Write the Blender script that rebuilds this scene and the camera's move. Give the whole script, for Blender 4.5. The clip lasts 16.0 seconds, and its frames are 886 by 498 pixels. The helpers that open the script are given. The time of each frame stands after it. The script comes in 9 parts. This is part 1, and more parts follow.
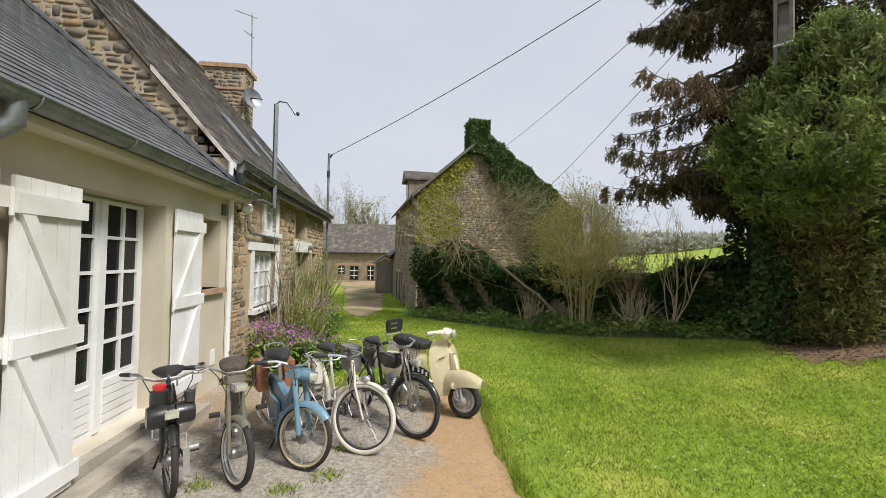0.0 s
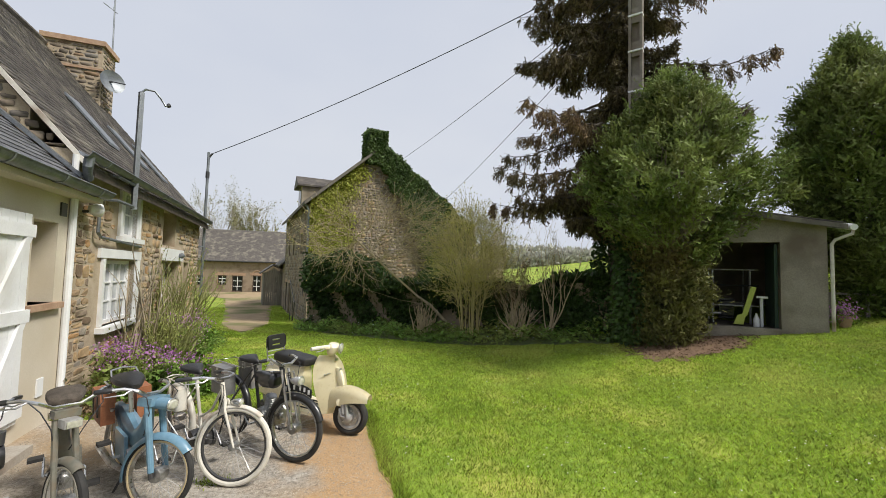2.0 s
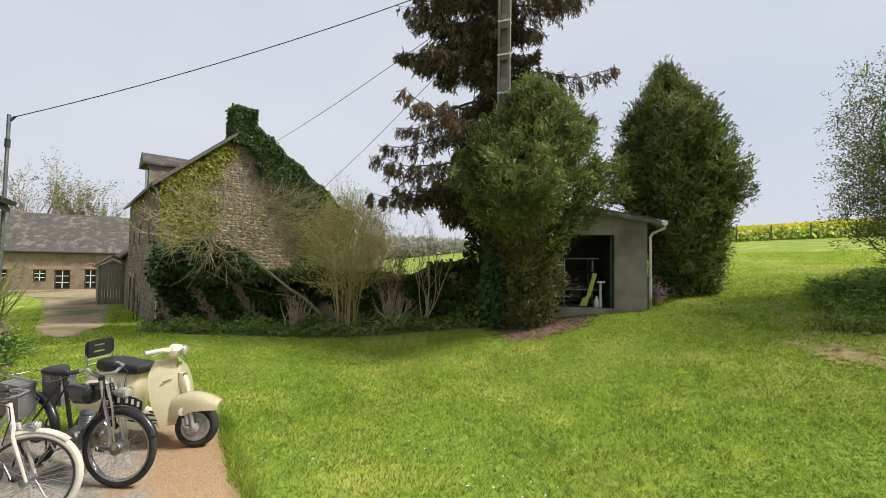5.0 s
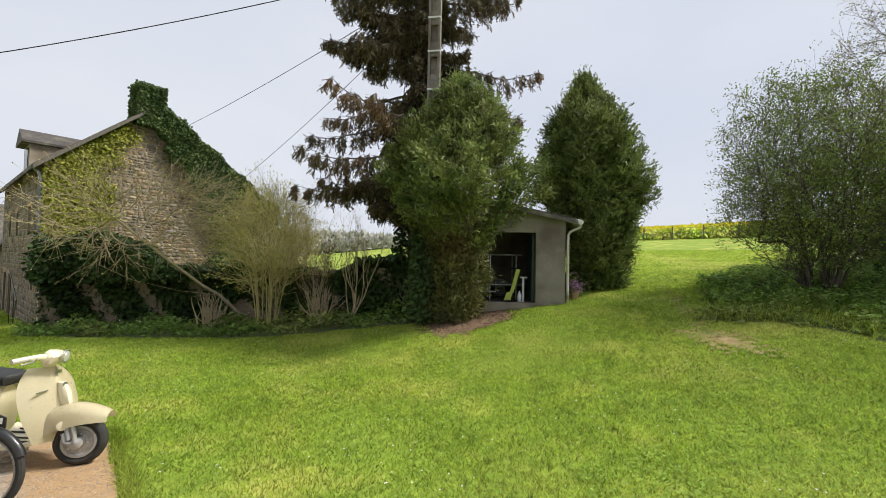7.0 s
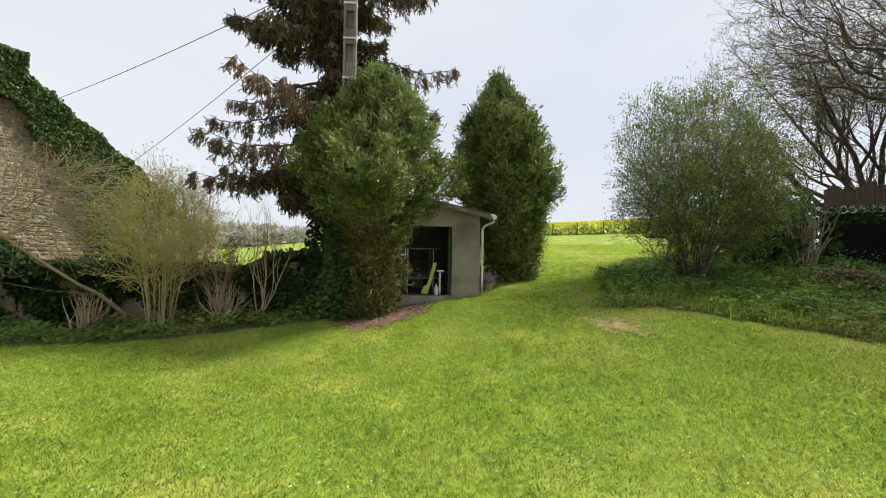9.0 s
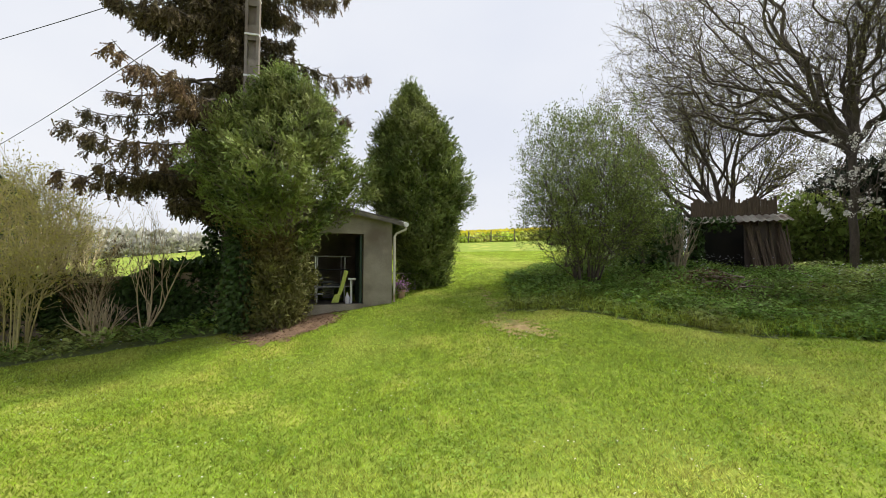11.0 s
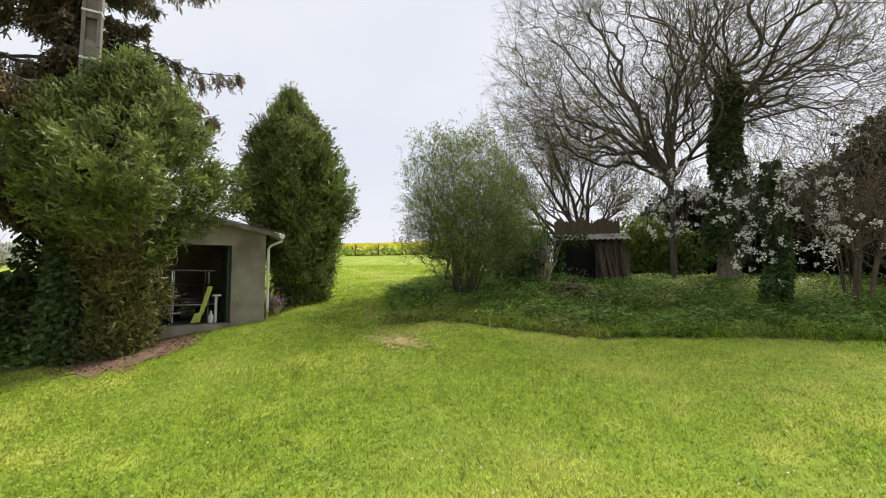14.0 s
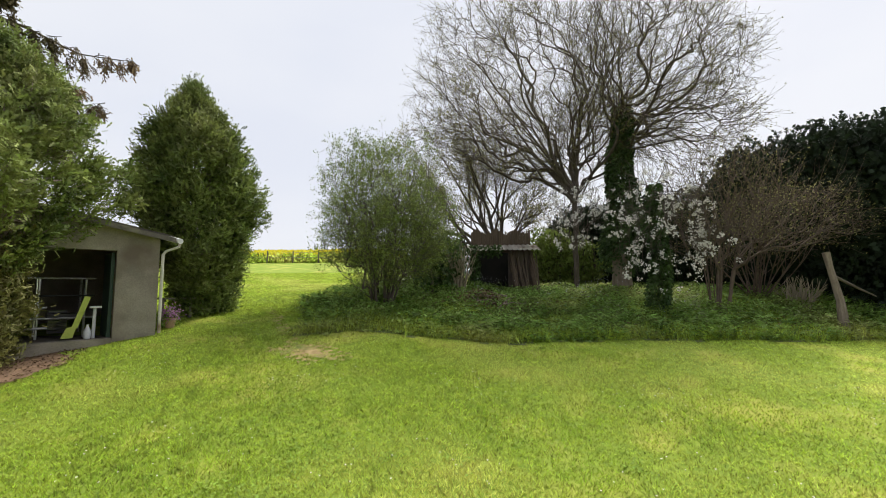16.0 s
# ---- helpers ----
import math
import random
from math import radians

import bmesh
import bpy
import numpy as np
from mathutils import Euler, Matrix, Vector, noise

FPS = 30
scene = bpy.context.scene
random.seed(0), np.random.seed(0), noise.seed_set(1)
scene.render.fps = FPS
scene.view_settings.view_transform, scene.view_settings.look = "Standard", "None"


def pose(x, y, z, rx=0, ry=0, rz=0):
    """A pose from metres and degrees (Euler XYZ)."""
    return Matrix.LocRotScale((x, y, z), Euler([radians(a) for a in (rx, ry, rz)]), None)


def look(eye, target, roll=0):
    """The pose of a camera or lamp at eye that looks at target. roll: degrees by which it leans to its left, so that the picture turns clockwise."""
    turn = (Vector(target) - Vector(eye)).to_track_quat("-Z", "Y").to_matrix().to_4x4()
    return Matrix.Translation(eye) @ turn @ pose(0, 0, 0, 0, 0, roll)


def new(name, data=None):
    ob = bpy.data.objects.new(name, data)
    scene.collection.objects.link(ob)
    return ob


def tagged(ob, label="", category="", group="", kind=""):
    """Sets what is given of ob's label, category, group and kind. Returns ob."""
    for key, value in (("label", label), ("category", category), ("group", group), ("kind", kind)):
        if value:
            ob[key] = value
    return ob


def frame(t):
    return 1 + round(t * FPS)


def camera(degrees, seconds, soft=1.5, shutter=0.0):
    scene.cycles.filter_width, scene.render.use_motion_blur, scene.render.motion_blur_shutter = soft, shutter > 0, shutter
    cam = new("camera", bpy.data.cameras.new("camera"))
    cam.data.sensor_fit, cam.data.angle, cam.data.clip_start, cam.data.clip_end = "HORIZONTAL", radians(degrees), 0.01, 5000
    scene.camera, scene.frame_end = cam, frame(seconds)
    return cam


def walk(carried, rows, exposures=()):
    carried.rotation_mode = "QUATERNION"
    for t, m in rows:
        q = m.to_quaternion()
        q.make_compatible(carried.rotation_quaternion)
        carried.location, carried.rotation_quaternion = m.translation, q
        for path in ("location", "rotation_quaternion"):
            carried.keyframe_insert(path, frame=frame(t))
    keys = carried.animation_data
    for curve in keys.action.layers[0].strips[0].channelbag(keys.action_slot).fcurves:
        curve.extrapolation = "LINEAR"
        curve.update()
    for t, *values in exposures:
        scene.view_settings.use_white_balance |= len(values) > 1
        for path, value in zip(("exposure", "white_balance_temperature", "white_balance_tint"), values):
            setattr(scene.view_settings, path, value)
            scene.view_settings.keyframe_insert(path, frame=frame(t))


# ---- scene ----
cam = camera(94.14, 16.0, soft=0.8)
ROWS = [  # seconds, x, y, z, yaw, pitch, roll
    (0.0, 0.000, 0.000, 1.845, 0.00, 1.47, -1.03),
    (0.5, 0.006, -0.005, 1.849, -3.28, 1.97, -1.21),
    (1.0, 0.033, -0.003, 1.848, -6.91, 2.59, -1.37),
    (1.5, 0.057, -0.011, 1.861, -10.72, 3.02, -1.51),
    (2.0, 0.086, -0.013, 1.867, -14.19, 3.25, -1.51),
    (2.5, 0.104, -0.022, 1.866, -17.19, 3.26, -1.40),
    (3.0, 0.115, -0.022, 1.865, -19.84, 3.03, -1.31),
    (3.5, 0.143, -0.025, 1.858, -22.36, 2.78, -1.19),
    (4.0, 0.182, -0.023, 1.855, -24.98, 2.52, -1.05),
    (4.5, 0.231, -0.022, 1.861, -27.66, 2.38, -0.95),
    (7.0, 0.364, -0.066, 1.874, -39.62, 1.82, -1.16),
    (7.5, 0.373, -0.064, 1.871, -42.04, 1.66, -1.12),
    (8.0, 0.391, -0.065, 1.875, -44.71, 1.41, -1.07),
    (8.5, 0.418, -0.077, 1.862, -47.58, 1.32, -1.01),
    (9.0, 0.442, -0.113, 1.860, -50.60, 1.23, -0.93),
    (11.5, 0.550, -0.316, 1.865, -64.33, 2.76, 0.00),
    (12.0, 0.559, -0.343, 1.872, -66.92, 3.14, 0.22),
    (12.5, 0.567, -0.384, 1.871, -69.32, 3.52, 0.36),
    (13.0, 0.578, -0.398, 1.858, -71.85, 3.83, 0.35),
    (13.5, 0.593, -0.424, 1.856, -74.31, 4.04, 0.30),
    (14.0, 0.600, -0.452, 1.857, -76.99, 4.24, 0.29),
    (14.5, 0.597, -0.462, 1.853, -79.82, 4.49, 0.22),
    (15.0, 0.590, -0.472, 1.854, -82.69, 4.76, 0.17),
    (15.5, 0.582, -0.498, 1.865, -85.42, 5.02, 0.23),
    (16.0, 0.570, -0.522, 1.868, -88.06, 5.35, 0.34),
]
walk(cam, [(t, pose(x, y, z, 90 + pitch, roll, yaw)) for t, x, y, z, yaw, pitch, roll in ROWS], [(0.0, -0.05, 6450, 10), (4.0, -0.04, 6450, 10), (9.0, 0.22, 6600, 10), (12.0, 0.29, 6750, 10), (16.0, 0.29, 6750, 10)])

# ---- world, sun, exposure ----
SUN_AZ, SUN_EL = 124.0, 50.0        # degrees clockwise from +y, and above the horizon
world = bpy.data.worlds.new("world")
scene.world = world
world.use_nodes = True
wn, wl = world.node_tree.nodes, world.node_tree.links
wn.clear()
w_out, w_bg = wn.new("ShaderNodeOutputWorld"), wn.new("ShaderNodeBackground")
sky = wn.new("ShaderNodeTexSky")
sky.sky_type, sky.sun_disc = "NISHITA", False
sky.sun_elevation, sky.sun_rotation = radians(SUN_EL), radians(SUN_AZ)
sky.dust_density, sky.air_density = 4.0, 1.0
w_tc, w_map, w_noise = wn.new("ShaderNodeTexCoord"), wn.new("ShaderNodeMapping"), wn.new("ShaderNodeTexNoise")
w_map.inputs["Scale"].default_value = (1.0, 1.0, 2.2)
w_noise.inputs["Scale"].default_value, w_noise.inputs["Detail"].default_value = 1.3, 4.0
w_ramp = wn.new("ShaderNodeValToRGB")     # an even veil of thin cloud
w_ramp.color_ramp.elements[0].position, w_ramp.color_ramp.elements[1].position = 0.3, 0.75
w_ramp.color_ramp.elements[0].color = (6.4, 6.85, 7.9, 1)
w_ramp.color_ramp.elements[1].color = (7.5, 7.8, 8.4, 1)
w_mix = wn.new("ShaderNodeMix")
w_mix.data_type = "RGBA"
w_mix.inputs["Factor"].default_value = 0.95
wl.new(w_tc.outputs["Generated"], w_map.inputs["Vector"])
wl.new(w_map.outputs["Vector"], w_noise.inputs["Vector"])
wl.new(w_noise.outputs["Fac"], w_ramp.inputs["Fac"])
wl.new(sky.outputs["Color"], w_mix.inputs["A"])
wl.new(w_ramp.outputs["Color"], w_mix.inputs["B"])
wl.new(w_mix.outputs["Result"], w_bg.inputs["Color"])
w_bg.inputs["Strength"].default_value = 0.1
wl.new(w_bg.outputs["Background"], w_out.inputs["Surface"])
sun = new("sun", bpy.data.lights.new("sun", "SUN"))
sun.data.energy, sun.data.angle, sun.data.color = 4.6, radians(15), (1.0, 0.95, 0.86)
_e, _a = radians(SUN_EL), radians(SUN_AZ)
sun.matrix_world = look((60 * math.sin(_a) * math.cos(_e), 60 * math.cos(_a) * math.cos(_e), 60 * math.sin(_e)), (0, 0, 0))

# ---- materials ----
def surf(name, c1, c2, scale=4.0, rough=0.8, bump=0.2, metal=0.0, fine=40.0, c3=None, big=0.6, per="", var=0.0, coat=0.0, spec=0.5, dist=0.01, stretch=(1, 1, 1), coords="Object"):
    """Two tones mixed by noise at two scales, a third by large stains, bump from both; per: 'object' or 'island' varies pieces."""
    m = bpy.data.materials.new(name)
    m.use_nodes = True
    n, l = m.node_tree.nodes, m.node_tree.links
    b = n["Principled BSDF"]
    tc, mp = n.new("ShaderNodeTexCoord"), n.new("ShaderNodeMapping")
    mp.inputs["Scale"].default_value = stretch
    l.new(tc.outputs[coords], mp.inputs["Vector"])
    def noisy(s, detail=4.0):
        t = n.new("ShaderNodeTexNoise")
        t.inputs["Scale"].default_value, t.inputs["Detail"].default_value = s, detail
        l.new(mp.outputs["Vector"], t.inputs["Vector"])
        return t.outputs["Fac"]
    def math_(op, a, c):
        k = n.new("ShaderNodeMath")
        k.operation = op
        for i, v in enumerate((a, c)):
            if isinstance(v, (int, float)):
                k.inputs[i].default_value = v
            else:
                l.new(v, k.inputs[i])
        return k.outputs[0]
    def mixed(f, a, c):
        k = n.new("ShaderNodeMix")
        k.data_type = "RGBA"
        for key, v in (("Factor", f), ("A", a), ("B", c)):
            if isinstance(v, (int, float)):
                k.inputs[key].default_value = v
            elif isinstance(v, tuple):
                k.inputs[key].default_value = (*v, 1)
            else:
                l.new(v, k.inputs[key])
        return k.outputs["Result"]
    def ramp(f, lo, hi):
        k = n.new("ShaderNodeMapRange")
        k.inputs["From Min"].default_value, k.inputs["From Max"].default_value = lo, hi
        l.new(f, k.inputs["Value"])
        return k.outputs["Result"]
    a, f = noisy(scale), noisy(fine, 6.0)
    both = math_("ADD", math_("MULTIPLY", a, 0.6), math_("MULTIPLY", f, 0.4))
    col = mixed(ramp(both, 0.36, 0.64), c1, c2)
    if c3:
        col = mixed(ramp(noisy(big, 5.0), 0.5, 0.68), col, c3)
    if per:
        src = n.new("ShaderNodeObjectInfo").outputs["Random"] if per == "object" else n.new("ShaderNodeNewGeometry").outputs["Random Per Island"]
        hs = n.new("ShaderNodeHueSaturation")
        l.new(math_("ADD", math_("MULTIPLY", src, 2 * var), 1 - var), hs.inputs["Value"])
        l.new(math_("ADD", math_("MULTIPLY", src, 0.05 * var), 0.5 - 0.025 * var), hs.inputs["Hue"])
        l.new(col, hs.inputs["Color"])
        col = hs.outputs["Color"]
    l.new(col, b.inputs["Base Color"])
    b.inputs["Metallic"].default_value, b.inputs["Coat Weight"].default_value = metal, coat
    b.inputs["Specular IOR Level"].default_value = spec
    l.new(math_("ADD", math_("MULTIPLY", f, 0.2), rough - 0.1), b.inputs["Roughness"])
    if bump:
        bp = n.new("ShaderNodeBump")
        bp.inputs["Strength"].default_value, bp.inputs["Distance"].default_value = bump, dist
        l.new(both, bp.inputs["Height"])
        l.new(bp.outputs["Normal"], b.inputs["Normal"])
    return m


def foliage(name, c1, c2, var=0.35, rough=0.6, thin=0.3, scale=0.8, c3=None):
    """Leaves: tone by island and by large noise, with light passing through."""
    m = surf(name, c1, c2, scale, rough, 0, fine=3.0, per="island", var=var, spec=0.25, c3=c3, big=0.35)
    n, l = m.node_tree.nodes, m.node_tree.links
    b, out = n["Principled BSDF"], n["Material Output"]
    tr, mx = n.new("ShaderNodeBsdfTranslucent"), n.new("ShaderNodeMixShader")
    l.new(b.inputs["Base Color"].links[0].from_socket, tr.inputs["Color"])
    mx.inputs["Fac"].default_value = thin
    l.new(b.outputs["BSDF"], mx.inputs[1])
    l.new(tr.outputs["BSDF"], mx.inputs[2])
    l.new(mx.outputs["Shader"], out.inputs["Surface"])
    return m


M = {}
M["lawn"] = surf("lawn", (0.155, 0.235, 0.034), (0.28, 0.365, 0.058), 9.0, 0.9, 0.6, fine=45, c3=(0.42, 0.42, 0.1), big=0.9, spec=0.1, dist=0.03)
M["grass"] = foliage("grass_blades", (0.205, 0.295, 0.04), (0.485, 0.59, 0.085), 0.7, 0.45, 0.78, 11.0, (0.54, 0.56, 0.15))
M["gravel"] = surf("gravel", (0.2, 0.18, 0.155), (0.5, 0.46, 0.4), 30, 0.95, 0.7, fine=160, c3=(0.36, 0.24, 0.12), big=0.5, dist=0.02)
M["sand"] = surf("sand", (0.42, 0.29, 0.16), (0.56, 0.42, 0.27), 6, 0.95, 0.6, fine=120, c3=(0.45, 0.4, 0.33), big=2.5, dist=0.015)
M["earth"] = surf("earth", (0.12, 0.072, 0.045), (0.25, 0.16, 0.1), 5, 0.95, 0.7, fine=50, dist=0.03)
M["lane"] = surf("lane", (0.28, 0.21, 0.13), (0.4, 0.31, 0.2), 2, 0.95, 0.5, spec=0.1, fine=40, c3=(0.14, 0.16, 0.06), big=0.3)
M["worn"] = surf("worn_turf", (0.3, 0.22, 0.1), (0.5, 0.38, 0.19), 8, 0.95, 0.6, spec=0.1, fine=60, c3=(0.22, 0.27, 0.07), big=3.0, dist=0.02)
M["soil"] = surf("bed_soil", (0.08, 0.11, 0.03), (0.14, 0.16, 0.06), 2, 0.95, 0.6, fine=30, dist=0.04)
M["render"] = surf("wall_render", (0.52, 0.47, 0.38), (0.64, 0.585, 0.49), 1.2, 0.9, 0.25, fine=70, c3=(0.5, 0.43, 0.32), big=0.5)
M["white"] = surf("white_paint", (0.7, 0.71, 0.72), (0.8, 0.81, 0.82), 3, 0.45, 0.08, fine=50, c3=(0.6, 0.59, 0.56), big=1.2)
M["concrete"] = surf("concrete", (0.3, 0.27, 0.23), (0.45, 0.41, 0.35), 4, 0.9, 0.35, fine=60, c3=(0.24, 0.17, 0.12), big=1.2)
M["cement"] = surf("shed_cement", (0.2, 0.175, 0.145), (0.32, 0.285, 0.24), 2.5, 0.92, 0.4, fine=40, c3=(0.15, 0.12, 0.095), big=1.0)
M["mortar"] = surf("mortar", (0.33, 0.26, 0.18), (0.46, 0.38, 0.28), 6, 0.95, 0.5, fine=60)


def rubble(name, tones, per, dark=1.0):
    """Stone whose tone is drawn for each piece, with grain, lichen and stains."""
    m = surf(name, (0.75, 0.75, 0.75), (1.0, 1.0, 1.0), 9, 0.9, 0.8, fine=50, c3=(0.6, 0.58, 0.55), big=1.6, dist=0.012, spec=0.2)
    n, l = m.node_tree.nodes, m.node_tree.links
    b = n["Principled BSDF"]
    grain = b.inputs["Base Color"].links[0].from_socket
    src = n.new("ShaderNodeObjectInfo").outputs["Random"] if per == "object" else n.new("ShaderNodeNewGeometry").outputs["Random Per Island"]
    ramp = n.new("ShaderNodeValToRGB")
    ramp.color_ramp.interpolation = "CONSTANT"
    el = ramp.color_ramp.elements
    while len(el) < len(tones):
        el.new(0.5)
    for i, c in enumerate(tones):
        el[i].position, el[i].color = i / len(tones), tuple(v * dark for v in c) + (1,)
    l.new(src, ramp.inputs["Fac"])
    mx = n.new("ShaderNodeMix")
    mx.data_type, mx.blend_type = "RGBA", "MULTIPLY"
    mx.inputs["Factor"].default_value = 1.0
    l.new(ramp.outputs["Color"], mx.inputs["A"])
    l.new(grain, mx.inputs["B"])
    l.new(mx.outputs["Result"], b.inputs["Base Color"])
    return m


TAN = [(0.46, 0.33, 0.19), (0.36, 0.26, 0.16), (0.52, 0.42, 0.29), (0.28, 0.22, 0.16), (0.47, 0.29, 0.14), (0.42, 0.34, 0.24), (0.22, 0.16, 0.11), (0.5, 0.37, 0.22), (0.33, 0.29, 0.24)]
GREY = [(0.3, 0.25, 0.2), (0.24, 0.2, 0.16), (0.38, 0.31, 0.24), (0.2, 0.17, 0.14), (0.36, 0.25, 0.16), (0.3, 0.27, 0.24), (0.42, 0.36, 0.28)]
M["stone"] = rubble("stone", TAN, "object")
M["stone_i"] = rubble("stone_joined", TAN, "island")
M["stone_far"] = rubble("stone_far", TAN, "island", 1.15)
M["stone_grey"] = rubble("stone_grey", GREY, "island", 0.85)
M["stone_gable"] = rubble("stone_gable", GREY + TAN[:4], "island", 0.82)
M["slate"] = surf("slate", (0.075, 0.078, 0.085), (0.14, 0.142, 0.15), 8, 0.6, 0.3, fine=60, per="object", var=0.35, c3=(0.16, 0.15, 0.13), big=1.5)
M["slate_i"] = surf("slate_joined", (0.075, 0.078, 0.085), (0.14, 0.142, 0.15), 8, 0.6, 0.3, fine=60, per="island", var=0.35, c3=(0.16, 0.15, 0.13), big=1.5)
M["slate_old"] = surf("slate_old", (0.055, 0.048, 0.042), (0.115, 0.1, 0.088), 6, 0.75, 0.4, fine=50, per="island", var=0.45, c3=(0.19, 0.17, 0.135), big=2.0)
M["zinc"] = surf("zinc", (0.17, 0.185, 0.2), (0.28, 0.3, 0.32), 5, 0.5, 0.05, metal=0.7, fine=40)
M["steel"] = surf("steel", (0.5, 0.5, 0.5), (0.65, 0.65, 0.65), 5, 0.3, 0.03, metal=1.0, fine=60)
M["chrome"] = surf("chrome", (0.6, 0.6, 0.6), (0.7, 0.7, 0.7), 9, 0.3, 0, metal=1.0, c3=(0.4, 0.36, 0.32), big=9)
M["dark_wood"] = surf("dark_wood", (0.05, 0.04, 0.032), (0.11, 0.09, 0.07), 3, 0.85, 0.4, fine=50, stretch=(6, 6, 0.6))
M["grey_wood"] = surf("grey_wood", (0.1, 0.09, 0.075), (0.2, 0.18, 0.15), 3, 0.88, 0.4, fine=50, stretch=(6, 6, 0.6), per="island", var=0.3)
M["bark"] = surf("bark", (0.05, 0.04, 0.03), (0.12, 0.1, 0.075), 5, 0.92, 0.8, fine=30, stretch=(2, 2, 0.5), dist=0.03)
M["bark_dark"] = surf("bark_dark", (0.05, 0.04, 0.032), (0.125, 0.1, 0.08), 5, 0.92, 0.6, fine=30, stretch=(2, 2, 0.5))
M["bark_pale"] = surf("bark_pale", (0.24, 0.2, 0.14), (0.4, 0.34, 0.24), 5, 0.9, 0.5, fine=30, stretch=(2, 2, 0.5))
M["twig_olive"] = surf("twig_olive", (0.46, 0.4, 0.17), (0.62, 0.54, 0.27), 3, 0.8, 0.2, fine=20)
M["twig_brown"] = surf("twig_brown", (0.4, 0.315, 0.2), (0.56, 0.46, 0.31), 3, 0.85, 0.2, fine=20)
M["twig_grey"] = surf("twig_grey", (0.07, 0.055, 0.045), (0.14, 0.115, 0.095), 3, 0.9, 0.2, fine=20)
M["needle"] = foliage("spruce_needles", (0.065, 0.058, 0.028), (0.165, 0.125, 0.065), 0.5, 0.7, 0.2, 1.2, (0.2, 0.125, 0.07))
M["thuja"] = foliage("thuja_sprays", (0.058, 0.092, 0.022), (0.25, 0.315, 0.08), 0.45, 0.65, 0.3, 2.0, (0.2, 0.22, 0.07))
M["thuja_low"] = foliage("thuja_brown", (0.075, 0.085, 0.024), (0.23, 0.22, 0.075), 0.5, 0.7, 0.25, 2.0, (0.22, 0.15, 0.07))
M["bark_stem"] = surf("conifer_stem", (0.14, 0.11, 0.085), (0.26, 0.21, 0.165), 5, 0.9, 0.5, fine=30, stretch=(2, 2, 0.5))
M["twig_green"] = surf("twig_green", (0.17, 0.18, 0.06), (0.31, 0.3, 0.12), 3, 0.85, 0.2, fine=20)
M["twig_hazel"] = surf("twig_hazel", (0.085, 0.06, 0.045), (0.17, 0.125, 0.095), 3, 0.9, 0.2, fine=20)
M["willow"] = foliage("bush_leaves", (0.12, 0.175, 0.035), (0.28, 0.345, 0.09), 0.5, 0.6, 0.3, 0.6)
M["bud"] = foliage("buds", (0.2, 0.2, 0.07), (0.32, 0.3, 0.13), 0.35, 0.6, 0.35, 0.6)
M["yellowbud"] = foliage("yellow_buds", (0.46, 0.43, 0.1), (0.6, 0.55, 0.17), 0.3, 0.6, 0.35, 0.6)
M["blossom"] = foliage("blossom", (0.72, 0.7, 0.66), (0.85, 0.83, 0.8), 0.12, 0.6, 0.3, 2)
M["ivy"] = foliage("ivy_leaves", (0.03, 0.06, 0.018), (0.075, 0.125, 0.035), 0.45, 0.5, 0.12, 0.9)
M["ivy_gable"] = foliage("gable_ivy", (0.045, 0.08, 0.022), (0.115, 0.17, 0.05), 0.45, 0.5, 0.15, 1.4)
M["ivy_light"] = foliage("ivy_light", (0.28, 0.31, 0.045), (0.44, 0.44, 0.1), 0.35, 0.55, 0.25, 0.9)
M["weed"] = foliage("weed_leaves", (0.1, 0.18, 0.032), (0.24, 0.36, 0.08), 0.6, 0.6, 0.4, 1.4, (0.34, 0.36, 0.12))
M["clover"] = foliage("clover_leaves", (0.2, 0.32, 0.05), (0.36, 0.49, 0.1), 0.4, 0.6, 0.5, 1.4)
M["purple"] = foliage("purple_petals", (0.4, 0.16, 0.42), (0.56, 0.3, 0.56), 0.3, 0.6, 0.3, 2)
M["paleblue"] = foliage("pale_flowers", (0.5, 0.52, 0.62), (0.62, 0.64, 0.72), 0.2, 0.6, 0.3, 2)
M["rape"] = foliage("rape_flowers", (0.62, 0.55, 0.02), (0.75, 0.68, 0.05), 0.2, 0.6, 0.3, 0.3)
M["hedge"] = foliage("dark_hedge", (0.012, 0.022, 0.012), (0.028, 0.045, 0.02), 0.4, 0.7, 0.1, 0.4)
# haze of distance put into the colour: pale grey leaves
M["farwood_hazed"] = foliage("far_trees_hazed", (0.38, 0.38, 0.34), (0.5, 0.49, 0.43), 0.25, 0.8, 0.3, 0.1)
M["dead"] = foliage("dead_leaves", (0.1, 0.065, 0.035), (0.2, 0.14, 0.08), 0.4, 0.8, 0.1, 0.8)
M["glass"] = surf("dark_glass", (0.012, 0.013, 0.014), (0.02, 0.02, 0.022), 1, 0.12, 0, fine=2, spec=0.28)
M["curtain"] = surf("net_curtain_glass", (0.36, 0.38, 0.4), (0.5, 0.52, 0.53), 3, 0.2, 0, fine=12, stretch=(6, 6, 0.5))
# shade of unlit interiors, put into a near-black colour
M["dark"] = surf("inside_shade_black", (0.012, 0.012, 0.012), (0.025, 0.023, 0.02), 2, 0.9, 0.1)
M["brown_paint"] = surf("dark_brown_paint", (0.04, 0.025, 0.018), (0.07, 0.045, 0.03), 4, 0.6, 0.1)
M["black"] = surf("black_paint", (0.012, 0.012, 0.013), (0.022, 0.022, 0.023), 6, 0.35, 0.03, coat=0.3)
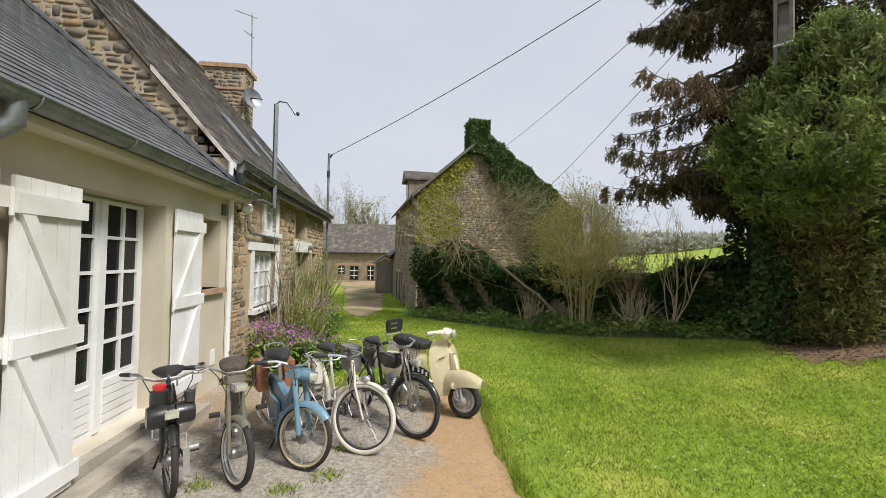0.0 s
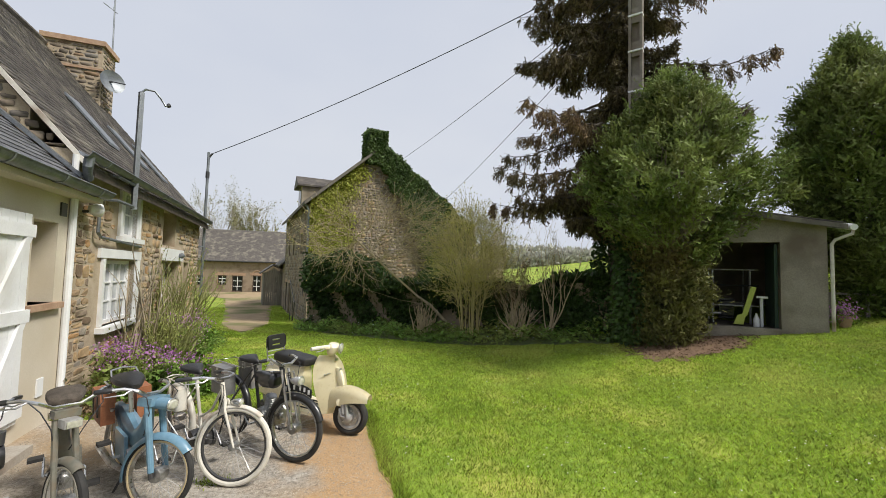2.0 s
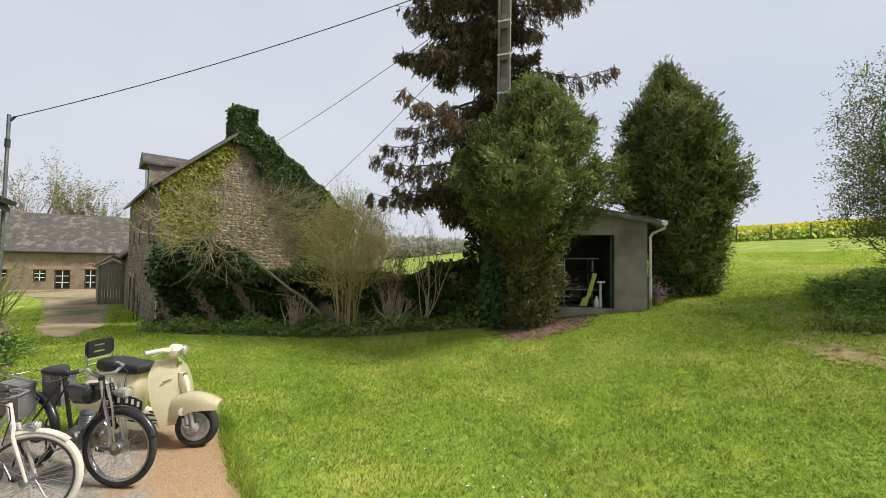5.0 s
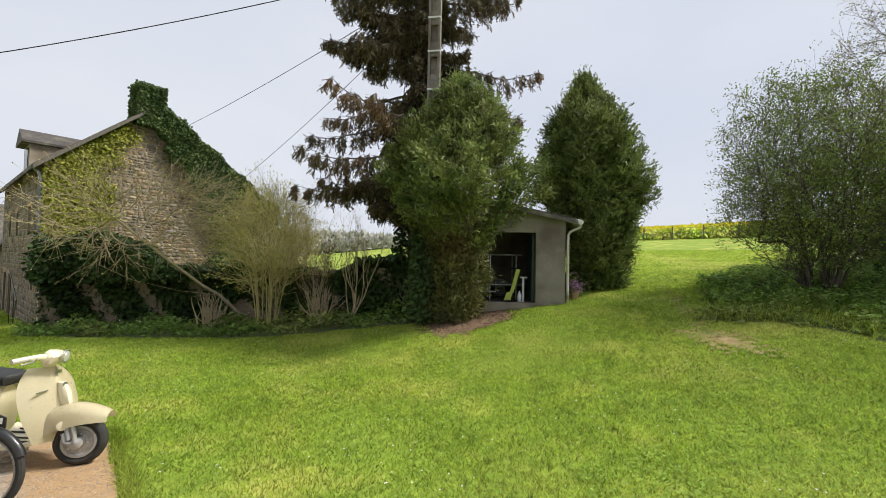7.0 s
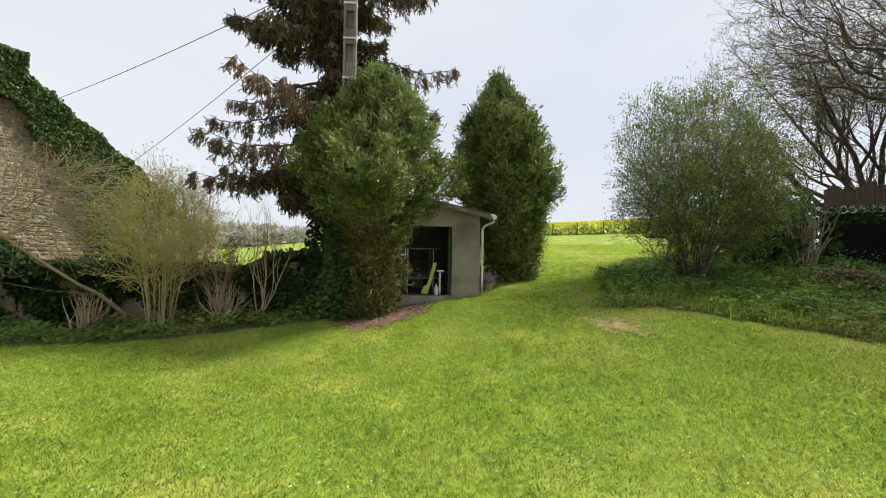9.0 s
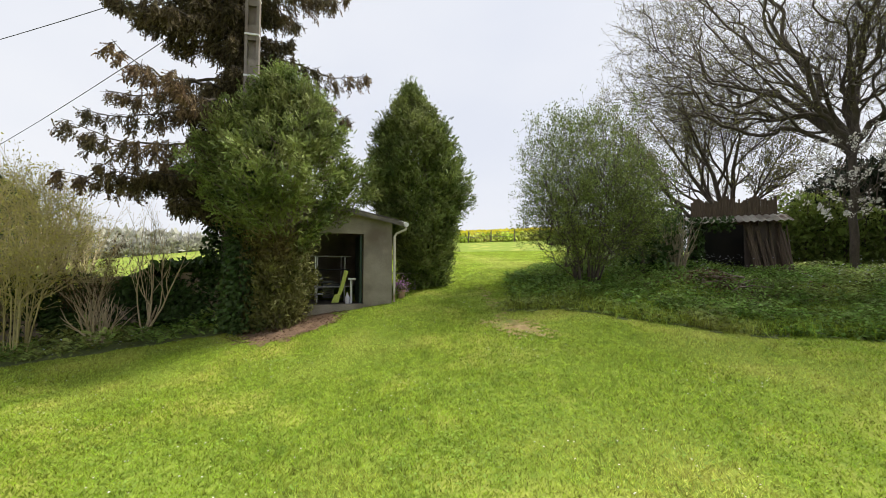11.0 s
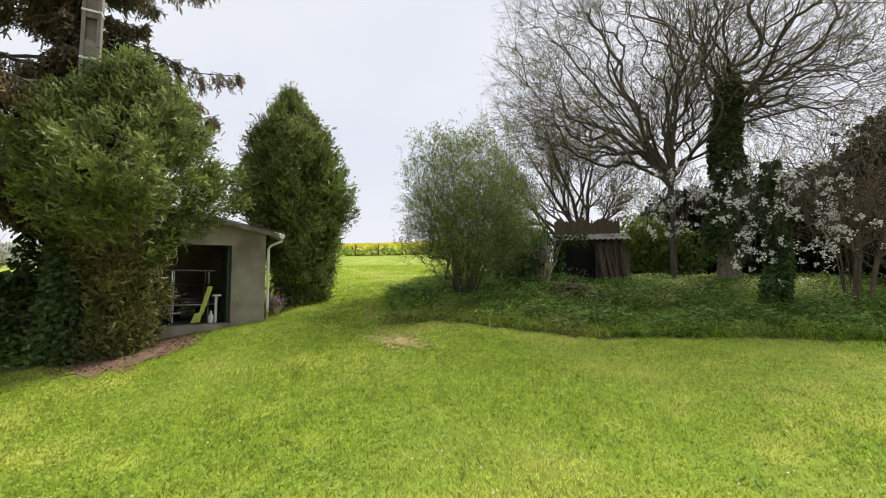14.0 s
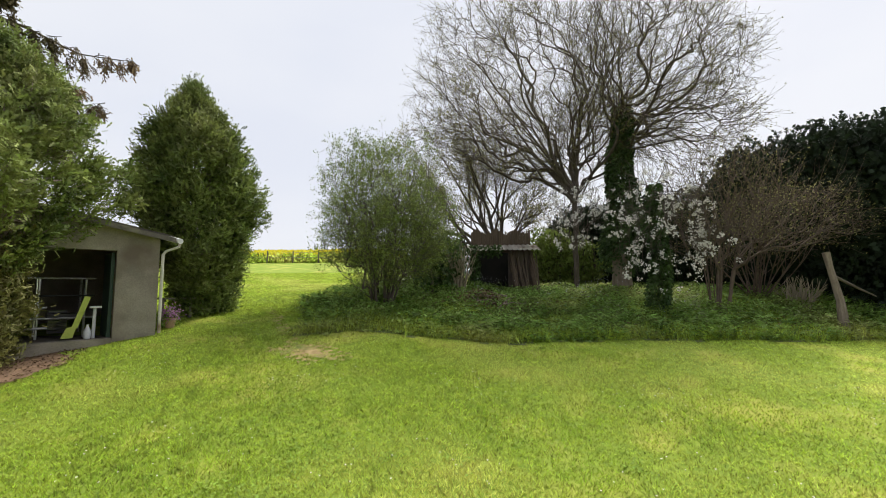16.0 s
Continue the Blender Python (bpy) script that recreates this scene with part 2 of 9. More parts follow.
M["rubber"] = surf("tyre_rubber", (0.018, 0.018, 0.018), (0.04, 0.038, 0.036), 12, 0.8, 0.3, fine=90)
M["leather"] = surf("black_vinyl", (0.015, 0.015, 0.016), (0.028, 0.027, 0.027), 8, 0.5, 0.25, fine=120)
M["cream"] = surf("cream_enamel", (0.84, 0.76, 0.53), (0.88, 0.81, 0.6), 3, 0.3, 0.02, coat=0.6)
M["cream_tyre"] = surf("cream_tyre", (0.6, 0.57, 0.5), (0.7, 0.67, 0.6), 8, 0.8, 0.15)
M["white_frame"] = surf("off_white_enamel", (0.6, 0.57, 0.5), (0.7, 0.67, 0.6), 6, 0.4, 0.05, coat=0.3, c3=(0.4, 0.33, 0.26), big=5)
M["blue"] = surf("blue_enamel", (0.12, 0.24, 0.34), (0.17, 0.3, 0.4), 5, 0.35, 0.03, coat=0.4, c3=(0.1, 0.17, 0.22), big=4)
M["grey_paint"] = surf("grey_green_paint", (0.12, 0.118, 0.095), (0.185, 0.18, 0.148), 6, 0.5, 0.06, coat=0.15, c3=(0.16, 0.12, 0.08), big=6)
M["dark_grey"] = surf("dark_grey_paint", (0.03, 0.03, 0.032), (0.055, 0.055, 0.058), 6, 0.4, 0.05, coat=0.2)
M["alu"] = surf("cast_aluminium", (0.28, 0.28, 0.27), (0.42, 0.42, 0.41), 10, 0.45, 0.12, metal=0.9, c3=(0.15, 0.13, 0.11), big=8)
M["pannier"] = surf("grey_pannier", (0.12, 0.12, 0.12), (0.19, 0.19, 0.19), 6, 0.5, 0.06, c3=(0.24, 0.22, 0.2), big=8)
M["silver"] = surf("silver_paint", (0.36, 0.36, 0.36), (0.5, 0.5, 0.5), 9, 0.4, 0.08, metal=0.35, c3=(0.28, 0.26, 0.24), big=9, coat=0.3)
M["pole"] = surf("pole_concrete", (0.17, 0.15, 0.13), (0.28, 0.25, 0.22), 4, 0.92, 0.35, fine=60, c3=(0.13, 0.1, 0.08), big=1.2)
M["tan"] = surf("tan_leather", (0.25, 0.09, 0.04), (0.36, 0.15, 0.07), 6, 0.55, 0.25, fine=80)
M["red"] = surf("red_enamel", (0.4, 0.012, 0.02), (0.5, 0.025, 0.03), 6, 0.35, 0.02, coat=0.4)
M["tan_tyre"] = surf("tan_tyre_wall", (0.5, 0.4, 0.24), (0.6, 0.49, 0.31), 8, 0.8, 0.15)
M["lens"] = surf("lamp_lens", (0.36, 0.36, 0.3), (0.52, 0.52, 0.44), 20, 0.15, 0.1, coat=0.8)
M["plate_white"] = surf("plate_marks", (0.7, 0.7, 0.7), (0.78, 0.78, 0.78), 10, 0.5, 0)
M["lime"] = surf("lime_paint", (0.45, 0.55, 0.08), (0.55, 0.62, 0.12), 8, 0.5, 0.05)
M["green_door"] = surf("green_paint", (0.02, 0.05, 0.035), (0.035, 0.075, 0.05), 5, 0.55, 0.1)
M["brick_sill"] = surf("sill_stone", (0.32, 0.2, 0.13), (0.45, 0.31, 0.21), 8, 0.85, 0.3)
M["thatch"] = surf("dry_reed", (0.07, 0.05, 0.035), (0.15, 0.11, 0.075), 6, 0.92, 0.5, fine=50, stretch=(8, 8, 0.6), per="island", var=0.4)
M["tin"] = surf("corrugated_sheet", (0.5, 0.48, 0.43), (0.66, 0.63, 0.57), 4, 0.6, 0.1, metal=0.0, c3=(0.2, 0.13, 0.08), big=2)
M["cable"] = surf("cable_rubber", (0.03, 0.03, 0.035), (0.05, 0.05, 0.055), 4, 0.7, 0)


def sandy(m):
    """Orange sand shows through the gravel towards its lawn side."""
    n, l = m.node_tree.nodes, m.node_tree.links
    b = n["Principled BSDF"]
    old = b.inputs["Base Color"].links[0].from_socket
    tc, sep, t, f = n.new("ShaderNodeTexCoord"), n.new("ShaderNodeSeparateXYZ"), n.new("ShaderNodeTexNoise"), n.new("ShaderNodeTexNoise")
    t.inputs["Scale"].default_value, t.inputs["Detail"].default_value = 2.2, 8.0
    f.inputs["Scale"].default_value, f.inputs["Detail"].default_value = 90.0, 3.0
    l.new(tc.outputs["Object"], sep.inputs[0])
    l.new(tc.outputs["Object"], t.inputs["Vector"])
    l.new(tc.outputs["Object"], f.inputs["Vector"])
    add = n.new("ShaderNodeMath")
    add.operation = "MULTIPLY_ADD"
    l.new(t.outputs["Fac"], add.inputs[0])
    add.inputs[1].default_value = 1.6
    l.new(sep.outputs["X"], add.inputs[2])
    k = n.new("ShaderNodeMapRange")
    k.inputs["From Min"].default_value, k.inputs["From Max"].default_value, k.inputs["To Max"].default_value = 0.38, 0.85, 0.92
    l.new(add.outputs[0], k.inputs["Value"])
    sand, mx = n.new("ShaderNodeMix"), n.new("ShaderNodeMix")
    sand.data_type = mx.data_type = "RGBA"
    l.new(f.outputs["Fac"], sand.inputs["Factor"])
    sand.inputs["A"].default_value, sand.inputs["B"].default_value = (0.29, 0.15, 0.055, 1), (0.62, 0.42, 0.22, 1)
    l.new(k.outputs["Result"], mx.inputs["Factor"])
    l.new(old, mx.inputs["A"])
    l.new(sand.outputs["Result"], mx.inputs["B"])
    l.new(mx.outputs["Result"], b.inputs["Base Color"])


sandy(M["gravel"])

# ---- building tools ----
rng = np.random.default_rng(7)


def smooth(a, b, v):
    u = np.clip((v - a) / (b - a), 0, 1)
    return u * u * (3 - 2 * u)


def soft(v):
    return np.log1p(np.exp(np.minimum(v, 30))) + np.maximum(v - 30, 0)


def land(x, y):
    """Height of the ground."""
    x, y = np.asarray(x, float), np.asarray(y, float)
    k = 0.6 + 0.4 * smooth(-3, 4, y)
    rise = 0.16 * soft((x - 4.2) / 0.8) - 0.142 * soft((x - 9.5) / 1.5) - 4.0 * 0.105 * soft((x - 62) / 4.0)
    mound = 0.45 * smooth(11.5, 15, x) * (1 - smooth(19, 25, x)) * (1 - smooth(-0.5, 2.5, y))
    north = -0.8 * smooth(8, 27, y) * (1 - smooth(2, 8, x))
    ripple = 0.02 * np.sin(1.3 * x + 0.7 * y) * np.sin(0.9 * y - 0.5 * x) * smooth(1.0, 4.0, x)
    return k * rise + mound + north + ripple


def mesh_np(name, V, F, mat, parent=None, kind="", label="", smooth_shade=False):
    """One mesh object from arrays of vertices and of faces with one corner count."""
    V, F = np.asarray(V, np.float32), np.asarray(F, np.int32)
    me = bpy.data.meshes.new(name)
    n = F.shape[1]
    me.vertices.add(len(V))
    me.vertices.foreach_set("co", V.ravel())
    me.loops.add(F.size)
    me.loops.foreach_set("vertex_index", F.ravel())
    me.polygons.add(len(F))
    me.polygons.foreach_set("loop_start", np.arange(0, F.size, n, dtype=np.int32))
    me.polygons.foreach_set("loop_total", np.full(len(F), n, np.int32))
    if smooth_shade:
        me.polygons.foreach_set("use_smooth", np.ones(len(F), bool))
    me.update(calc_edges=True)
    me.materials.append(mat)
    ob = new(name, me)
    ob.parent = parent
    return tagged(ob, label, kind=kind)


def part(name, bm, mat, parent=None, label="", bevel=0.0, shade=True):
    """Links a bmesh as one mesh object under a thing or part."""
    if bevel:
        bmesh.ops.bevel(bm, geom=[e for e in bm.edges if len(e.link_faces) == 2 and e.calc_face_angle(0) > 0.6], offset=bevel, segments=2, affect="EDGES", clamp_overlap=True)
    bmesh.ops.recalc_face_normals(bm, faces=bm.faces)
    me = bpy.data.meshes.new(name)
    if shade:
        for f in bm.faces:
            f.smooth = True
        for e in bm.edges:
            if len(e.link_faces) == 2 and e.calc_face_angle(0) > 0.6:
                e.smooth = False
    bm.to_mesh(me)
    bm.free()
    me.materials.append(mat)
    ob = new(name, me)
    ob.parent = parent
    return tagged(ob, label)


def thing(name, m, label, category, group="", kind=""):
    ob = tagged(new(name), label, category, group, kind)
    ob.empty_display_size = 0.2
    ob.matrix_world = m
    return ob


def box(x0, x1, y0, y1, z0, z1, bm=None, m=None):
    bm = bm or bmesh.new()
    v = [bm.verts.new((x, y, z)) for x in (x0, x1) for y in (y0, y1) for z in (z0, z1)]
    for f in ((0, 1, 3, 2), (4, 6, 7, 5), (0, 4, 5, 1), (2, 3, 7, 6), (0, 2, 6, 4), (1, 5, 7, 3)):
        bm.faces.new([v[i] for i in f])
    if m is not None:
        for q in v:
            q.co = m @ q.co
    return bm


def prism(pts, axis, a, b, bm=None):
    """A polygon in the plane across axis, pushed from a to b along it."""
    bm = bm or bmesh.new()
    def at(p, d):
        c = list(p)
        c.insert(axis, d)
        return bm.verts.new(c)
    lo, hi = [at(p, a) for p in pts], [at(p, b) for p in pts]
    n = len(pts)
    bm.faces.new(lo)
    bm.faces.new(hi[::-1])
    for i in range(n):
        bm.faces.new((lo[i], hi[i], hi[(i + 1) % n], lo[(i + 1) % n]))
    return bm


def frame_of(d):
    d = Vector(d).normalized()
    s = d.cross(Vector((0, 0, 1)) if abs(d.z) < 0.95 else Vector((1, 0, 0))).normalized()
    return d, s, s.cross(d).normalized()


def tube(pts, r, n=8, bm=None, closed=False):
    """A round tube along points; r: one radius, or one for each point."""
    bm = bm or bmesh.new()
    pts = [Vector(p) for p in pts]
    rs = r if isinstance(r, (list, tuple)) else [r] * len(pts)
    rings, ref = [], None
    for i, p in enumerate(pts):
        if closed:
            d = pts[(i + 1) % len(pts)] - pts[i - 1]
        else:
            d = pts[min(i + 1, len(pts) - 1)] - pts[max(i - 1, 0)]
        d.normalize()
        if ref is None:
            ref = frame_of(d)[1]
        s = (ref - d * ref.dot(d)).normalized()
        ref, t = s, d.cross(s)
        rings.append([bm.verts.new(p + (s * math.cos(k * math.tau / n) + t * math.sin(k * math.tau / n)) * rs[i]) for k in range(n)])
    for i in range(len(rings) - (0 if closed else 1)):
        a, b = rings[i], rings[(i + 1) % len(rings)]
        for k in range(n):
            bm.faces.new((a[k], a[(k + 1) % n], b[(k + 1) % n], b[k]))
    if not closed:
        bm.faces.new(rings[0][::-1])
        bm.faces.new(rings[-1])
    return bm


def ring(c, axis, R, r, n=40, k=8, bm=None, squash=1.0):
    """A torus."""
    bm = bm or bmesh.new()
    d, s, t = frame_of(axis)
    c = Vector(c)
    rows_ = []
    for i in range(n):
        a = i * math.tau / n
        o = s * math.cos(a) + t * math.sin(a)
        rows_.append([bm.verts.new(c + o * (R + r * math.cos(j * math.tau / k)) + d * (r * squash * math.sin(j * math.tau / k))) for j in range(k)])
    for i in range(n):
        for j in range(k):
            bm.faces.new((rows_[i][j], rows_[(i + 1) % n][j], rows_[(i + 1) % n][(j + 1) % k], rows_[i][(j + 1) % k]))
    return bm


def lathe(c, axis, prof, n=20, bm=None):
    """A body of revolution: prof lists (along, radius)."""
    d, s, t = frame_of(axis)
    c = Vector(c)
    bm = bm or bmesh.new()
    rows_ = [[bm.verts.new(c + d * h + (s * math.cos(i * math.tau / n) + t * math.sin(i * math.tau / n)) * max(r, 1e-4)) for i in range(n)] for h, r in prof]
    for a, b in zip(rows_, rows_[1:]):
        for i in range(n):
            bm.faces.new((a[i], a[(i + 1) % n], b[(i + 1) % n], b[i]))
    bm.faces.new(rows_[0][::-1])
    bm.faces.new(rows_[-1])
    return bm


def loft(sections, bm=None):
    """Skin over closed sections with one point count."""
    bm = bm or bmesh.new()
    rows_ = [[bm.verts.new(p) for p in s] for s in sections]
    n = len(rows_[0])
    for a, b in zip(rows_, rows_[1:]):
        for i in range(n):
            bm.faces.new((a[i], a[(i + 1) % n], b[(i + 1) % n], b[i]))
    bm.faces.new(rows_[0][::-1])
    bm.faces.new(rows_[-1])
    return bm


def oval(c, rx, ry, n=14, axis=0, power=2.4):
    """A rounded section across an axis."""
    out = []
    for i in range(n):
        a = i * math.tau / n
        u, v = (math.copysign(abs(f(a)) ** (2 / power), f(a)) for f in (math.cos, math.sin))
        p = [u * rx, v * ry]
        p.insert(axis, 0.0)
        out.append(Vector(c) + Vector(p))
    return out


def leaf_mesh(name, P, D, U, length, width, mat, parent=None, kind="", label=""):
    """Many small folded leaves: at P, growing along D, with the flat side towards U."""
    P, D, U = (np.asarray(a, float) for a in (P, D, U))
    D = D / np.maximum(np.linalg.norm(D, axis=1, keepdims=True), 1e-9)
    S = np.cross(D, U)
    S = S / np.maximum(np.linalg.norm(S, axis=1, keepdims=True), 1e-9)
    N = np.cross(S, D)
    n = len(P)
    L = (np.broadcast_to(length, n) * rng.uniform(0.7, 1.3, n))[:, None]
    W = (np.broadcast_to(width, n) * rng.uniform(0.7, 1.3, n))[:, None] / 2
    V = np.stack([P, P + D * L * 0.5 + S * W + N * W * 0.4, P + D * L, P + D * L * 0.5 - S * W + N * W * 0.4], 1).reshape(-1, 3)
    b = np.arange(n)[:, None] * 4
    F = np.concatenate([b + [0, 1, 2], b + [0, 2, 3]])
    return mesh_np(name, V, F, mat, parent, kind, label)


def rods(segs, mat, name, parent=None, kind="", label="", fine=3, coarse=7, limit=0.03):
    """Limbs and twigs as tapering prisms, joined into one mesh."""
    A = np.array([(*p, *q, r, s) for p, q, r, s in segs], float)
    VV, FF, base = [], [], 0
    for sides, sel in ((coarse, A[:, 6] > limit), (fine, A[:, 6] <= limit)):
        B = A[sel]
        if not len(B):
            continue
        p, q = B[:, :3], B[:, 3:6]
        d = q - p
        d /= np.maximum(np.linalg.norm(d, axis=1, keepdims=True), 1e-9)
        ref = np.where(np.abs(d[:, 2:3]) < 0.95, [[0, 0, 1.0]], [[1.0, 0, 0]])
        s = np.cross(d, ref)
        s /= np.linalg.norm(s, axis=1, keepdims=True)
        t = np.cross(s, d)
        a = np.arange(sides) * math.tau / sides
        o = s[:, None] * np.cos(a)[None, :, None] + t[:, None] * np.sin(a)[None, :, None]
        V = np.concatenate([p[:, None] + o * B[:, 6][:, None, None], q[:, None] + o * B[:, 7][:, None, None]], 1).reshape(-1, 3)
        k = np.arange(sides)
        quad = np.stack([k, (k + 1) % sides, (k + 1) % sides + sides, k + sides], 1)
        FF.append((np.arange(len(B))[:, None, None] * 2 * sides + quad[None]).reshape(-1, 4) + base)
        VV.append(V)
        base += len(V)
    return mesh_np(name, np.concatenate(VV), np.concatenate(FF), mat, parent, kind, label, True)


def grow(segs, tips, p, d, length, r, depth, R, spread=0.7, up=0.15, wiggle=0.18, kids=4, ratio=0.62, steps=4, start=0.3, droop=0.0, rmin=0.003, crown=None):
    """A limb and, along it, the smaller limbs that leave it."""
    p, d = np.array(p, float), np.array(d, float)
    d /= np.linalg.norm(d)
    pts = [p]
    for i in range(steps):
        d = d + R.normal(0, wiggle, 3) + np.array([0, 0, up - droop * (i / steps)])
        d /= np.linalg.norm(d)
        q = pts[-1] + d * length / steps
        if crown is not None and len(pts) > 1 and all((((q - c) / h) ** 2).sum() > 1 for c, h in crown):
            break
        pts.append(q)
    steps = len(pts) - 1
    depth = depth if steps else 0
    rad = [max(r * (1 - 0.62 * i / steps), rmin) for i in range(steps + 1)]
    for i in range(steps):
        segs.append((pts[i], pts[i + 1], rad[i], rad[i + 1]))
    if depth == 0 or steps == 0:
        tips.append((pts[-1], d))
        tips.append((pts[len(pts) // 2], d))
        return
    for k in range(kids):
        f = start + (1 - start) * (k + R.uniform(0.2, 0.9)) / kids
        i = min(int(f * steps), steps - 1)
        q = pts[i] + (pts[i + 1] - pts[i]) * (f * steps - i)
        a = R.uniform(0, math.tau)
        axis, s, t = (np.array(v) for v in frame_of(pts[i + 1] - pts[i]))
        c = axis * math.cos(spread) + (s * math.cos(a) + t * math.sin(a)) * math.sin(spread)
        grow(segs, tips, q, c, length * ratio * R.uniform(0.75, 1.2) * (1.15 - 0.45 * f), rad[i] * 0.6, depth - 1, R, spread, up, wiggle, kids, ratio, steps, start, droop, rmin, crown)
    if depth > 0:
        grow(segs, tips, pts[-1], d, length * ratio, rad[-1], depth - 1, R, spread, up, wiggle, kids, ratio, steps, start, droop, rmin, crown)

# ---- ground ----
def graded(lo, hi, fine_lo, fine_hi, step):
    a = list(np.arange(fine_lo, fine_hi + 1e-6, step))
    s, v = step, fine_hi
    while v < hi:
        s *= 1.25
        v += s
        a.append(min(v, hi))
    s, v = step, fine_lo
    while v > lo:
        s *= 1.25
        v -= s
        a.insert(0, max(v, lo))
    return np.array(a)


def sheet(name, xs, ys, dz, mat, inside=None, kind="structure", label="", category=""):
    """A sheet that follows the ground over a grid, kept where inside(x, y) holds."""
    X, Y = np.meshgrid(xs, ys, indexing="ij")
    V = np.stack([X, Y, land(X, Y) + dz], -1).reshape(-1, 3)
    i = np.arange((len(xs) - 1) * (len(ys) - 1))
    a = (i // (len(ys) - 1)) * len(ys) + i % (len(ys) - 1)
    F = np.stack([a, a + len(ys), a + len(ys) + 1, a + 1], 1)
    if inside is not None:
        c = V[F].mean(1)
        F = F[inside(c[:, 0], c[:, 1])]
        used = np.unique(F)
        V, F = V[used], np.searchsorted(used, F)
    ob = mesh_np(name, V, F, mat, None, kind, label, True)
    return tagged(ob, category=category)


def wob(x, y, s=1.0, seed=0.0):
    """Uneven edges."""
    return 0.5 * np.sin(2.1 * x * s + 1.3 * y * s + seed) + 0.3 * np.sin(5.3 * x * s - 4.1 * y * s + 2 * seed) + 0.2 * np.sin(11 * y * s + 9 * x * s + seed)


ground = sheet("ground", graded(-900, 1500, -4, 16, 0.25), graded(-900, 1500, -9, 20, 0.25), 0.0, M["lawn"], label="sloping mown lawn and rough meadow grass", category="ground")


def gravel_in(x, y):
    edge = 0.62 - 0.075 * (y - 3.2) + 0.035 * wob(x * 0, y, 2.0)
    return (x > -7) & (x < edge) & (y > -6) & (y < 5.85 + 0.05 * wob(x, y * 0, 1.5) - 0.2 * np.maximum(x + 1, 0))


sheet("pavement", np.arange(-4.2, 1.2, 0.04), np.arange(-3.0, 6.6, 0.04), 0.012, M["gravel"], gravel_in, label="worn gravel and sand forecourt beside the house", category="gravel path")
sheet("road", np.arange(-16, 2, 0.1), np.arange(14, 48, 0.1), 0.02, M["lane"], lambda x, y: np.abs(x - (-2.75 - 0.18 * (y - 14) + 0.25 * wob(x, y, 0.4))) + 0.12 * wob(x, y, 3.1) + 0.1 * np.sin(17 * x + 9 * y) * np.sin(13 * y - 7 * x) < (0.6 + 0.05 * (y - 14)) * smooth(13.6, 18.5, y) ** 0.6 - 0.12 * (y < 14.6) + 3.0 * smooth(36, 46, y), label="unpaved earth lane between the farm buildings", category="lane")
sheet("ground_earth", np.arange(5.0, 9.0, 0.06), np.arange(5.4, 9.5, 0.06), 0.012, M["earth"], lambda x, y: np.hypot((x - 6.95) / 1.2, (y - 7.0) / 1.0) < 0.92 + 0.2 * wob(x, y, 1.9), label="bare reddish earth under the conifer", category="earth")
sheet("ground_worn", np.arange(7.0, 9.6, 0.05), np.arange(1.3, 3.6, 0.05), 0.008, M["worn"], lambda x, y: (np.hypot((x - 8.15) / 0.62, (y - 2.2) / 0.95) + 0.3 * wob(x, y, 2.3) + 0.22 * np.sin(23 * x + 13 * y) * np.sin(19 * y - 9 * x) < 0.62), label="worn bare patch in the lawn", category="earth")


sheet("ground_track", np.arange(8.2, 12.5, 0.05), np.arange(2.0, 6.0, 0.05), 0.008, M["worn"], lambda x, y: (np.abs(y - 2.5 - 0.62 * (x - 8.4)) < 0.16) & (wob(x, y, 2.6) + 0.9 * np.sin(17 * x + 11 * y) * np.sin(15 * y - 8 * x) > 0.25), label="worn wheel track in the grass", category="earth")


def bed_edge(y):
    return 9.75 + 0.25 * wob(y * 0, y, 0.7) + 0.35 * smooth(0, -4, y) - 0.6 * smooth(1.0, 3.2, y) + 0.15 * smooth(-6, -10, y)


def bed_in(x, y):
    return (x > bed_edge(y)) & (x < 32) & (y < 2.9 + 0.3 * (x - 9.3) * (x < 13) + 1.1 * (x >= 13) - 0.1 * (x - 13) * (x >= 13) + 0.3 * wob(x, y * 0, 0.8)) & (y > -22)


def border_in(x, y):
    """The bed at the foot of the garden wall."""
    t = (x + 1.3) / 7.6
    front = 14.9 - 6.9 * t - 0.35 * np.sin(np.clip(t, 0, 1) * 3.14) + 0.2 * wob(x, y, 0.9)
    return (x > -1.3) & (x < 6.4) & (y > front) & (y < front + 2.6)


sheet("ground_bed", np.arange(8.4, 32, 0.2), np.arange(-22, 5, 0.2), 0.012, M["soil"], bed_in, label="overgrown bed of dark soil and weeds", category="flower bed")
sheet("ground_border", np.arange(-1.6, 7, 0.12), np.arange(6, 18, 0.12), 0.012, M["soil"], border_in, label="planted border below the garden wall", category="flower bed")

# short grass over the near lawn
def scatter(n, x0, x1, y0, y1, keep):
    x, y = rng.uniform(x0, x1, n), rng.uniform(y0, y1, n)
    k = keep(x, y)
    return x[k], y[k]


def lawn_in(x, y):
    worn = np.hypot((x - 8.1) / 0.5, (y - 2.2) / 0.62) + 0.45 * wob(x, y, 2.3) < 0.5
    return ~gravel_in(x, y) & ~bed_in(x, y) & ~border_in(x, y) & ~worn & (np.hypot((x - 6.95) / 1.2, (y - 7.0) / 1.0) > 0.86) & (x > -2.9 - 0.1 * (y - 6)) & ~((x > 7.7) & (y > 6.3) & (x < 11))


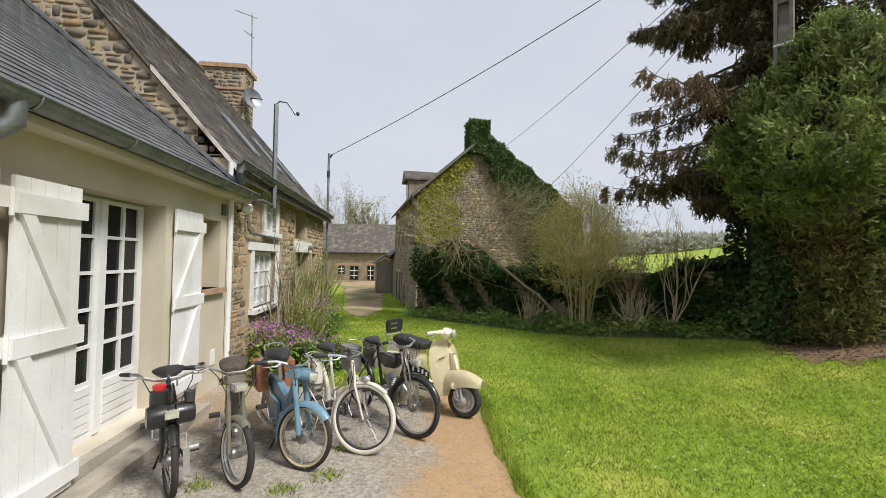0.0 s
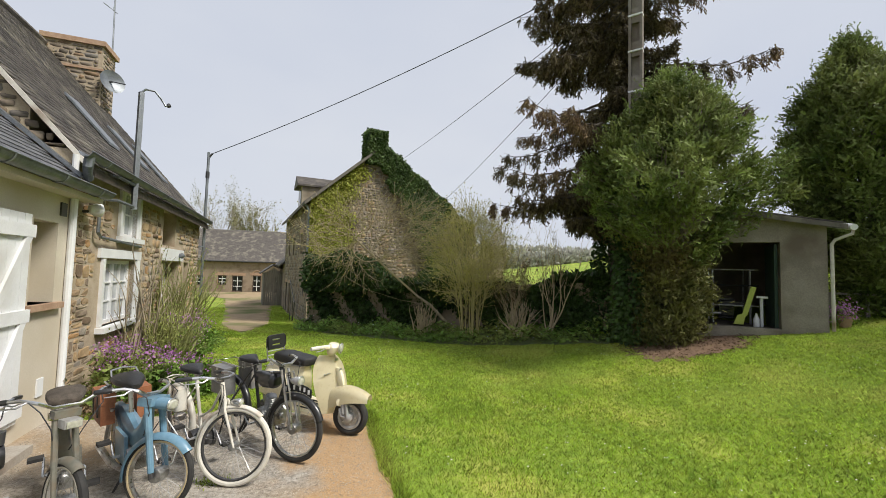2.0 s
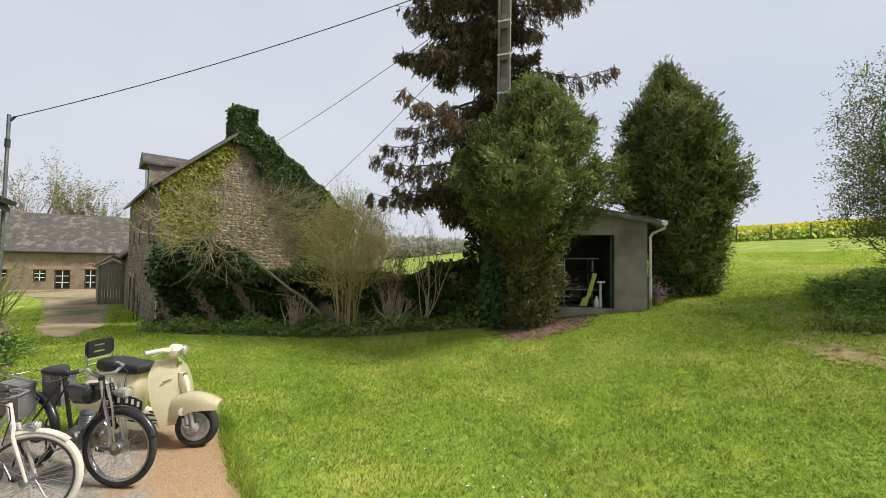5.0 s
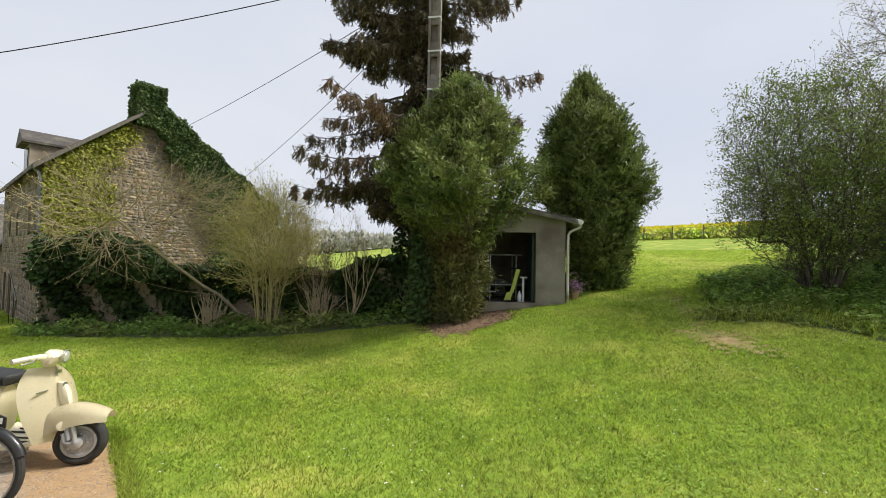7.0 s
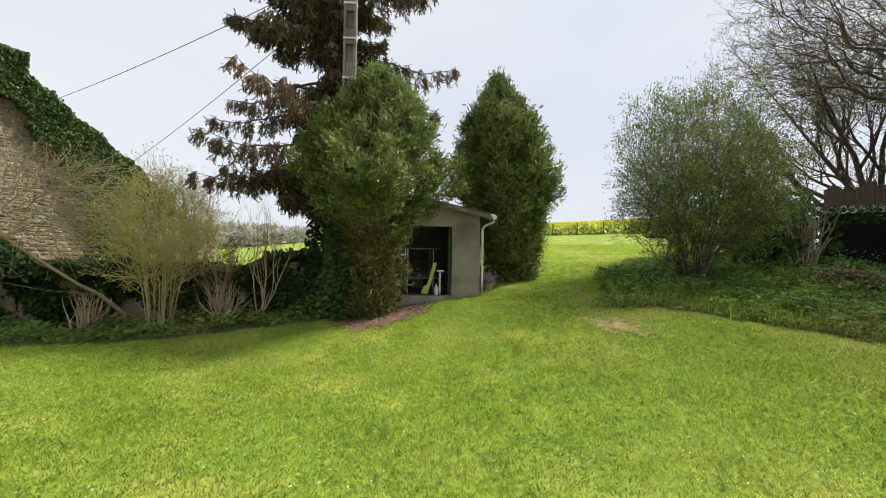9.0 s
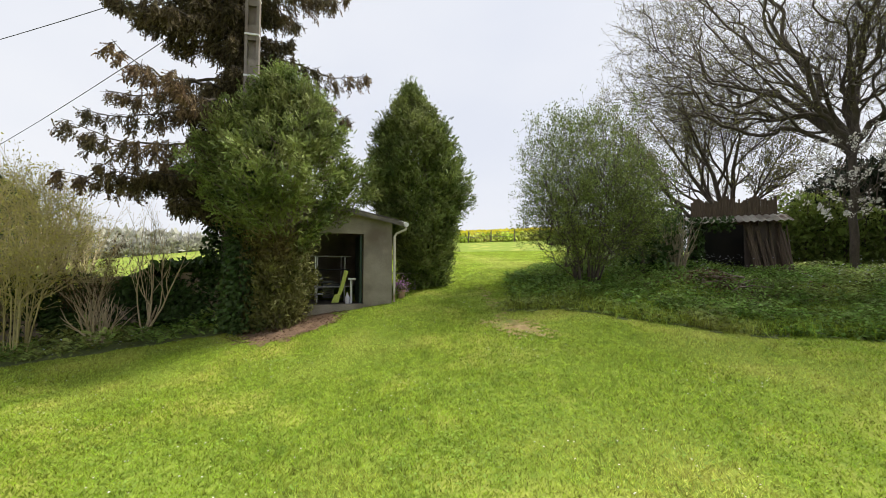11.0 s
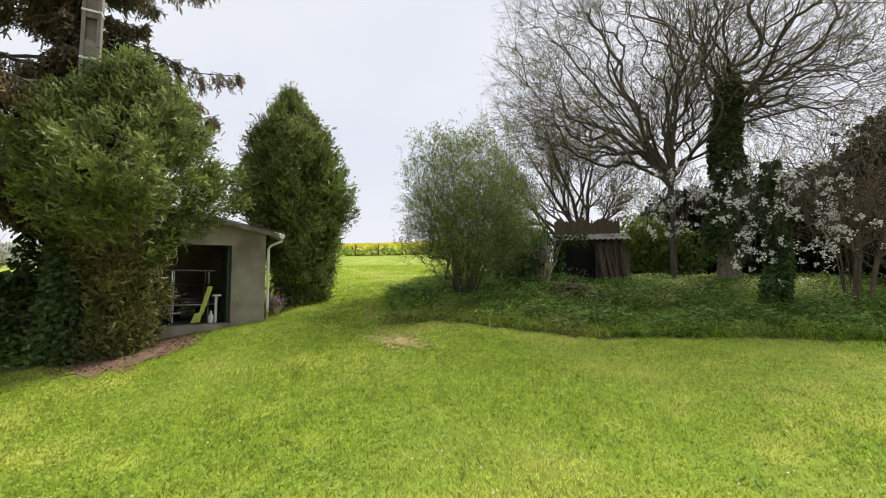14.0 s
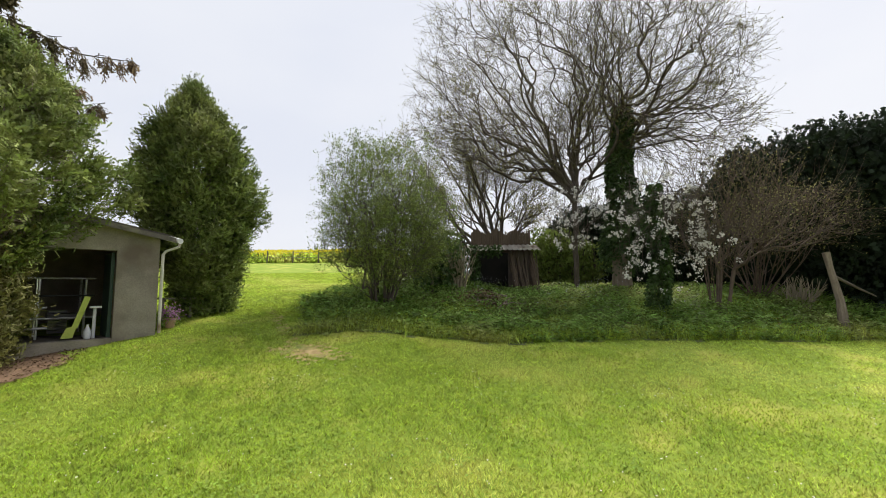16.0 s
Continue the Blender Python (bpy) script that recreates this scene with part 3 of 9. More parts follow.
def blades(name, x, y, h, w, mat, label):
    z = land(x, y)
    n = len(x)
    a = rng.uniform(0, math.tau, n)
    lean = rng.uniform(0.3, 1.5, n) * np.minimum(h, 0.12)
    b = rng.uniform(0, math.tau, n)
    P = np.stack([x, y, z], 1)
    S = np.stack([np.cos(a), np.sin(a), 0 * a], 1) * (w / 2)[:, None]
    T = P + np.stack([np.cos(b) * lean, np.sin(b) * lean, h], 1)
    V = np.stack([P - S, P + S, T], 1).reshape(-1, 3)
    return tagged(mesh_np(name, V, np.arange(3 * n).reshape(-1, 3), mat, None, "stuff", label), category="grass")


def faded(x, y):
    return lawn_in(x, y) & (rng.random(len(x)) < np.clip(1.25 - np.hypot(x - 2.0, y - 1.5) / 10.0, 0.25, 1))


gx, gy = scatter(1750000, -3.2, 13.0, -11.0, 13.0, faded)
tuft = 0.75 + 0.5 * (0.5 + 0.5 * np.sin(1.9 * gx + 0.8 * gy) * np.sin(1.1 * gy - 2.3 * gx))
blades("lawn_grass", gx, gy, rng.uniform(0.014, 0.042, len(gx)) * tuft, rng.uniform(0.004, 0.009, len(gx)) * (1 + 0.08 * np.hypot(gx, gy)), M["grass"], "short mown spring grass of the lawn")
lx, ly = scatter(170000, -8.0, 6.0, 13.0, 30.0, lambda x, y: ~border_in(x, y) & (np.abs(x - (-2.75 - 0.18 * (y - 14))) > (0.65 + 0.05 * (y - 14)) * smooth(13.6, 18.5, y) ** 0.6) & ((x > -3.3 - 0.1 * (y - 6)) | (y > 14.4)) & (x < -0.9 + 0.2 * (16.6 - y)))
blades("lane_grass", lx, ly, rng.uniform(0.03, 0.08, len(lx)), rng.uniform(0.012, 0.026, len(lx)), M["grass"], "uneven grass beside the lane")
# longer grass along the edge of the gravel and of the beds
ex = rng.uniform(-0.2, 0.95, 26000)
ey = rng.uniform(2.4, 6.6, 26000)
k = (~gravel_in(ex, ey)) & gravel_in(ex - 0.13, ey - 0.02)
blades("edge_grass", ex[k], ey[k], rng.uniform(0.04, 0.11, k.sum()), rng.uniform(0.005, 0.01, k.sum()), M["grass"], "longer grass along the gravel edge")
ey = rng.uniform(-12, 4.2, 110000)
ex = rng.uniform(8.8, 14.5, 110000)
k = bed_in(ex, ey) & (~bed_in(ex - 0.9, ey) | (np.sin(1.9 * ex + 0.7 * ey) * np.sin(1.6 * ey - ex) > 0.2))
k |= bed_in(ex, ey) & ((ey > -0.5) & (ex < 12.0) | ~bed_in(ex, ey + 0.8))
blades("bed_grass", ex[k], ey[k], rng.uniform(0.08, 0.34, k.sum()), rng.uniform(0.006, 0.014, k.sum()), M["grass"], "long uncut grass at the edge of the bed")
# daisies in the lawn, clover tufts
dx, dy = scatter(4000, 0.8, 16, -7, 12, lawn_in)
k = (np.sin(1.7 * dx + dy) * np.sin(1.3 * dy - dx) > 0.15)
dx, dy = dx[k], dy[k]
leaf_mesh("daisies", np.stack([dx - 0.008, dy, land(dx, dy) + 0.045], 1), np.tile([1, 0, 0.1], (len(dx), 1)), np.tile([0, 0, 1.0], (len(dx), 1)), 0.02, 0.02, M["blossom"], None, "stuff", "white daisies dotted over the lawn")["category"] = "flowers"
cx, cy = [], []
for px, py, pr, pn in ((4.1, 1.5, 0.6, 420), (5.0, 0.9, 0.5, 170), (3.4, 0.2, 0.6, 220), (5.6, -1.2, 0.6, 150), (2.6, 2.2, 0.5, 150), (6.5, 1.8, 0.5, 200), (3.0, 4.2, 0.6, 150), *((rng.uniform(1.5, 8.0), rng.uniform(-4.5, 5.5), rng.uniform(0.08, 0.3), int(rng.uniform(12, 45))) for _ in range(60))):
    cx.append(rng.normal(px, pr * 0.6, pn))
    cy.append(rng.normal(py, pr * 0.6, pn))
cx, cy = np.concatenate(cx), np.concatenate(cy)
a = rng.uniform(0, math.tau, len(cx))
leaf_mesh("clover", np.stack([cx, cy, land(cx, cy) + rng.uniform(0.02, 0.05, len(cx))], 1), np.stack([np.cos(a), np.sin(a), 0.3 + 0 * a], 1), np.tile([0, 0, 1.0], (len(cx), 1)), 0.03, 0.026, M["clover"], None, "stuff", "dark clover patches in the lawn")["category"] = "clover"
# loose stones on the gravel
sx, sy = scatter(34000, -3.0, 0.7, 2.2, 6.2, gravel_in)
a = rng.uniform(0, math.tau, len(sx))
leaf_mesh("loose_gravel", np.stack([sx, sy, land(sx, sy) + 0.013], 1), np.stack([np.cos(a), np.sin(a), 0.25 + 0 * a], 1), np.tile([0, 0, 1.0], (len(sx), 1)), 0.012, 0.01, surf("pebbles", (0.26, 0.22, 0.175), (0.42, 0.37, 0.3), 5, 0.9, 0.1, per="island", var=0.45), None, "stuff", "loose pale gravel stones")["category"] = "gravel"
wx, wy = rng.normal(0, 1, 900), rng.normal(0, 1, 900)
spots = [(-1.22, 3.28), (-1.9, 3.32), (-0.9, 4.0), (-0.95, 3.5)]
k = np.arange(900) % 4
wx, wy = np.array([spots[i][0] for i in k]) + 0.07 * wx, np.array([spots[i][1] for i in k]) + 0.05 * wy
blades("gravel_weeds", wx, wy, rng.uniform(0.02, 0.06, 900), rng.uniform(0.008, 0.016, 900), M["grass"], "small green weeds growing through the gravel")

# far field: bank, fence, rape
bx, by = rng.uniform(41, 43.5, 14000), rng.uniform(6, 75, 14000)
bz = land(bx, by) + rng.uniform(0, 0.8, 14000) * np.clip(1.3 - np.abs(bx - 42.4), 0.2, 1)
leaf_mesh("field_bank", np.stack([bx, by, bz], 1), rng.normal(0, 1, (14000, 3)) + [0, 0, 1.2], rng.normal(0, 1, (14000, 3)), 0.4, 0.2, M["grass"], None, "stuff", "grassy bank at the end of the meadow")["category"] = "grass bank"
rx, ry = rng.uniform(46, 90, 60000), rng.uniform(8, 110, 60000)
leaf_mesh("rape_field", np.stack([rx, ry, land(rx, ry) + rng.uniform(0.7, 1.05, 60000)], 1), rng.normal(0, 1, (60000, 3)) + [0, 0, 0.5], rng.normal(0, 0.5, (60000, 3)) + [0, 0, 1.0], 0.36, 0.26, M["rape"], None, "stuff", "yellow flowering rape field on the hill")["category"] = "crop field"
fence = thing("field_fence", pose(0, 0, 0), "wooden post and wire fence along the meadow", "fence")
for i in range(26):
    y = -18 + 2.6 * i
    z = float(land(41.0, y))
    part("post", tube([(41.0, y, z - 0.2), (41.0 + 0.04 * math.sin(i * 5), y, z + 1.25)], 0.06, 6), M["grey_wood"], fence)
for h in (0.55, 1.05):
    part("wire", tube([(40.95, -18 + 2.6 * i, float(land(41.0, -18 + 2.6 * i)) + h) for i in range(26)], 0.012, 4), M["zinc"], fence)

# ---- the house: white annex and stone cottage; local x along the wall, y outwards from it ----
HX, HY = Vector((-0.1045, 0.9945, 0)), Vector((0.9945, 0.1045, 0))
HOUSE = Matrix(((HX.x, HY.x, 0, -3.18), (HX.y, HY.y, 0, 6.11), (0, 0, 1, 0), (0, 0, 0, 1)))


def hpart(name, bm, mat, parent, label="", bevel=0.0, shade=True):
    """A part given in the house's own axes."""
    bm.transform(HOUSE)
    return part(name, bm, mat, parent, label, bevel, shade)


def wall_with_holes(x0, x1, z0, z1, y0, y1, holes):
    """A wall slab cut by rectangular openings (x0, x1, z0, z1), as one mesh of blocks."""
    bm = bmesh.new()
    xs = sorted({x0, x1, *[h[0] for h in holes], *[h[1] for h in holes]})
    zs = sorted({z0, z1, *[h[2] for h in holes], *[h[3] for h in holes]})
    solid = lambda i, j: 0 <= i < len(xs) - 1 and 0 <= j < len(zs) - 1 and not any(h[0] <= (xs[i] + xs[i + 1]) / 2 <= h[1] and h[2] <= (zs[j] + zs[j + 1]) / 2 <= h[3] for h in holes)
    quad = lambda *p: bm.faces.new([bm.verts.new(q) for q in p])
    for i in range(len(xs) - 1):
        for j in range(len(zs) - 1):
            if not solid(i, j):
                continue
            a, b, c, d = xs[i], xs[i + 1], zs[j], zs[j + 1]
            quad((a, y1, c), (b, y1, c), (b, y1, d), (a, y1, d))
            quad((a, y0, c), (a, y0, d), (b, y0, d), (b, y0, c))
            if not solid(i - 1, j):
                quad((a, y0, c), (a, y1, c), (a, y1, d), (a, y0, d))
            if not solid(i + 1, j):
                quad((b, y0, c), (b, y0, d), (b, y1, d), (b, y1, c))
            if not solid(i, j - 1):
                quad((a, y0, c), (b, y0, c), (b, y1, c), (a, y1, c))
            if not solid(i, j + 1):
                quad((a, y0, d), (a, y1, d), (b, y1, d), (b, y0, d))
    bmesh.ops.remove_doubles(bm, verts=bm.verts, dist=1e-5)
    return bm


DOOR = (-3.0, -1.665, 0.2, 2.37)
NICHE = (-0.80, -0.30, 1.40, 2.33)
annex = thing("annex", HOUSE, "low cream rendered annex with a slate roof", "house", kind="structure")
annex.matrix_world = Matrix.Identity(4)
hpart("wall", wall_with_holes(-9.0, -0.004, -0.3, 2.72, -0.35, 0.0, [DOOR, NICHE]), M["render"], annex)
hpart("wall_back", box(-9.0, -0.01, -7.2, -6.9, -0.3, 2.9), M["render"], annex)
hpart("wall_side", prism([(-7.0, -0.3), (-0.36, -0.3), (-0.36, 2.75), (-3.5, 5.4), (-7.0, 2.75)], 0, -9.0, -8.7), M["render"], annex)
hpart("floor", box(-8.7, -0.02, -6.9, -0.36, 0.1, 0.18), M["dark_wood"], annex)
hpart("partition", box(-8.7, -0.02, -3.2, -3.1, 0.18, 2.6), M["render"], annex)
hpart("ceiling_slab", box(-8.7, -0.02, -6.9, -0.36, 2.6, 2.7), M["render"], annex)
hpart("niche_back", box(-0.82, -0.28, -0.349, -0.28, 1.36, 2.36), M["render"], annex)
# soffit and roof slab, rising from the gutter to the ridge
S1 = 0.845
roof_z = lambda y: 2.86 + (0.2 - y) * S1
hpart("soffit", box(-9.0, 0.3, 0.004, 0.2, 2.66, 2.72), M["render"], annex)
roof1 = hpart("roof", prism([(0.16, roof_z(0.16) - 0.05), (-3.5, roof_z(-3.5) - 0.05), (-3.5, roof_z(-3.5) - 0.2), (0.16, roof_z(0.16) - 0.14)], 0, -9.0, -0.01), M["dark_wood"], annex)
hpart("roof_back", prism([(-3.5, roof_z(-3.5) - 0.03), (-7.3, 2.8), (-7.3, 2.65), (-3.5, roof_z(-3.5) - 0.2)], 0, -9.0, -0.01), M["slate_old"], annex)
hpart("flashing", prism([(0.1, roof_z(0.1) + 0.035), (-3.4, roof_z(-3.4) + 0.035), (-3.4, roof_z(-3.4) - 0.02), (0.1, roof_z(0.1) - 0.02)], 0, -0.12, 0.0), M["zinc"], annex)


def gutter(x0, x1, y, z, parent, r=0.075):
    bm = bmesh.new()
    n = 9
    prof = [(math.cos(math.pi + math.pi * i / (n - 1)) * r, math.sin(math.pi + math.pi * i / (n - 1)) * r) for i in range(n)]
    prof += [(c * 0.9, s * 0.9) for c, s in prof[::-1]]
    prism([(y + c, z + s) for c, s in prof], 0, x0, x1, bm)
    g_ = hpart("gutter", bm, M["zinc"], parent)
    part("bead", tube([HOUSE @ Vector((x0, y + r, z)), HOUSE @ Vector((x1, y + r, z))], 0.012, 6), M["zinc"], g_)
    for k in range(int((x1 - x0) / 0.9) + 1):
        x = x1 - 0.35 - 0.9 * k
        if x > x0:
            prof2 = [(math.cos(math.pi + math.pi * i / 8) * (r + 0.006), math.sin(math.pi + math.pi * i / 8) * (r + 0.006)) for i in range(9)]
            b2 = tube([HOUSE @ Vector((x, y + c, z + s)) for c, s in prof2], 0.008, 4)
            part("bracket", b2, M["zinc"], g_)
    return g_


gutter(-9.0, 0.28, 0.25, 2.80, annex, 0.085)
# drain pipe from the near gutter outlet
bm = tube([HOUSE @ Vector(p) for p in ((-3.75, 0.25, 2.74), (-3.75, 0.25, 2.62), (-3.8, 0.17, 2.53), (-4.0, 0.1, 2.47), (-4.3, 0.06, 2.4), (-4.3, 0.06, 0.0))], [0.06, 0.06, 0.058, 0.055, 0.05, 0.05], 12)
part("drain_pipe", bm, M["zinc"], annex)
# pale pipe at the joint with the stone cottage
part("corner_pipe", tube([HOUSE @ Vector((-0.07, 0.04, 0.0)), HOUSE @ Vector((-0.07, 0.04, 2.72))], 0.04, 10), M["white"], annex)
part("pipe_clip", tube([HOUSE @ Vector((-0.07, 0.04, 0.42)), HOUSE @ Vector((-0.07, 0.09, 0.44))], 0.025, 6), M["steel"], annex)
hpart("vent_box", box(-0.3, -0.17, 0.002, 0.02, 2.42, 2.58), M["dark_grey"], annex, bevel=0.006)
hpart("wall_plate", box(-0.52, -0.4, 0.002, 0.018, 0.36, 0.56), M["white"], annex, bevel=0.005)
hpart("niche_sill", box(-0.88, -0.2, -0.28, 0.07, 1.33, 1.40), M["brick_sill"], annex, bevel=0.015)


def shutter(name, x0, x1, z0, z1, y, flip, label):
    """Ledged and braced board shutter."""
    t = thing(name, Matrix.Identity(4), label, "shutter", "white shutters of the french window")
    n = 5
    w = (x1 - x0) / n
    for i in range(n):
        hpart("board", box(x0 + i * w + 0.002, x0 + (i + 1) * w - 0.002, y, y + 0.028, z0, z1), M["white"], t, bevel=0.004)
    zs = [z0 + 0.06, (z0 + z1) / 2 - 0.05, z1 - 0.24]
    for z in zs:
        hpart("ledge", box(x0 - 0.01, x1 + 0.02, y + 0.03, y + 0.062, z, z + 0.13), M["white"], t, bevel=0.006)
    for a, b in ((zs[0] + 0.13, zs[1]), (zs[1] + 0.13, zs[2])):
        xa, xb = (x1 - 0.12, x0 + 0.02) if flip else (x0 + 0.02, x1 - 0.12)
        hpart("brace", prism([(xa, a), (xa + 0.1, a), (xb + 0.1, b), (xb, b)], 1, y + 0.03, y + 0.058), M["white"], t, bevel=0.005)
    for z in (zs[0], zs[1], zs[2]):
        hinge_x = x0 - 0.02
        part("hinge", tube([HOUSE @ Vector((hinge_x, y + 0.03, z - 0.02)), HOUSE @ Vector((hinge_x, y + 0.03, z + 0.16))], 0.014, 8), M["white"], t)
    return t


shutter("window_shutter", -3.58, -3.03, 0.12, 2.33, 0.1, True, "white painted board shutter half closed over the french window")
shutter("window_shutter", -4.2, -3.63, 0.12, 2.36, 0.06, True, "white painted board shutter folded back on the wall")
shutter("window_shutter", -1.54, -0.93, 0.22, 2.36, 0.02, False, "white painted board shutter open flat against the wall")

door = thing("door_1", Matrix.Identity(4), "white glazed french door with small panes", "french door", kind="structure")
DY = -0.195
for x0 in (-2.95, -2.335):
    x1 = x0 + 0.613
    leaf = hpart("leaf", wall_with_holes(x0, x1, 0.2, 2.34, DY - 0.045, DY, [(x0 + 0.08 + i * 0.245, x0 + 0.08 + i * 0.245 + 0.205, 0.71 + j * 0.325, 0.71 + j * 0.325 + 0.295) for i in range(2) for j in range(5)]), M["white"], door)
    for i in range(2):
        for j in range(5):
            a, c = x0 + 0.08 + i * 0.245, 0.71 + j * 0.325
            hpart("pane", box(a, a + 0.205, DY - 0.028, DY - 0.022, c, c + 0.295), M["glass"], leaf)
    for j in range(5):
        hpart("slat", box(x0 + 0.08, x1 - 0.08, DY, DY + 0.012, 0.28 + j * 0.08, 0.35 + j * 0.08), M["white"], leaf, bevel=0.004)
hpart("door_frame", wall_with_holes(-3.0, -1.665, 0.2, 2.37, DY - 0.06, DY - 0.046, [(-2.94, -1.73, 0.22, 2.32)]), M["white"], door)
hpart("cover_strip", box(-2.37, -2.3, DY + 0.001, DY + 0.02, 0.22, 2.32), M["white"], door, bevel=0.005)
step1 = hpart("step", box(-9.0, -1.6, -0.18, 0.095, -0.1, 0.19), M["concrete"], None, bevel=0.015)
tagged(step1, "worn concrete doorstep below the french window", "step", kind="structure")
step2 = hpart("step_low", box(-9.0, -1.22, 0.1, 0.33, -0.1, 0.095), M["concrete"], None, bevel=0.012)
tagged(step2, "low concrete slab along the house wall", "step", kind="structure")

# stone cottage
cottage = thing("cottage", Matrix.Identity(4), "old stone cottage with a steep slate roof", "house", kind="structure")
S2, RY, LEN = 1.155, -3.6, 7.65
z2 = lambda y: 3.32 + (0.02 - y) * S2
W_LOW, W_UP, W_UP2, D_LOW = (1.08, 2.42, 0.92, 1.92), (1.62, 2.4, 2.32, 3.12), (4.0, 5.0, 2.3, 3.1), (4.15, 5.45, 0.0, 1.95)
W_X = (6.0, 6.5, 1.2, 1.95)
hpart("wall", wall_with_holes(0.0, LEN, -0.4, 3.3, -0.5, -0.03, [W_LOW, W_UP, W_UP2, D_LOW, W_X]), M["mortar"], cottage)
hpart("gable_wall", prism([(-7.2, -0.4), (-0.505, -0.4), (-0.505, z2(-0.505) - 0.12), (RY, z2(RY) - 0.12), (-7.2, z2(-0.03) - 0.12)], 0, 0.03, 0.5), M["mortar"], cottage)
hpart("far_gable", prism([(-7.2, -0.8), (-0.505, -0.8), (-0.505, z2(-0.505) - 0.12), (RY, z2(RY) - 0.12), (-7.2, z2(-0.03) - 0.12)], 0, LEN - 0.5, LEN - 0.02), M["mortar"], cottage)
hpart("back_wall", box(0.5, LEN - 0.5, -7.2, -6.8, -0.4, 3.2), M["mortar"], cottage)
# added near-black sheet, the room's shade in its colour
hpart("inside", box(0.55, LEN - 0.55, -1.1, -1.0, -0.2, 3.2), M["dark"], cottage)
hpart("roof", prism([(0.2, z2(0.2) - 0.04), (RY, z2(RY) - 0.04), (RY, z2(RY) - 0.18), (0.2, z2(0.2) - 0.15)], 0, 0.0, LEN + 0.05), M["dark_wood"], cottage)
hpart("roof_back", prism([(RY, z2(RY) - 0.02), (-7.4, z2(0.2)), (-7.4, z2(0.2) - 0.15), (RY, z2(RY) - 0.18)], 0, 0.0, LEN + 0.05), M["slate_old"], cottage)
part("ridge_tiles", tube([HOUSE @ Vector((x, RY, z2(RY) - 0.02)) for x in (0, LEN * 0.3, LEN * 0.6, LEN + 0.05)], 0.09, 8), M["slate_old"], cottage)
hpart("verge_board", prism([(0.12, z2(0.12) - 0.05), (-1.15, z2(-1.15) - 0.05), (-1.15, z2(-1.15) - 0.13), (0.12, z2(0.12) - 0.13)], 0, -0.05, -0.002), M["tin"], cottage)
hpart("verge_board", prism([(-1.17, z2(-1.17) - 0.06), (RY, z2(RY) - 0.06), (RY, z2(RY) - 0.12), (-1.17, z2(-1.17) - 0.12)], 0, -0.03, -0.002), M["grey_wood"], cottage)
gutter(-0.42, LEN + 0.02, 0.25, 3.20, cottage, 0.07)
hpart("fascia", box(0.02, LEN, 0.1, 0.17, 3.02, 3.14), M["dark_wood"], cottage)
part("drain_pipe", tube([HOUSE @ Vector(p) for p in ((-0.3, 0.25, 3.16), (-0.3, 0.24, 3.05), (-0.2, 0.2, 2.98), (-0.1, 0.18, 2.92))], [0.055, 0.055, 0.05, 0.05], 10), M["zinc"], cottage)
part("vent_pipe", tube([HOUSE @ Vector(p) for p in ((-0.06, 0.02, 2.8), (-0.06, 0.02, 3.22))], 0.035, 10), M["white"], cottage)
# skylights
for xs in (2.6, 4.4, 5.9):
    s = z2(-0.6)
    hpart("skylight", prism([(-0.6, z2(-0.6) + 0.05), (-1.3, z2(-1.3) + 0.05), (-1.3, z2(-1.3)), (-0.6, z2(-0.6))], 0, xs, xs + 0.5), M["zinc"], cottage)
# chimney
chim = hpart("chimney", box(6.75, 7.55, -3.6, -2.35, 5.4, 7.62), M["mortar"], cottage)
hpart("chimney_cap", box(6.68, 7.62, -3.67, -2.28, 7.62, 7.75), M["brick_sill"], chim, "weathered stone cap", bevel=0.03)
hpart("chimney_band", box(6.71, 7.59, -3.64, -2.31, 6.95, 7.01), M["brick_sill"], chim, bevel=0.02)


def window(name, o, y, parent_label, cols, rows_, mat="white", glass="glass"):
    """A framed casement set in an opening."""
    w = thing(name, Matrix.Identity(4), parent_label, "window", kind="structure")
    x0, x1, a, b = o
    hpart("window_frame", wall_with_holes(x0, x1, a, b, y - 0.06, y, [(x0 + 0.06, x1 - 0.06, a + 0.06, b - 0.06)]), M[mat], w)
    gw, gh = (x1 - x0 - 0.12) / cols, (b - a - 0.12) / rows_
    for i in range(cols):
        for j in range(rows_):
            hpart("pane", box(x0 + 0.06 + i * gw, x0 + 0.06 + (i + 1) * gw, y - 0.045, y - 0.038, a + 0.06 + j * gh, a + 0.06 + (j + 1) * gh), M[glass], w)
    for i in range(1, cols):
        hpart("mullion", box(x0 + 0.06 + i * gw - (0.04 if i * 2 == cols else 0.015), x0 + 0.06 + i * gw + (0.04 if i * 2 == cols else 0.015), y - 0.05, y - 0.005, a + 0.06, b - 0.06), M[mat], w)
    for j in range(1, rows_):
        hpart("glazing_bar", box(x0 + 0.06, x1 - 0.06, y - 0.048, y - 0.012, a + 0.06 + j * gh - 0.012, a + 0.06 + j * gh + 0.012), M[mat], w)
    return w


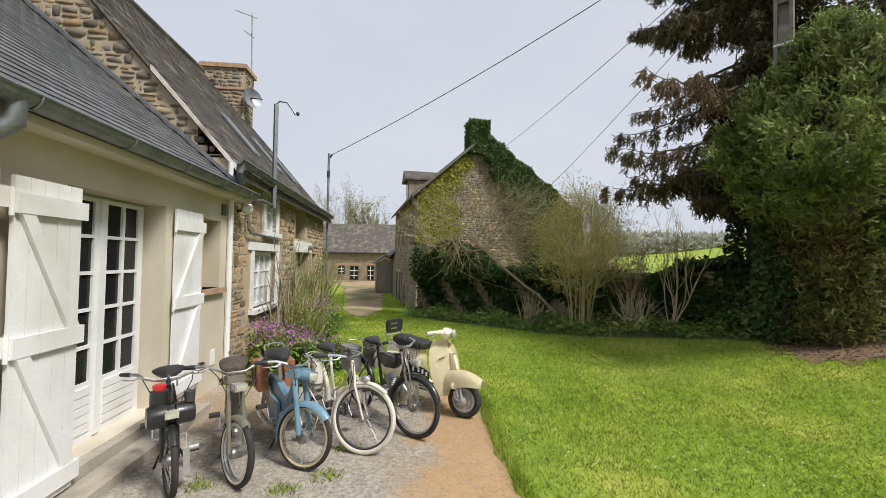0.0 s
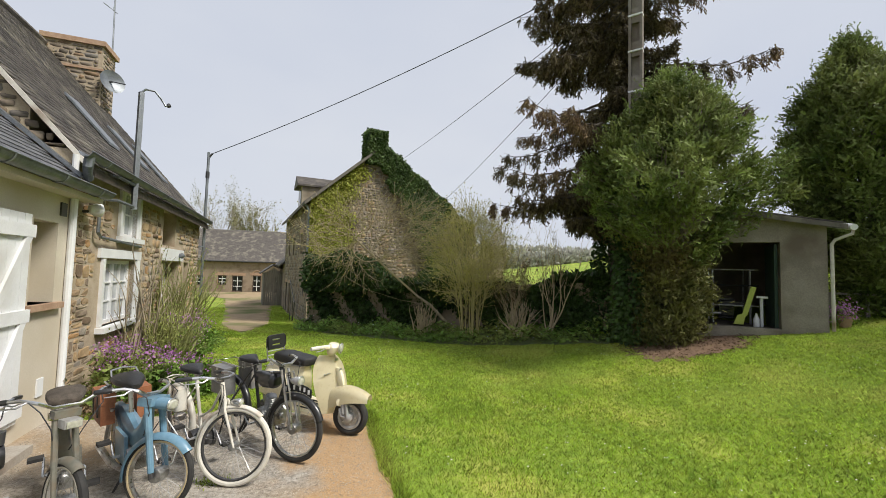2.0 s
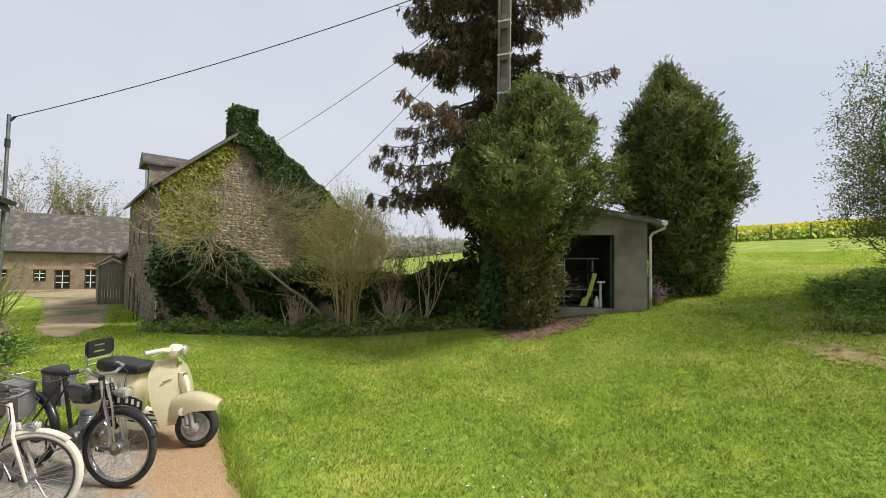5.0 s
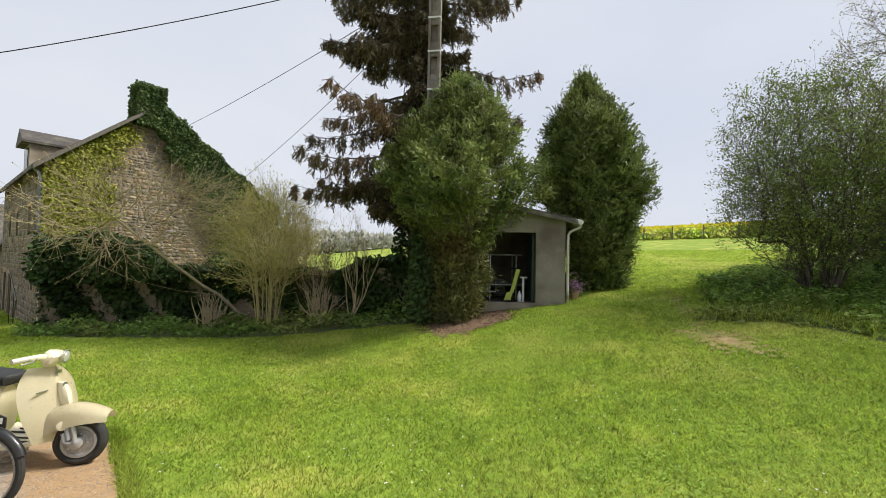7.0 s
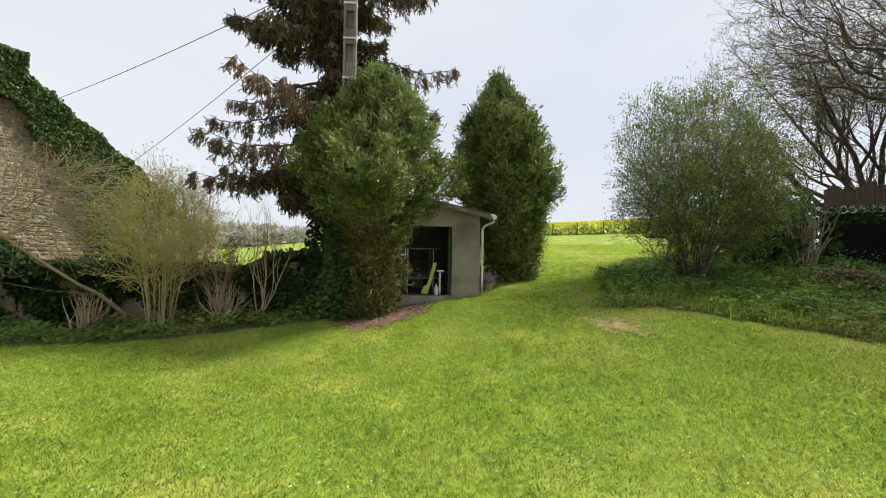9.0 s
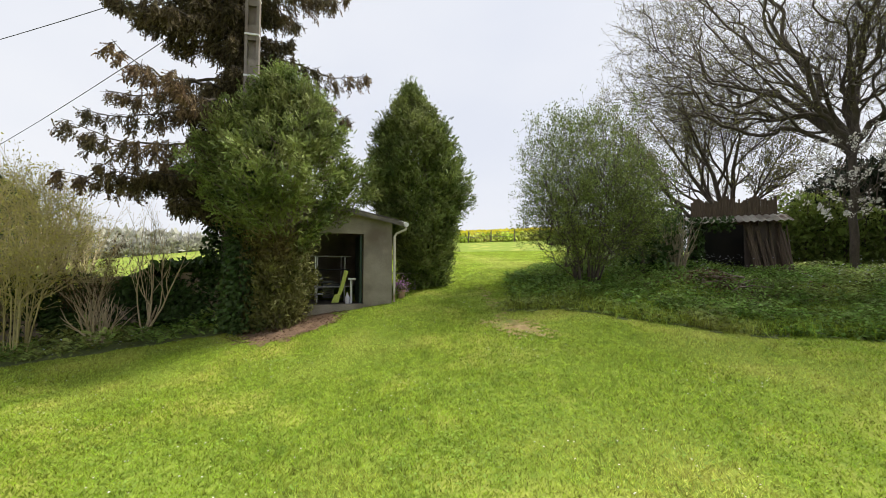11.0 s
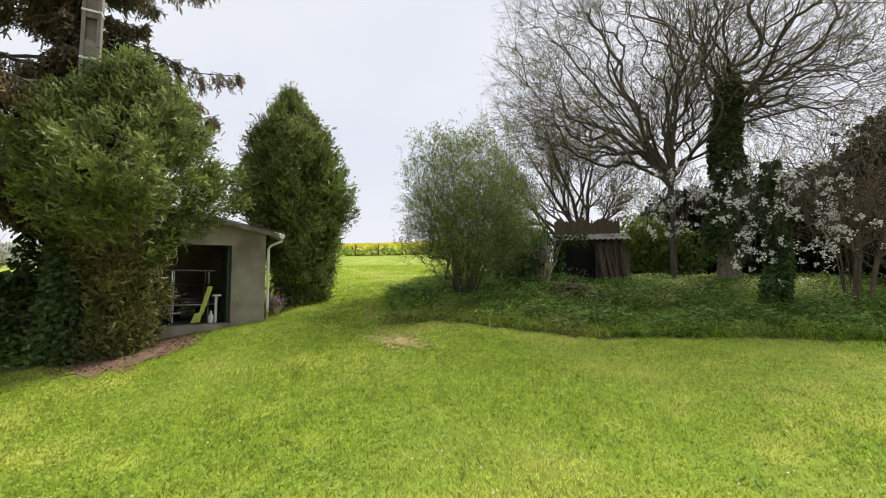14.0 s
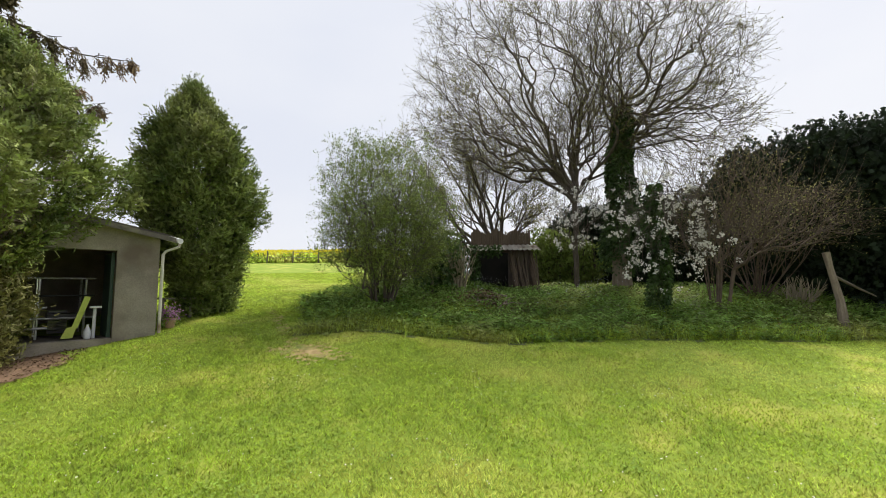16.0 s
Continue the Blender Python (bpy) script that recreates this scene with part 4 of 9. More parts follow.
w1 = window("window_1", W_LOW, -0.12, "white casement window with net curtains behind the panes", 4, 3, glass="curtain")
hpart("lintel", box(0.88, 2.6, -0.1, 0.012, 1.95, 2.09), M["white"], w1, bevel=0.01)
hpart("window_sill", box(0.95, 2.55, -0.1, 0.09, 0.84, 0.92), M["white"], w1, bevel=0.012)
for x0, x1 in ((1.0, 1.08), (2.42, 2.56)):
    hpart("surround", box(x0, x1, -0.1, 0.012, 0.93, 1.94), M["white"], w1, bevel=0.008)
w2 = window("window_2", W_UP, -0.1, "white upper casement window under the eaves", 2, 2, glass="curtain")
hpart("window_sill", box(1.5, 2.52, -0.1, 0.07, 2.23, 2.31), M["white"], w2, bevel=0.012)
for x0, x1 in ((1.53, 1.62), (2.4, 2.49)):
    hpart("surround", box(x0, x1, -0.1, 0.012, 2.32, 3.05), M["white"], w2, bevel=0.008)
w3 = window("window_3", W_UP2, -0.4, "deep upper window opening with a pale frame", 2, 2, mat="grey_wood")
w4 = window("door_2", D_LOW, -0.3, "pale glazed door behind the shrubs", 2, 3, glass="curtain")
hpart("lintel", box(3.9, 5.65, -0.1, 0.03, 1.97, 2.24), M["white"], w4, "white painted lintel", bevel=0.012)
w5 = window("window_4", W_X, -0.2, "small window in the stone wall", 2, 2, mat="grey_wood")
lamp = thing("wall_lamp", Matrix.Identity(4), "small round outdoor lamp on the white lintel", "wall lamp")
part("lamp_body", lathe(HOUSE @ Vector((5.2, 0.03, 2.1)), HY, [(0, 0.05), (0.06, 0.07), (0.1, 0.06), (0.12, 0.02)], 14), M["zinc"], lamp)
lamp2 = thing("wall_lamp", Matrix.Identity(4), "round white floodlight on the stone wall", "wall lamp")
part("lamp_arm", tube([HOUSE @ Vector((0.32, -0.02, 2.55)), HOUSE @ Vector((0.32, 0.12, 2.56))], 0.02, 8), M["dark_grey"], lamp2)
part("lamp_body", lathe(HOUSE @ Vector((0.34, 0.1, 2.58)), HX + HY, [(-0.06, 0.05), (0, 0.085), (0.07, 0.09), (0.08, 0.05)], 14), M["white"], lamp2)
# grey service post with its hook, and the pipe on the wall
post = thing("service_post", Matrix.Identity(4), "grey square steel service post with a curled top", "service post")
part("post", tube([HOUSE @ Vector((1.26, 0.25, 2.72)), HOUSE @ Vector((1.26, 0.25, 4.6))], 0.045, 4), M["zinc"], post)
part("hook", tube([HOUSE @ Vector(p) for p in ((1.26, 0.25, 4.6), (1.27, 0.3, 4.66), (1.3, 0.42, 4.66), (1.33, 0.5, 4.56), (1.35, 0.56, 4.46), (1.37, 0.62, 4.47))], 0.016, 6), M["zinc"], post)
part("insulator", lathe(HOUSE @ Vector((1.37, 0.6, 4.47)), (0, 0, 1), [(-0.02, 0.02), (0, 0.035), (0.03, 0.03), (0.05, 0.01)], 10), M["dark_grey"], post)
for z, y0 in ((3.1, -0.02), (2.76, -0.02)):
    part("bracket", tube([HOUSE @ Vector((0.6, y0, z)), HOUSE @ Vector((0.6, 0.25, z)), HOUSE @ Vector((1.36, 0.25, z))], 0.022, 6), M["zinc"], post)
part("wall_pipe", tube([HOUSE @ Vector(p) for p in ((0.62, 0.06, 2.74), (0.62, 0.05, 2.3), (0.72, 0.05, 2.24), (2.4, 0.05, 2.18))], 0.022, 8), M["zinc"], cottage)
mast = thing("cable_mast", Matrix.Identity(4), "thin steel cable mast at the cottage corner", "mast")
part("pole", tube([HOUSE @ Vector((LEN + 0.1, 0.08, -0.6)), HOUSE @ Vector((LEN + 0.1, 0.08, 5.35))], 0.04, 8), M["zinc"], mast)
for z in (3.3, 2.45):
    part("bracket", tube([HOUSE @ Vector((LEN - 0.1, -0.05, z)), HOUSE @ Vector((LEN + 0.1, 0.08, z))], 0.02, 6), M["zinc"], mast)
part("insulator", tube([HOUSE @ Vector((LEN + 0.1, 0.1, 5.2)), HOUSE @ Vector((LEN + 0.1, 0.18, 5.32))], 0.03, 6), M["dark_grey"], mast)
part("insulator", tube([HOUSE @ Vector((LEN + 0.1, 0.08, 4.55)), HOUSE @ Vector((LEN + 0.1, 0.08, 4.75))], 0.055, 6), M["dark_grey"], mast)
dish = thing("satellite_dish", Matrix.Identity(4), "round grey satellite dish on the chimney", "satellite dish")
dc = HOUSE @ Vector((6.75, -2.1, 6.72))
part("reflector", lathe(dc, (0.78, -0.6, 0.12), [(-0.08, 0.02), (-0.065, 0.1), (-0.03, 0.23), (0.015, 0.3), (0.022, 0.3), (-0.02, 0.22), (-0.055, 0.09), (-0.07, 0.01)], 22), M["zinc"], dish)
part("arm", tube([dc, dc + Vector((0.36, -0.12, -0.08))], 0.015, 6), M["dark_grey"], dish)
part("bracket", tube([dc + Vector((0, 0, 0)), HOUSE @ Vector((6.9, -2.46, 6.7)), HOUSE @ Vector((6.9, -2.46, 6.4))], 0.025, 6), M["dark_grey"], dish)
aerial = thing("roof_aerial", Matrix.Identity(4), "thin television aerial above the chimney", "aerial")
part("pole", tube([HOUSE @ Vector((7.5, -2.4, 7.0)), HOUSE @ Vector((7.5, -2.45, 9.75))], 0.018, 6), M["zinc"], aerial)
for z, a, n in ((9.7, 0.5, 1), (9.05, 0.22, 1)):
    c0 = HOUSE @ Vector((7.5, -2.45, z))
    part("boom", tube([c0 - Vector((a, 0.1, -0.14)), c0 + Vector((a * 0.3, 0.05, -0.04))], 0.012, 5), M["zinc"], aerial)
    part("rod", tube([c0 - Vector((0.08, -0.2, 0)), c0 + Vector((0.08, -0.2, 0))], 0.008, 4), M["zinc"], aerial)


# ---- slates and stones, last of the house ----
def slates(name, x0, x1, y0, y1, zf, slope, w, h, mat_one, mat_rest, parent, limit, near):
    """Overlapping slates up a roof, as pieces where the plan is near and joined elsewhere."""
    n = math.hypot(1, slope)
    up, nor = Vector((0, -1 / n, slope / n)), Vector((0, slope / n, 1 / n))
    shapes = []
    for k in range(5):
        R = random.Random(k)
        b = bmesh.new()
        vs = []
        for (u, v, t) in ((-0.5, 0, 0.0), (0.5, 0, 0.0), (0.5, 1.5, 0.0), (-0.5, 1.5, 0.0)):
            p = Vector((u * (w - 0.006), 0, 0)) + up * (v * h + R.uniform(-0.004, 0.006) * (v == 0))
            lift = 0.014 if v == 0 else 0.001
            vs.append((p + nor * lift, p + nor * (lift - 0.008)))
        top, bot = [b.verts.new(a) for a, _ in vs], [b.verts.new(c) for _, c in vs]
        b.faces.new(top)
        for i in range(4):
            b.faces.new((top[i], bot[i], bot[(i + 1) % 4], top[(i + 1) % 4]))
        b.transform(HOUSE.to_3x3().to_4x4())
        me = bpy.data.meshes.new(name)
        b.to_mesh(me)
        b.free()
        me.materials.append(mat_one)
        shapes.append(me)
    spots = []
    rows_ = int((y0 - y1) * n / h)
    for j in range(rows_):
        y = y0 - j * h / n
        off = (j % 2) * w / 2
        for i in range(int((x1 - x0) / w) + 1):
            x = x0 + off + (i + 0.5) * w
            if x < x1:
                spots.append((x, y))
    spots.sort(key=near)
    rnd = random.Random(3)
    VV, FF = [], []
    for i, (x, y) in enumerate(spots):
        p = HOUSE @ Vector((x, y, zf(y)))
        me = shapes[rnd.randrange(5)]
        if i < limit:
            ob = new(name, me)
            ob.location = p
            ob.parent = parent
        else:
            base = len(VV) * 8
            VV.append(np.array([v.co + p for v in me.vertices]))
            FF.append(np.array([[v for v in f.vertices] for f in me.polygons]) + base)
    if VV:
        tagged(mesh_np(name + "_rest", np.concatenate(VV), np.concatenate(FF), mat_rest, parent, "stuff"))


def stone_mesh(R, w, h, d=0.009, basis=None):
    """A rough stone face: knocked-off corners, worn edge, uneven top."""
    b = bmesh.new()
    out = []
    for sx, sz_ in ((-1, -1), (1, -1), (1, 1), (-1, 1)):
        cx, cz = R.uniform(0.06, 0.3) * w, R.uniform(0.06, 0.34) * h
        p = [(sx * (w / 2 - cx), sz_ * h / 2), (sx * w / 2, sz_ * (h / 2 - cz))]
        out += p if sx * sz_ < 0 else p[::-1]
    j = lambda s: R.uniform(-s, s)
    out = [(x + j(0.012), z + j(0.012)) for x, z in out]
    lift = R.uniform(0.2, 1.5) * d
    lo = [b.verts.new((x, -0.02, z)) for x, z in out]
    hi = [b.verts.new((x * (1 - 0.016 / w), lift + j(0.007), z * (1 - 0.016 / h))) for x, z in out]
    for i in range(8):
        k_ = (i + 1) % 8
        b.faces.new((lo[i], lo[k_], hi[k_]))
        b.faces.new((lo[i], hi[k_], hi[i]))
    for i in range(1, 7):
        b.faces.new((hi[0], hi[i], hi[i + 1]))
    b.transform(basis or HOUSE.to_3x3().to_4x4())
    return b


def stones(x0, x1, zlo, zhi, holes, parent, limit, near, place, mat_one, mat_rest, seed, hmin=0.055, hmax=0.19, turn=None, name="stone", basis=None):
    """Coursed rubble over a wall face; place(x, z) gives the spot on the face."""
    R = random.Random(seed)
    out = []
    z = zlo
    while z < zhi:
        h = R.uniform(hmin, hmax)
        x = x0 + R.uniform(-0.2, 0)
        while x < x1:
            w = R.uniform(0.08, 0.34)
            a, b = max(x, x0), min(x + w, x1)
            if b - a > 0.07 and not any(a < q[1] + 0.02 and b > q[0] - 0.02 and z < q[3] + 0.02 and z + h > q[2] - 0.02 for q in holes) and z + h <= (zhi + 0.05):
                mid, wide, up = (a + b) / 2, b - a - R.uniform(0.008, 0.026), h - R.uniform(0.006, 0.024)
                if h > 0.13 and R.random() < 0.45:      # two thin stones in one course
                    cut = R.uniform(0.35, 0.65)
                    out.append((mid, z + h * cut / 2, wide, h * cut - 0.012))
                    out.append((mid + R.uniform(-0.02, 0.02), z + h * (1 + cut) / 2, wide, h * (1 - cut) - 0.012))
                else:
                    out.append((mid, z + h / 2 + R.uniform(-0.012, 0.012), wide, up))
            x += w
        z += h
    out.sort(key=near)
    VV, FF, base = [], [], 0
    for i, (x, z, w, h) in enumerate(out):
        p = place(x, z)
        if p is None:
            continue
        b = stone_mesh(R, w, h, basis=basis)
        if turn is not None:
            b.transform(turn)
        if i < limit:
            me = bpy.data.meshes.new(name)
            b.to_mesh(me)
            me.materials.append(mat_one)
            ob = new(name, me)
            ob.location = p
            ob.parent = parent
        else:
            b.verts.index_update()
            VV.append(np.array([v.co + p for v in b.verts]))
            for f in b.faces:
                FF.append([v.index + base for v in f.verts])
            base += len(b.verts)
        b.free()
    if VV:
        mesh_np(name + "_rest", np.concatenate(VV), np.array(FF), mat_rest, parent, "stuff")


def house_pieces():
    slates("slate", -9.0, -0.14, 0.2, -3.45, lambda y: roof_z(y) - 0.05, S1, 0.2, 0.115, M["slate"], M["slate_i"], roof1, 300, lambda s: abs(s[0] + 1.6) - 0.8 * s[1])
    slates("slate", -0.02, LEN + 0.03, 0.2, RY, lambda y: z2(y) - 0.04, S2, 0.2, 0.115, M["slate"], M["slate_old"], cottage, 0, lambda s: s[0])
    holes = [(0.86, 2.62, 0.82, 2.1), (1.5, 2.52, 2.2, 3.2), W_UP2, (3.9, 5.65, 1.95, 2.25), D_LOW, W_X]
    stones(0.02, LEN, -0.1, 3.08, holes, cottage, 290, lambda s: s[0], lambda x, z: HOUSE @ Vector((x, -0.03, z)), M["stone"], M["stone_i"], 5)
    # gable above the annex roof: face turned towards the annex
    turn = Matrix.Rotation(radians(-90), 4, "Z")
    def gable(x, z):
        y = -x
        ok = roof_z(y) - 0.05 < z < z2(y) - 0.2
        return HOUSE @ Vector((0.03, y, z)) if ok else None
    stones(0.05, 3.6, 2.85, 7.2, [], cottage, 0, lambda s: s[0], gable, M["stone"], M["stone_gable"], 9, turn=turn)
    def chim_front(x, z):
        return HOUSE @ Vector((6.75, x, z))
    stones(-3.59, -2.36, 5.5, 7.6, [], chim, 0, lambda s: s[0], chim_front, M["stone"], M["stone_grey"], 11, 0.08, 0.15, turn=turn)
    stones(6.76, 7.54, 5.5, 7.6, [], chim, 0, lambda s: s[0], lambda x, z: HOUSE @ Vector((x, -2.35, z)), M["stone"], M["stone_grey"], 12, 0.08, 0.15)


house_pieces()

# ---- ivy-clad stone house; local x along the gable, y back along its front wall ----
IVY = pose(-1.22, 18.9, 0, 0, 0, 12)
ivy_house = thing("stone_house", Matrix.Identity(4), "two-storey stone farmhouse with an ivy-covered gable", "house", kind="structure")


def ipart(name, bm, mat, parent, label="", bevel=0.0, shade=True):
    bm.transform(IVY)
    return part(name, bm, mat, parent, label, bevel, shade)


GR, GZ, GE, GW = 2.75, 7.45, 5.05, 7.6     # ridge place and height, eaves height, width
gable_pts = [(0, -1.2), (GW, -1.2), (GW, 4.25), (GR, GZ), (0, GE)]
ipart("gable_wall", prism(gable_pts, 1, 0.06, 0.6), M["stone_grey"], ivy_house)


def front_wall():
    """The front wall, whose face looks towards -x."""
    holes = [(6.6, 7.6, -0.9, 1.0), (8.5, 9.3, -0.9, 1.0), (2.2, 2.9, 2.6, 3.6), (5.4, 6.0, 2.6, 3.6), (1.2, 1.6, 0.6, 1.0), (7.6, 8.2, 2.6, 3.6)]
    bm = wall_with_holes(0.0, 10.5, -1.6, GE, -0.5, 0.0, holes)
    bm.transform(Matrix(((0, -1, 0, 0), (1, 0, 0, 0), (0, 0, 1, 0), (0, 0, 0, 1))))
    ipart("front_wall", bm, M["stone_grey"], ivy_house)
    for i, h in enumerate(holes):
        bm = box(0.3, 0.34, h[0], h[1], h[2], h[3])
        ipart("door" if i < 2 else "window", bm, M["brown_paint"] if i < 2 else M["glass"], ivy_house)
        ipart("lintel", box(-0.03, 0.2, h[0] - 0.12, h[1] + 0.12, h[3] + 0.004, h[3] + 0.18), M["brick_sill"], ivy_house)


front_wall()
ipart("back_wall", box(GW - 0.5, GW, 0.6, 10.5, -1.2, 4.2), M["stone_grey"], ivy_house)
ipart("end_wall", prism(gable_pts, 1, 10.0, 10.5), M["stone_grey"], ivy_house)
sl = (GZ - GE) / GR
ipart("roof", prism([(-0.3, GE - 0.3 * sl + 0.02), (GR, GZ + 0.05), (GR, GZ - 0.1), (-0.3, GE - 0.3 * sl - 0.12)], 1, -0.28, 10.6), M["slate_old"], ivy_house)
ipart("roof_back", prism([(GR, GZ + 0.05), (GW + 0.2, 4.2), (GW + 0.2, 4.05), (GR, GZ - 0.1)], 1, -0.02, 10.6), M["slate_old"], ivy_house)
ipart("verge_board", prism([(-0.3, GE - 0.3 * sl + 0.0), (GR - 0.1, GZ - 0.06), (GR - 0.1, GZ - 0.2), (-0.3, GE - 0.3 * sl - 0.16)], 1, -0.32, -0.284), M["grey_wood"], ivy_house)
part("drain_pipe", tube([IVY @ Vector(p) for p in ((-0.3, 0.1, 4.75), (-0.15, 0.02, 4.62), (-0.06, 0.0, 4.4), (-0.06, 0.0, 1.5))], 0.05, 8), M["zinc"], ivy_house)
chim2 = ipart("chimney", box(2.55, 3.25, 0.05, 0.75, 6.6, 8.45), M["stone_grey"], ivy_house)
# dormer at the eaves
dorm = ipart("dormer", box(-0.12, 1.5, 2.2, 3.5, 4.6, 6.0), M["stone_grey"], ivy_house)
ipart("dormer_roof", prism([(2.05, 5.98), (2.85, 6.5), (3.65, 5.98), (3.65, 5.9), (2.05, 5.9)], 0, -0.35, 2.2), M["slate_old"], dorm)
ipart("pane", box(-0.14, -0.12, 2.5, 3.2, 4.9, 5.8), M["glass"], dorm)
def ivy_house_stones():
    g_basis = IVY.to_3x3().to_4x4() @ Matrix(((1, 0, 0, 0), (0, -1, 0, 0), (0, 0, 1, 0), (0, 0, 0, 1)))
    f_basis = IVY.to_3x3().to_4x4() @ Matrix(((0, -1, 0, 0), (1, 0, 0, 0), (0, 0, 1, 0), (0, 0, 0, 1)))
    on_gable = lambda x, z: IVY @ Vector((x, 0.06, z)) if z < GE + 0.85 * x - 0.15 and z < GZ - 0.7 * (x - GR) else None
    stones(0.02, 6.0, 1.0, 7.3, [], ivy_house, 0, lambda s: s[0], on_gable, M["stone"], M["stone_gable"], 21, 0.08, 0.22, basis=g_basis)
    holes = [(6.5, 7.7, -0.9, 1.2), (8.4, 9.4, -0.9, 1.2), (2.1, 3.0, 2.5, 3.8), (5.3, 6.1, 2.5, 3.8), (1.1, 1.7, 0.5, 1.2), (7.5, 8.3, 2.5, 3.8)]
    stones(0.02, 10.5, -0.8, GE - 0.2, holes, ivy_house, 0, lambda s: s[0], lambda x, z: IVY @ Vector((0, x, z)), M["stone"], M["stone_grey"], 22, 0.14, 0.26, basis=f_basis)


ivy_house_stones()
# outside handrail by the door
rail = thing("handrail", Matrix.Identity(4), "dark iron handrail on the farmhouse steps", "handrail")
part("rail", tube([IVY @ Vector(p) for p in ((-0.5, 0.4, -0.4), (-0.45, 0.3, 0.35), (-0.4, 3.0, 1.3))], 0.02, 6), M["black"], rail)
for y, z in ((1.2, 0.7), (2.2, 1.05)):
    part("baluster", tube([IVY @ Vector((-0.43, y, -0.6)), IVY @ Vector((-0.43, y, z))], 0.015, 5), M["black"], rail)
# lean-to and timber porch further along the lane
lean = thing("lean_to", Matrix.Identity(4), "dark timber lean-to with a slate roof", "outbuilding", kind="structure")
ipart("wall", prism([(0.1, -1.4), (5.5, -1.4), (5.5, 4.1), (2.4, 4.3), (0.1, 2.4)], 1, 10.55, 16.0), M["stone_grey"], lean)
ipart("roof", prism([(-0.3, 2.1), (2.6, 4.5), (2.6, 4.38), (-0.3, 1.98)], 1, 10.5, 16.3), M["slate_old"], lean)
for i in range(9):
    ipart("board", box(-1.1 + i * 0.14, -0.97 + i * 0.14, 13.0, 13.05, -1.5, 1.55 + 0.07 * (4 - abs(i - 4))), M["grey_wood"], lean)
ipart("porch_roof", prism([(-1.35, 1.5), (-0.5, 2.15), (0.35, 1.75), (0.35, 1.68), (-0.5, 2.05), (-1.35, 1.42)], 1, 12.8, 15.5), M["slate_old"], lean)
for i in range(8):
    ipart("board", box(-1.13, -1.09, 13.0 + i * 0.3, 13.28 + i * 0.3, -1.5, 1.5), M["grey_wood"], lean)

# ---- long farm building across the end of the lane ----
farm = thing("farm_building", Matrix.Identity(4), "long low stone farm building with a slate roof", "house", kind="structure")
FY = 48.0
holes = [(-10.87, -9.8, -0.75, 0.95), (-12.25, -11.4, -0.1, 0.95), (-8.85, -8.0, -0.75, 1.0), (-14.6, -13.8, -0.1, 0.95), (-6.6, -5.6, -0.75, 0.95)]
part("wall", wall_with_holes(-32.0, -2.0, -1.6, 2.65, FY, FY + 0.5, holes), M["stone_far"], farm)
part("roof", prism([(FY - 0.35, 2.5), (FY + 4.2, 6.15), (FY + 8.6, 2.5), (FY + 8.6, 2.35), (FY + 4.2, 5.95), (FY - 0.35, 2.35)], 0, -32.3, -1.7), M["slate_old"], farm)
part("gutter", tube([(-32.3, FY - 0.4, 2.45), (-1.7, FY - 0.4, 2.45)], 0.07, 6), M["dark_grey"], farm)
# added sheet behind the windows, coloured as the unlit rooms
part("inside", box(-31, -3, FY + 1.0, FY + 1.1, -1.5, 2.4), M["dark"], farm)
for h in holes:
    f_ = part("window_frame", wall_with_holes(h[0], h[1], h[2], h[3], FY + 0.1, FY + 0.16, [(h[0] + 0.1, h[1] - 0.1, h[2] + 0.1, h[3] - 0.1)]), M["brown_paint"], farm)
    part("pane", box(h[0] + 0.1, h[1] - 0.1, FY + 0.12, FY + 0.13, h[2] + 0.1, h[3] - 0.1), M["glass"], f_)
    for i in (1, 2):
        z = h[2] + (h[3] - h[2]) * i / 3
        part("glazing_bar", box(h[0] + 0.1, h[1] - 0.1, FY + 0.095, FY + 0.118, z - 0.03, z + 0.03), M["white"], f_)
    x = (h[0] + h[1]) / 2
    part("mullion", box(x - 0.03, x + 0.03, FY + 0.093, FY + 0.118, h[2] + 0.1, h[3] - 0.1), M["white"], f_)
    part("lintel", box(h[0] - 0.25, h[1] + 0.25, FY - 0.02, FY + 0.1, h[3] + 0.004, h[3] + 0.3), M["brick_sill"], farm)
bm = lathe((-8.425, FY + 0.13, 1.0), (0, 1, 0), [(0, 0.43), (0.02, 0.43)], 24)
part("arch", bm, M["brown_paint"], farm)
part("arch_ring", tube([(-8.425 + 0.5 * math.cos(a), FY, 1.0 + 0.5 * math.sin(a)) for a in np.linspace(0, math.pi, 13)], 0.07, 6), M["brick_sill"], farm)

# ---- garden wall under the ivy ----
gw = thing("garden_wall", Matrix.Identity(4), "low old stone garden wall overgrown with ivy", "wall", kind="structure")
WALL = [(-0.9, 16.6), (1.2, 15.6), (3.2, 14.1), (4.9, 12.3), (6.0, 10.7), (6.9, 9.3)]
for (xa, ya), (xb, yb) in zip(WALL, WALL[1:]):
    d = Vector((xb - xa, yb - ya, 0))
    n = Vector((-d.y, d.x, 0)).normalized() * 0.2
    za, zb = float(land(xa, ya)), float(land(xb, yb))
    bm = loft([[Vector((x, y, z - 0.3)) + n, Vector((x, y, z - 0.3)) - n, Vector((x, y, z + h)) - n, Vector((x, y, z + h)) + n] for x, y, z, h in ((xa, ya, za, 1.75 - 0.07 * (xa + 0.9)), (xb, yb, zb, 1.75 - 0.07 * (xb + 0.9)))])
    part("wall_section", bm, M["stone_grey"], gw)

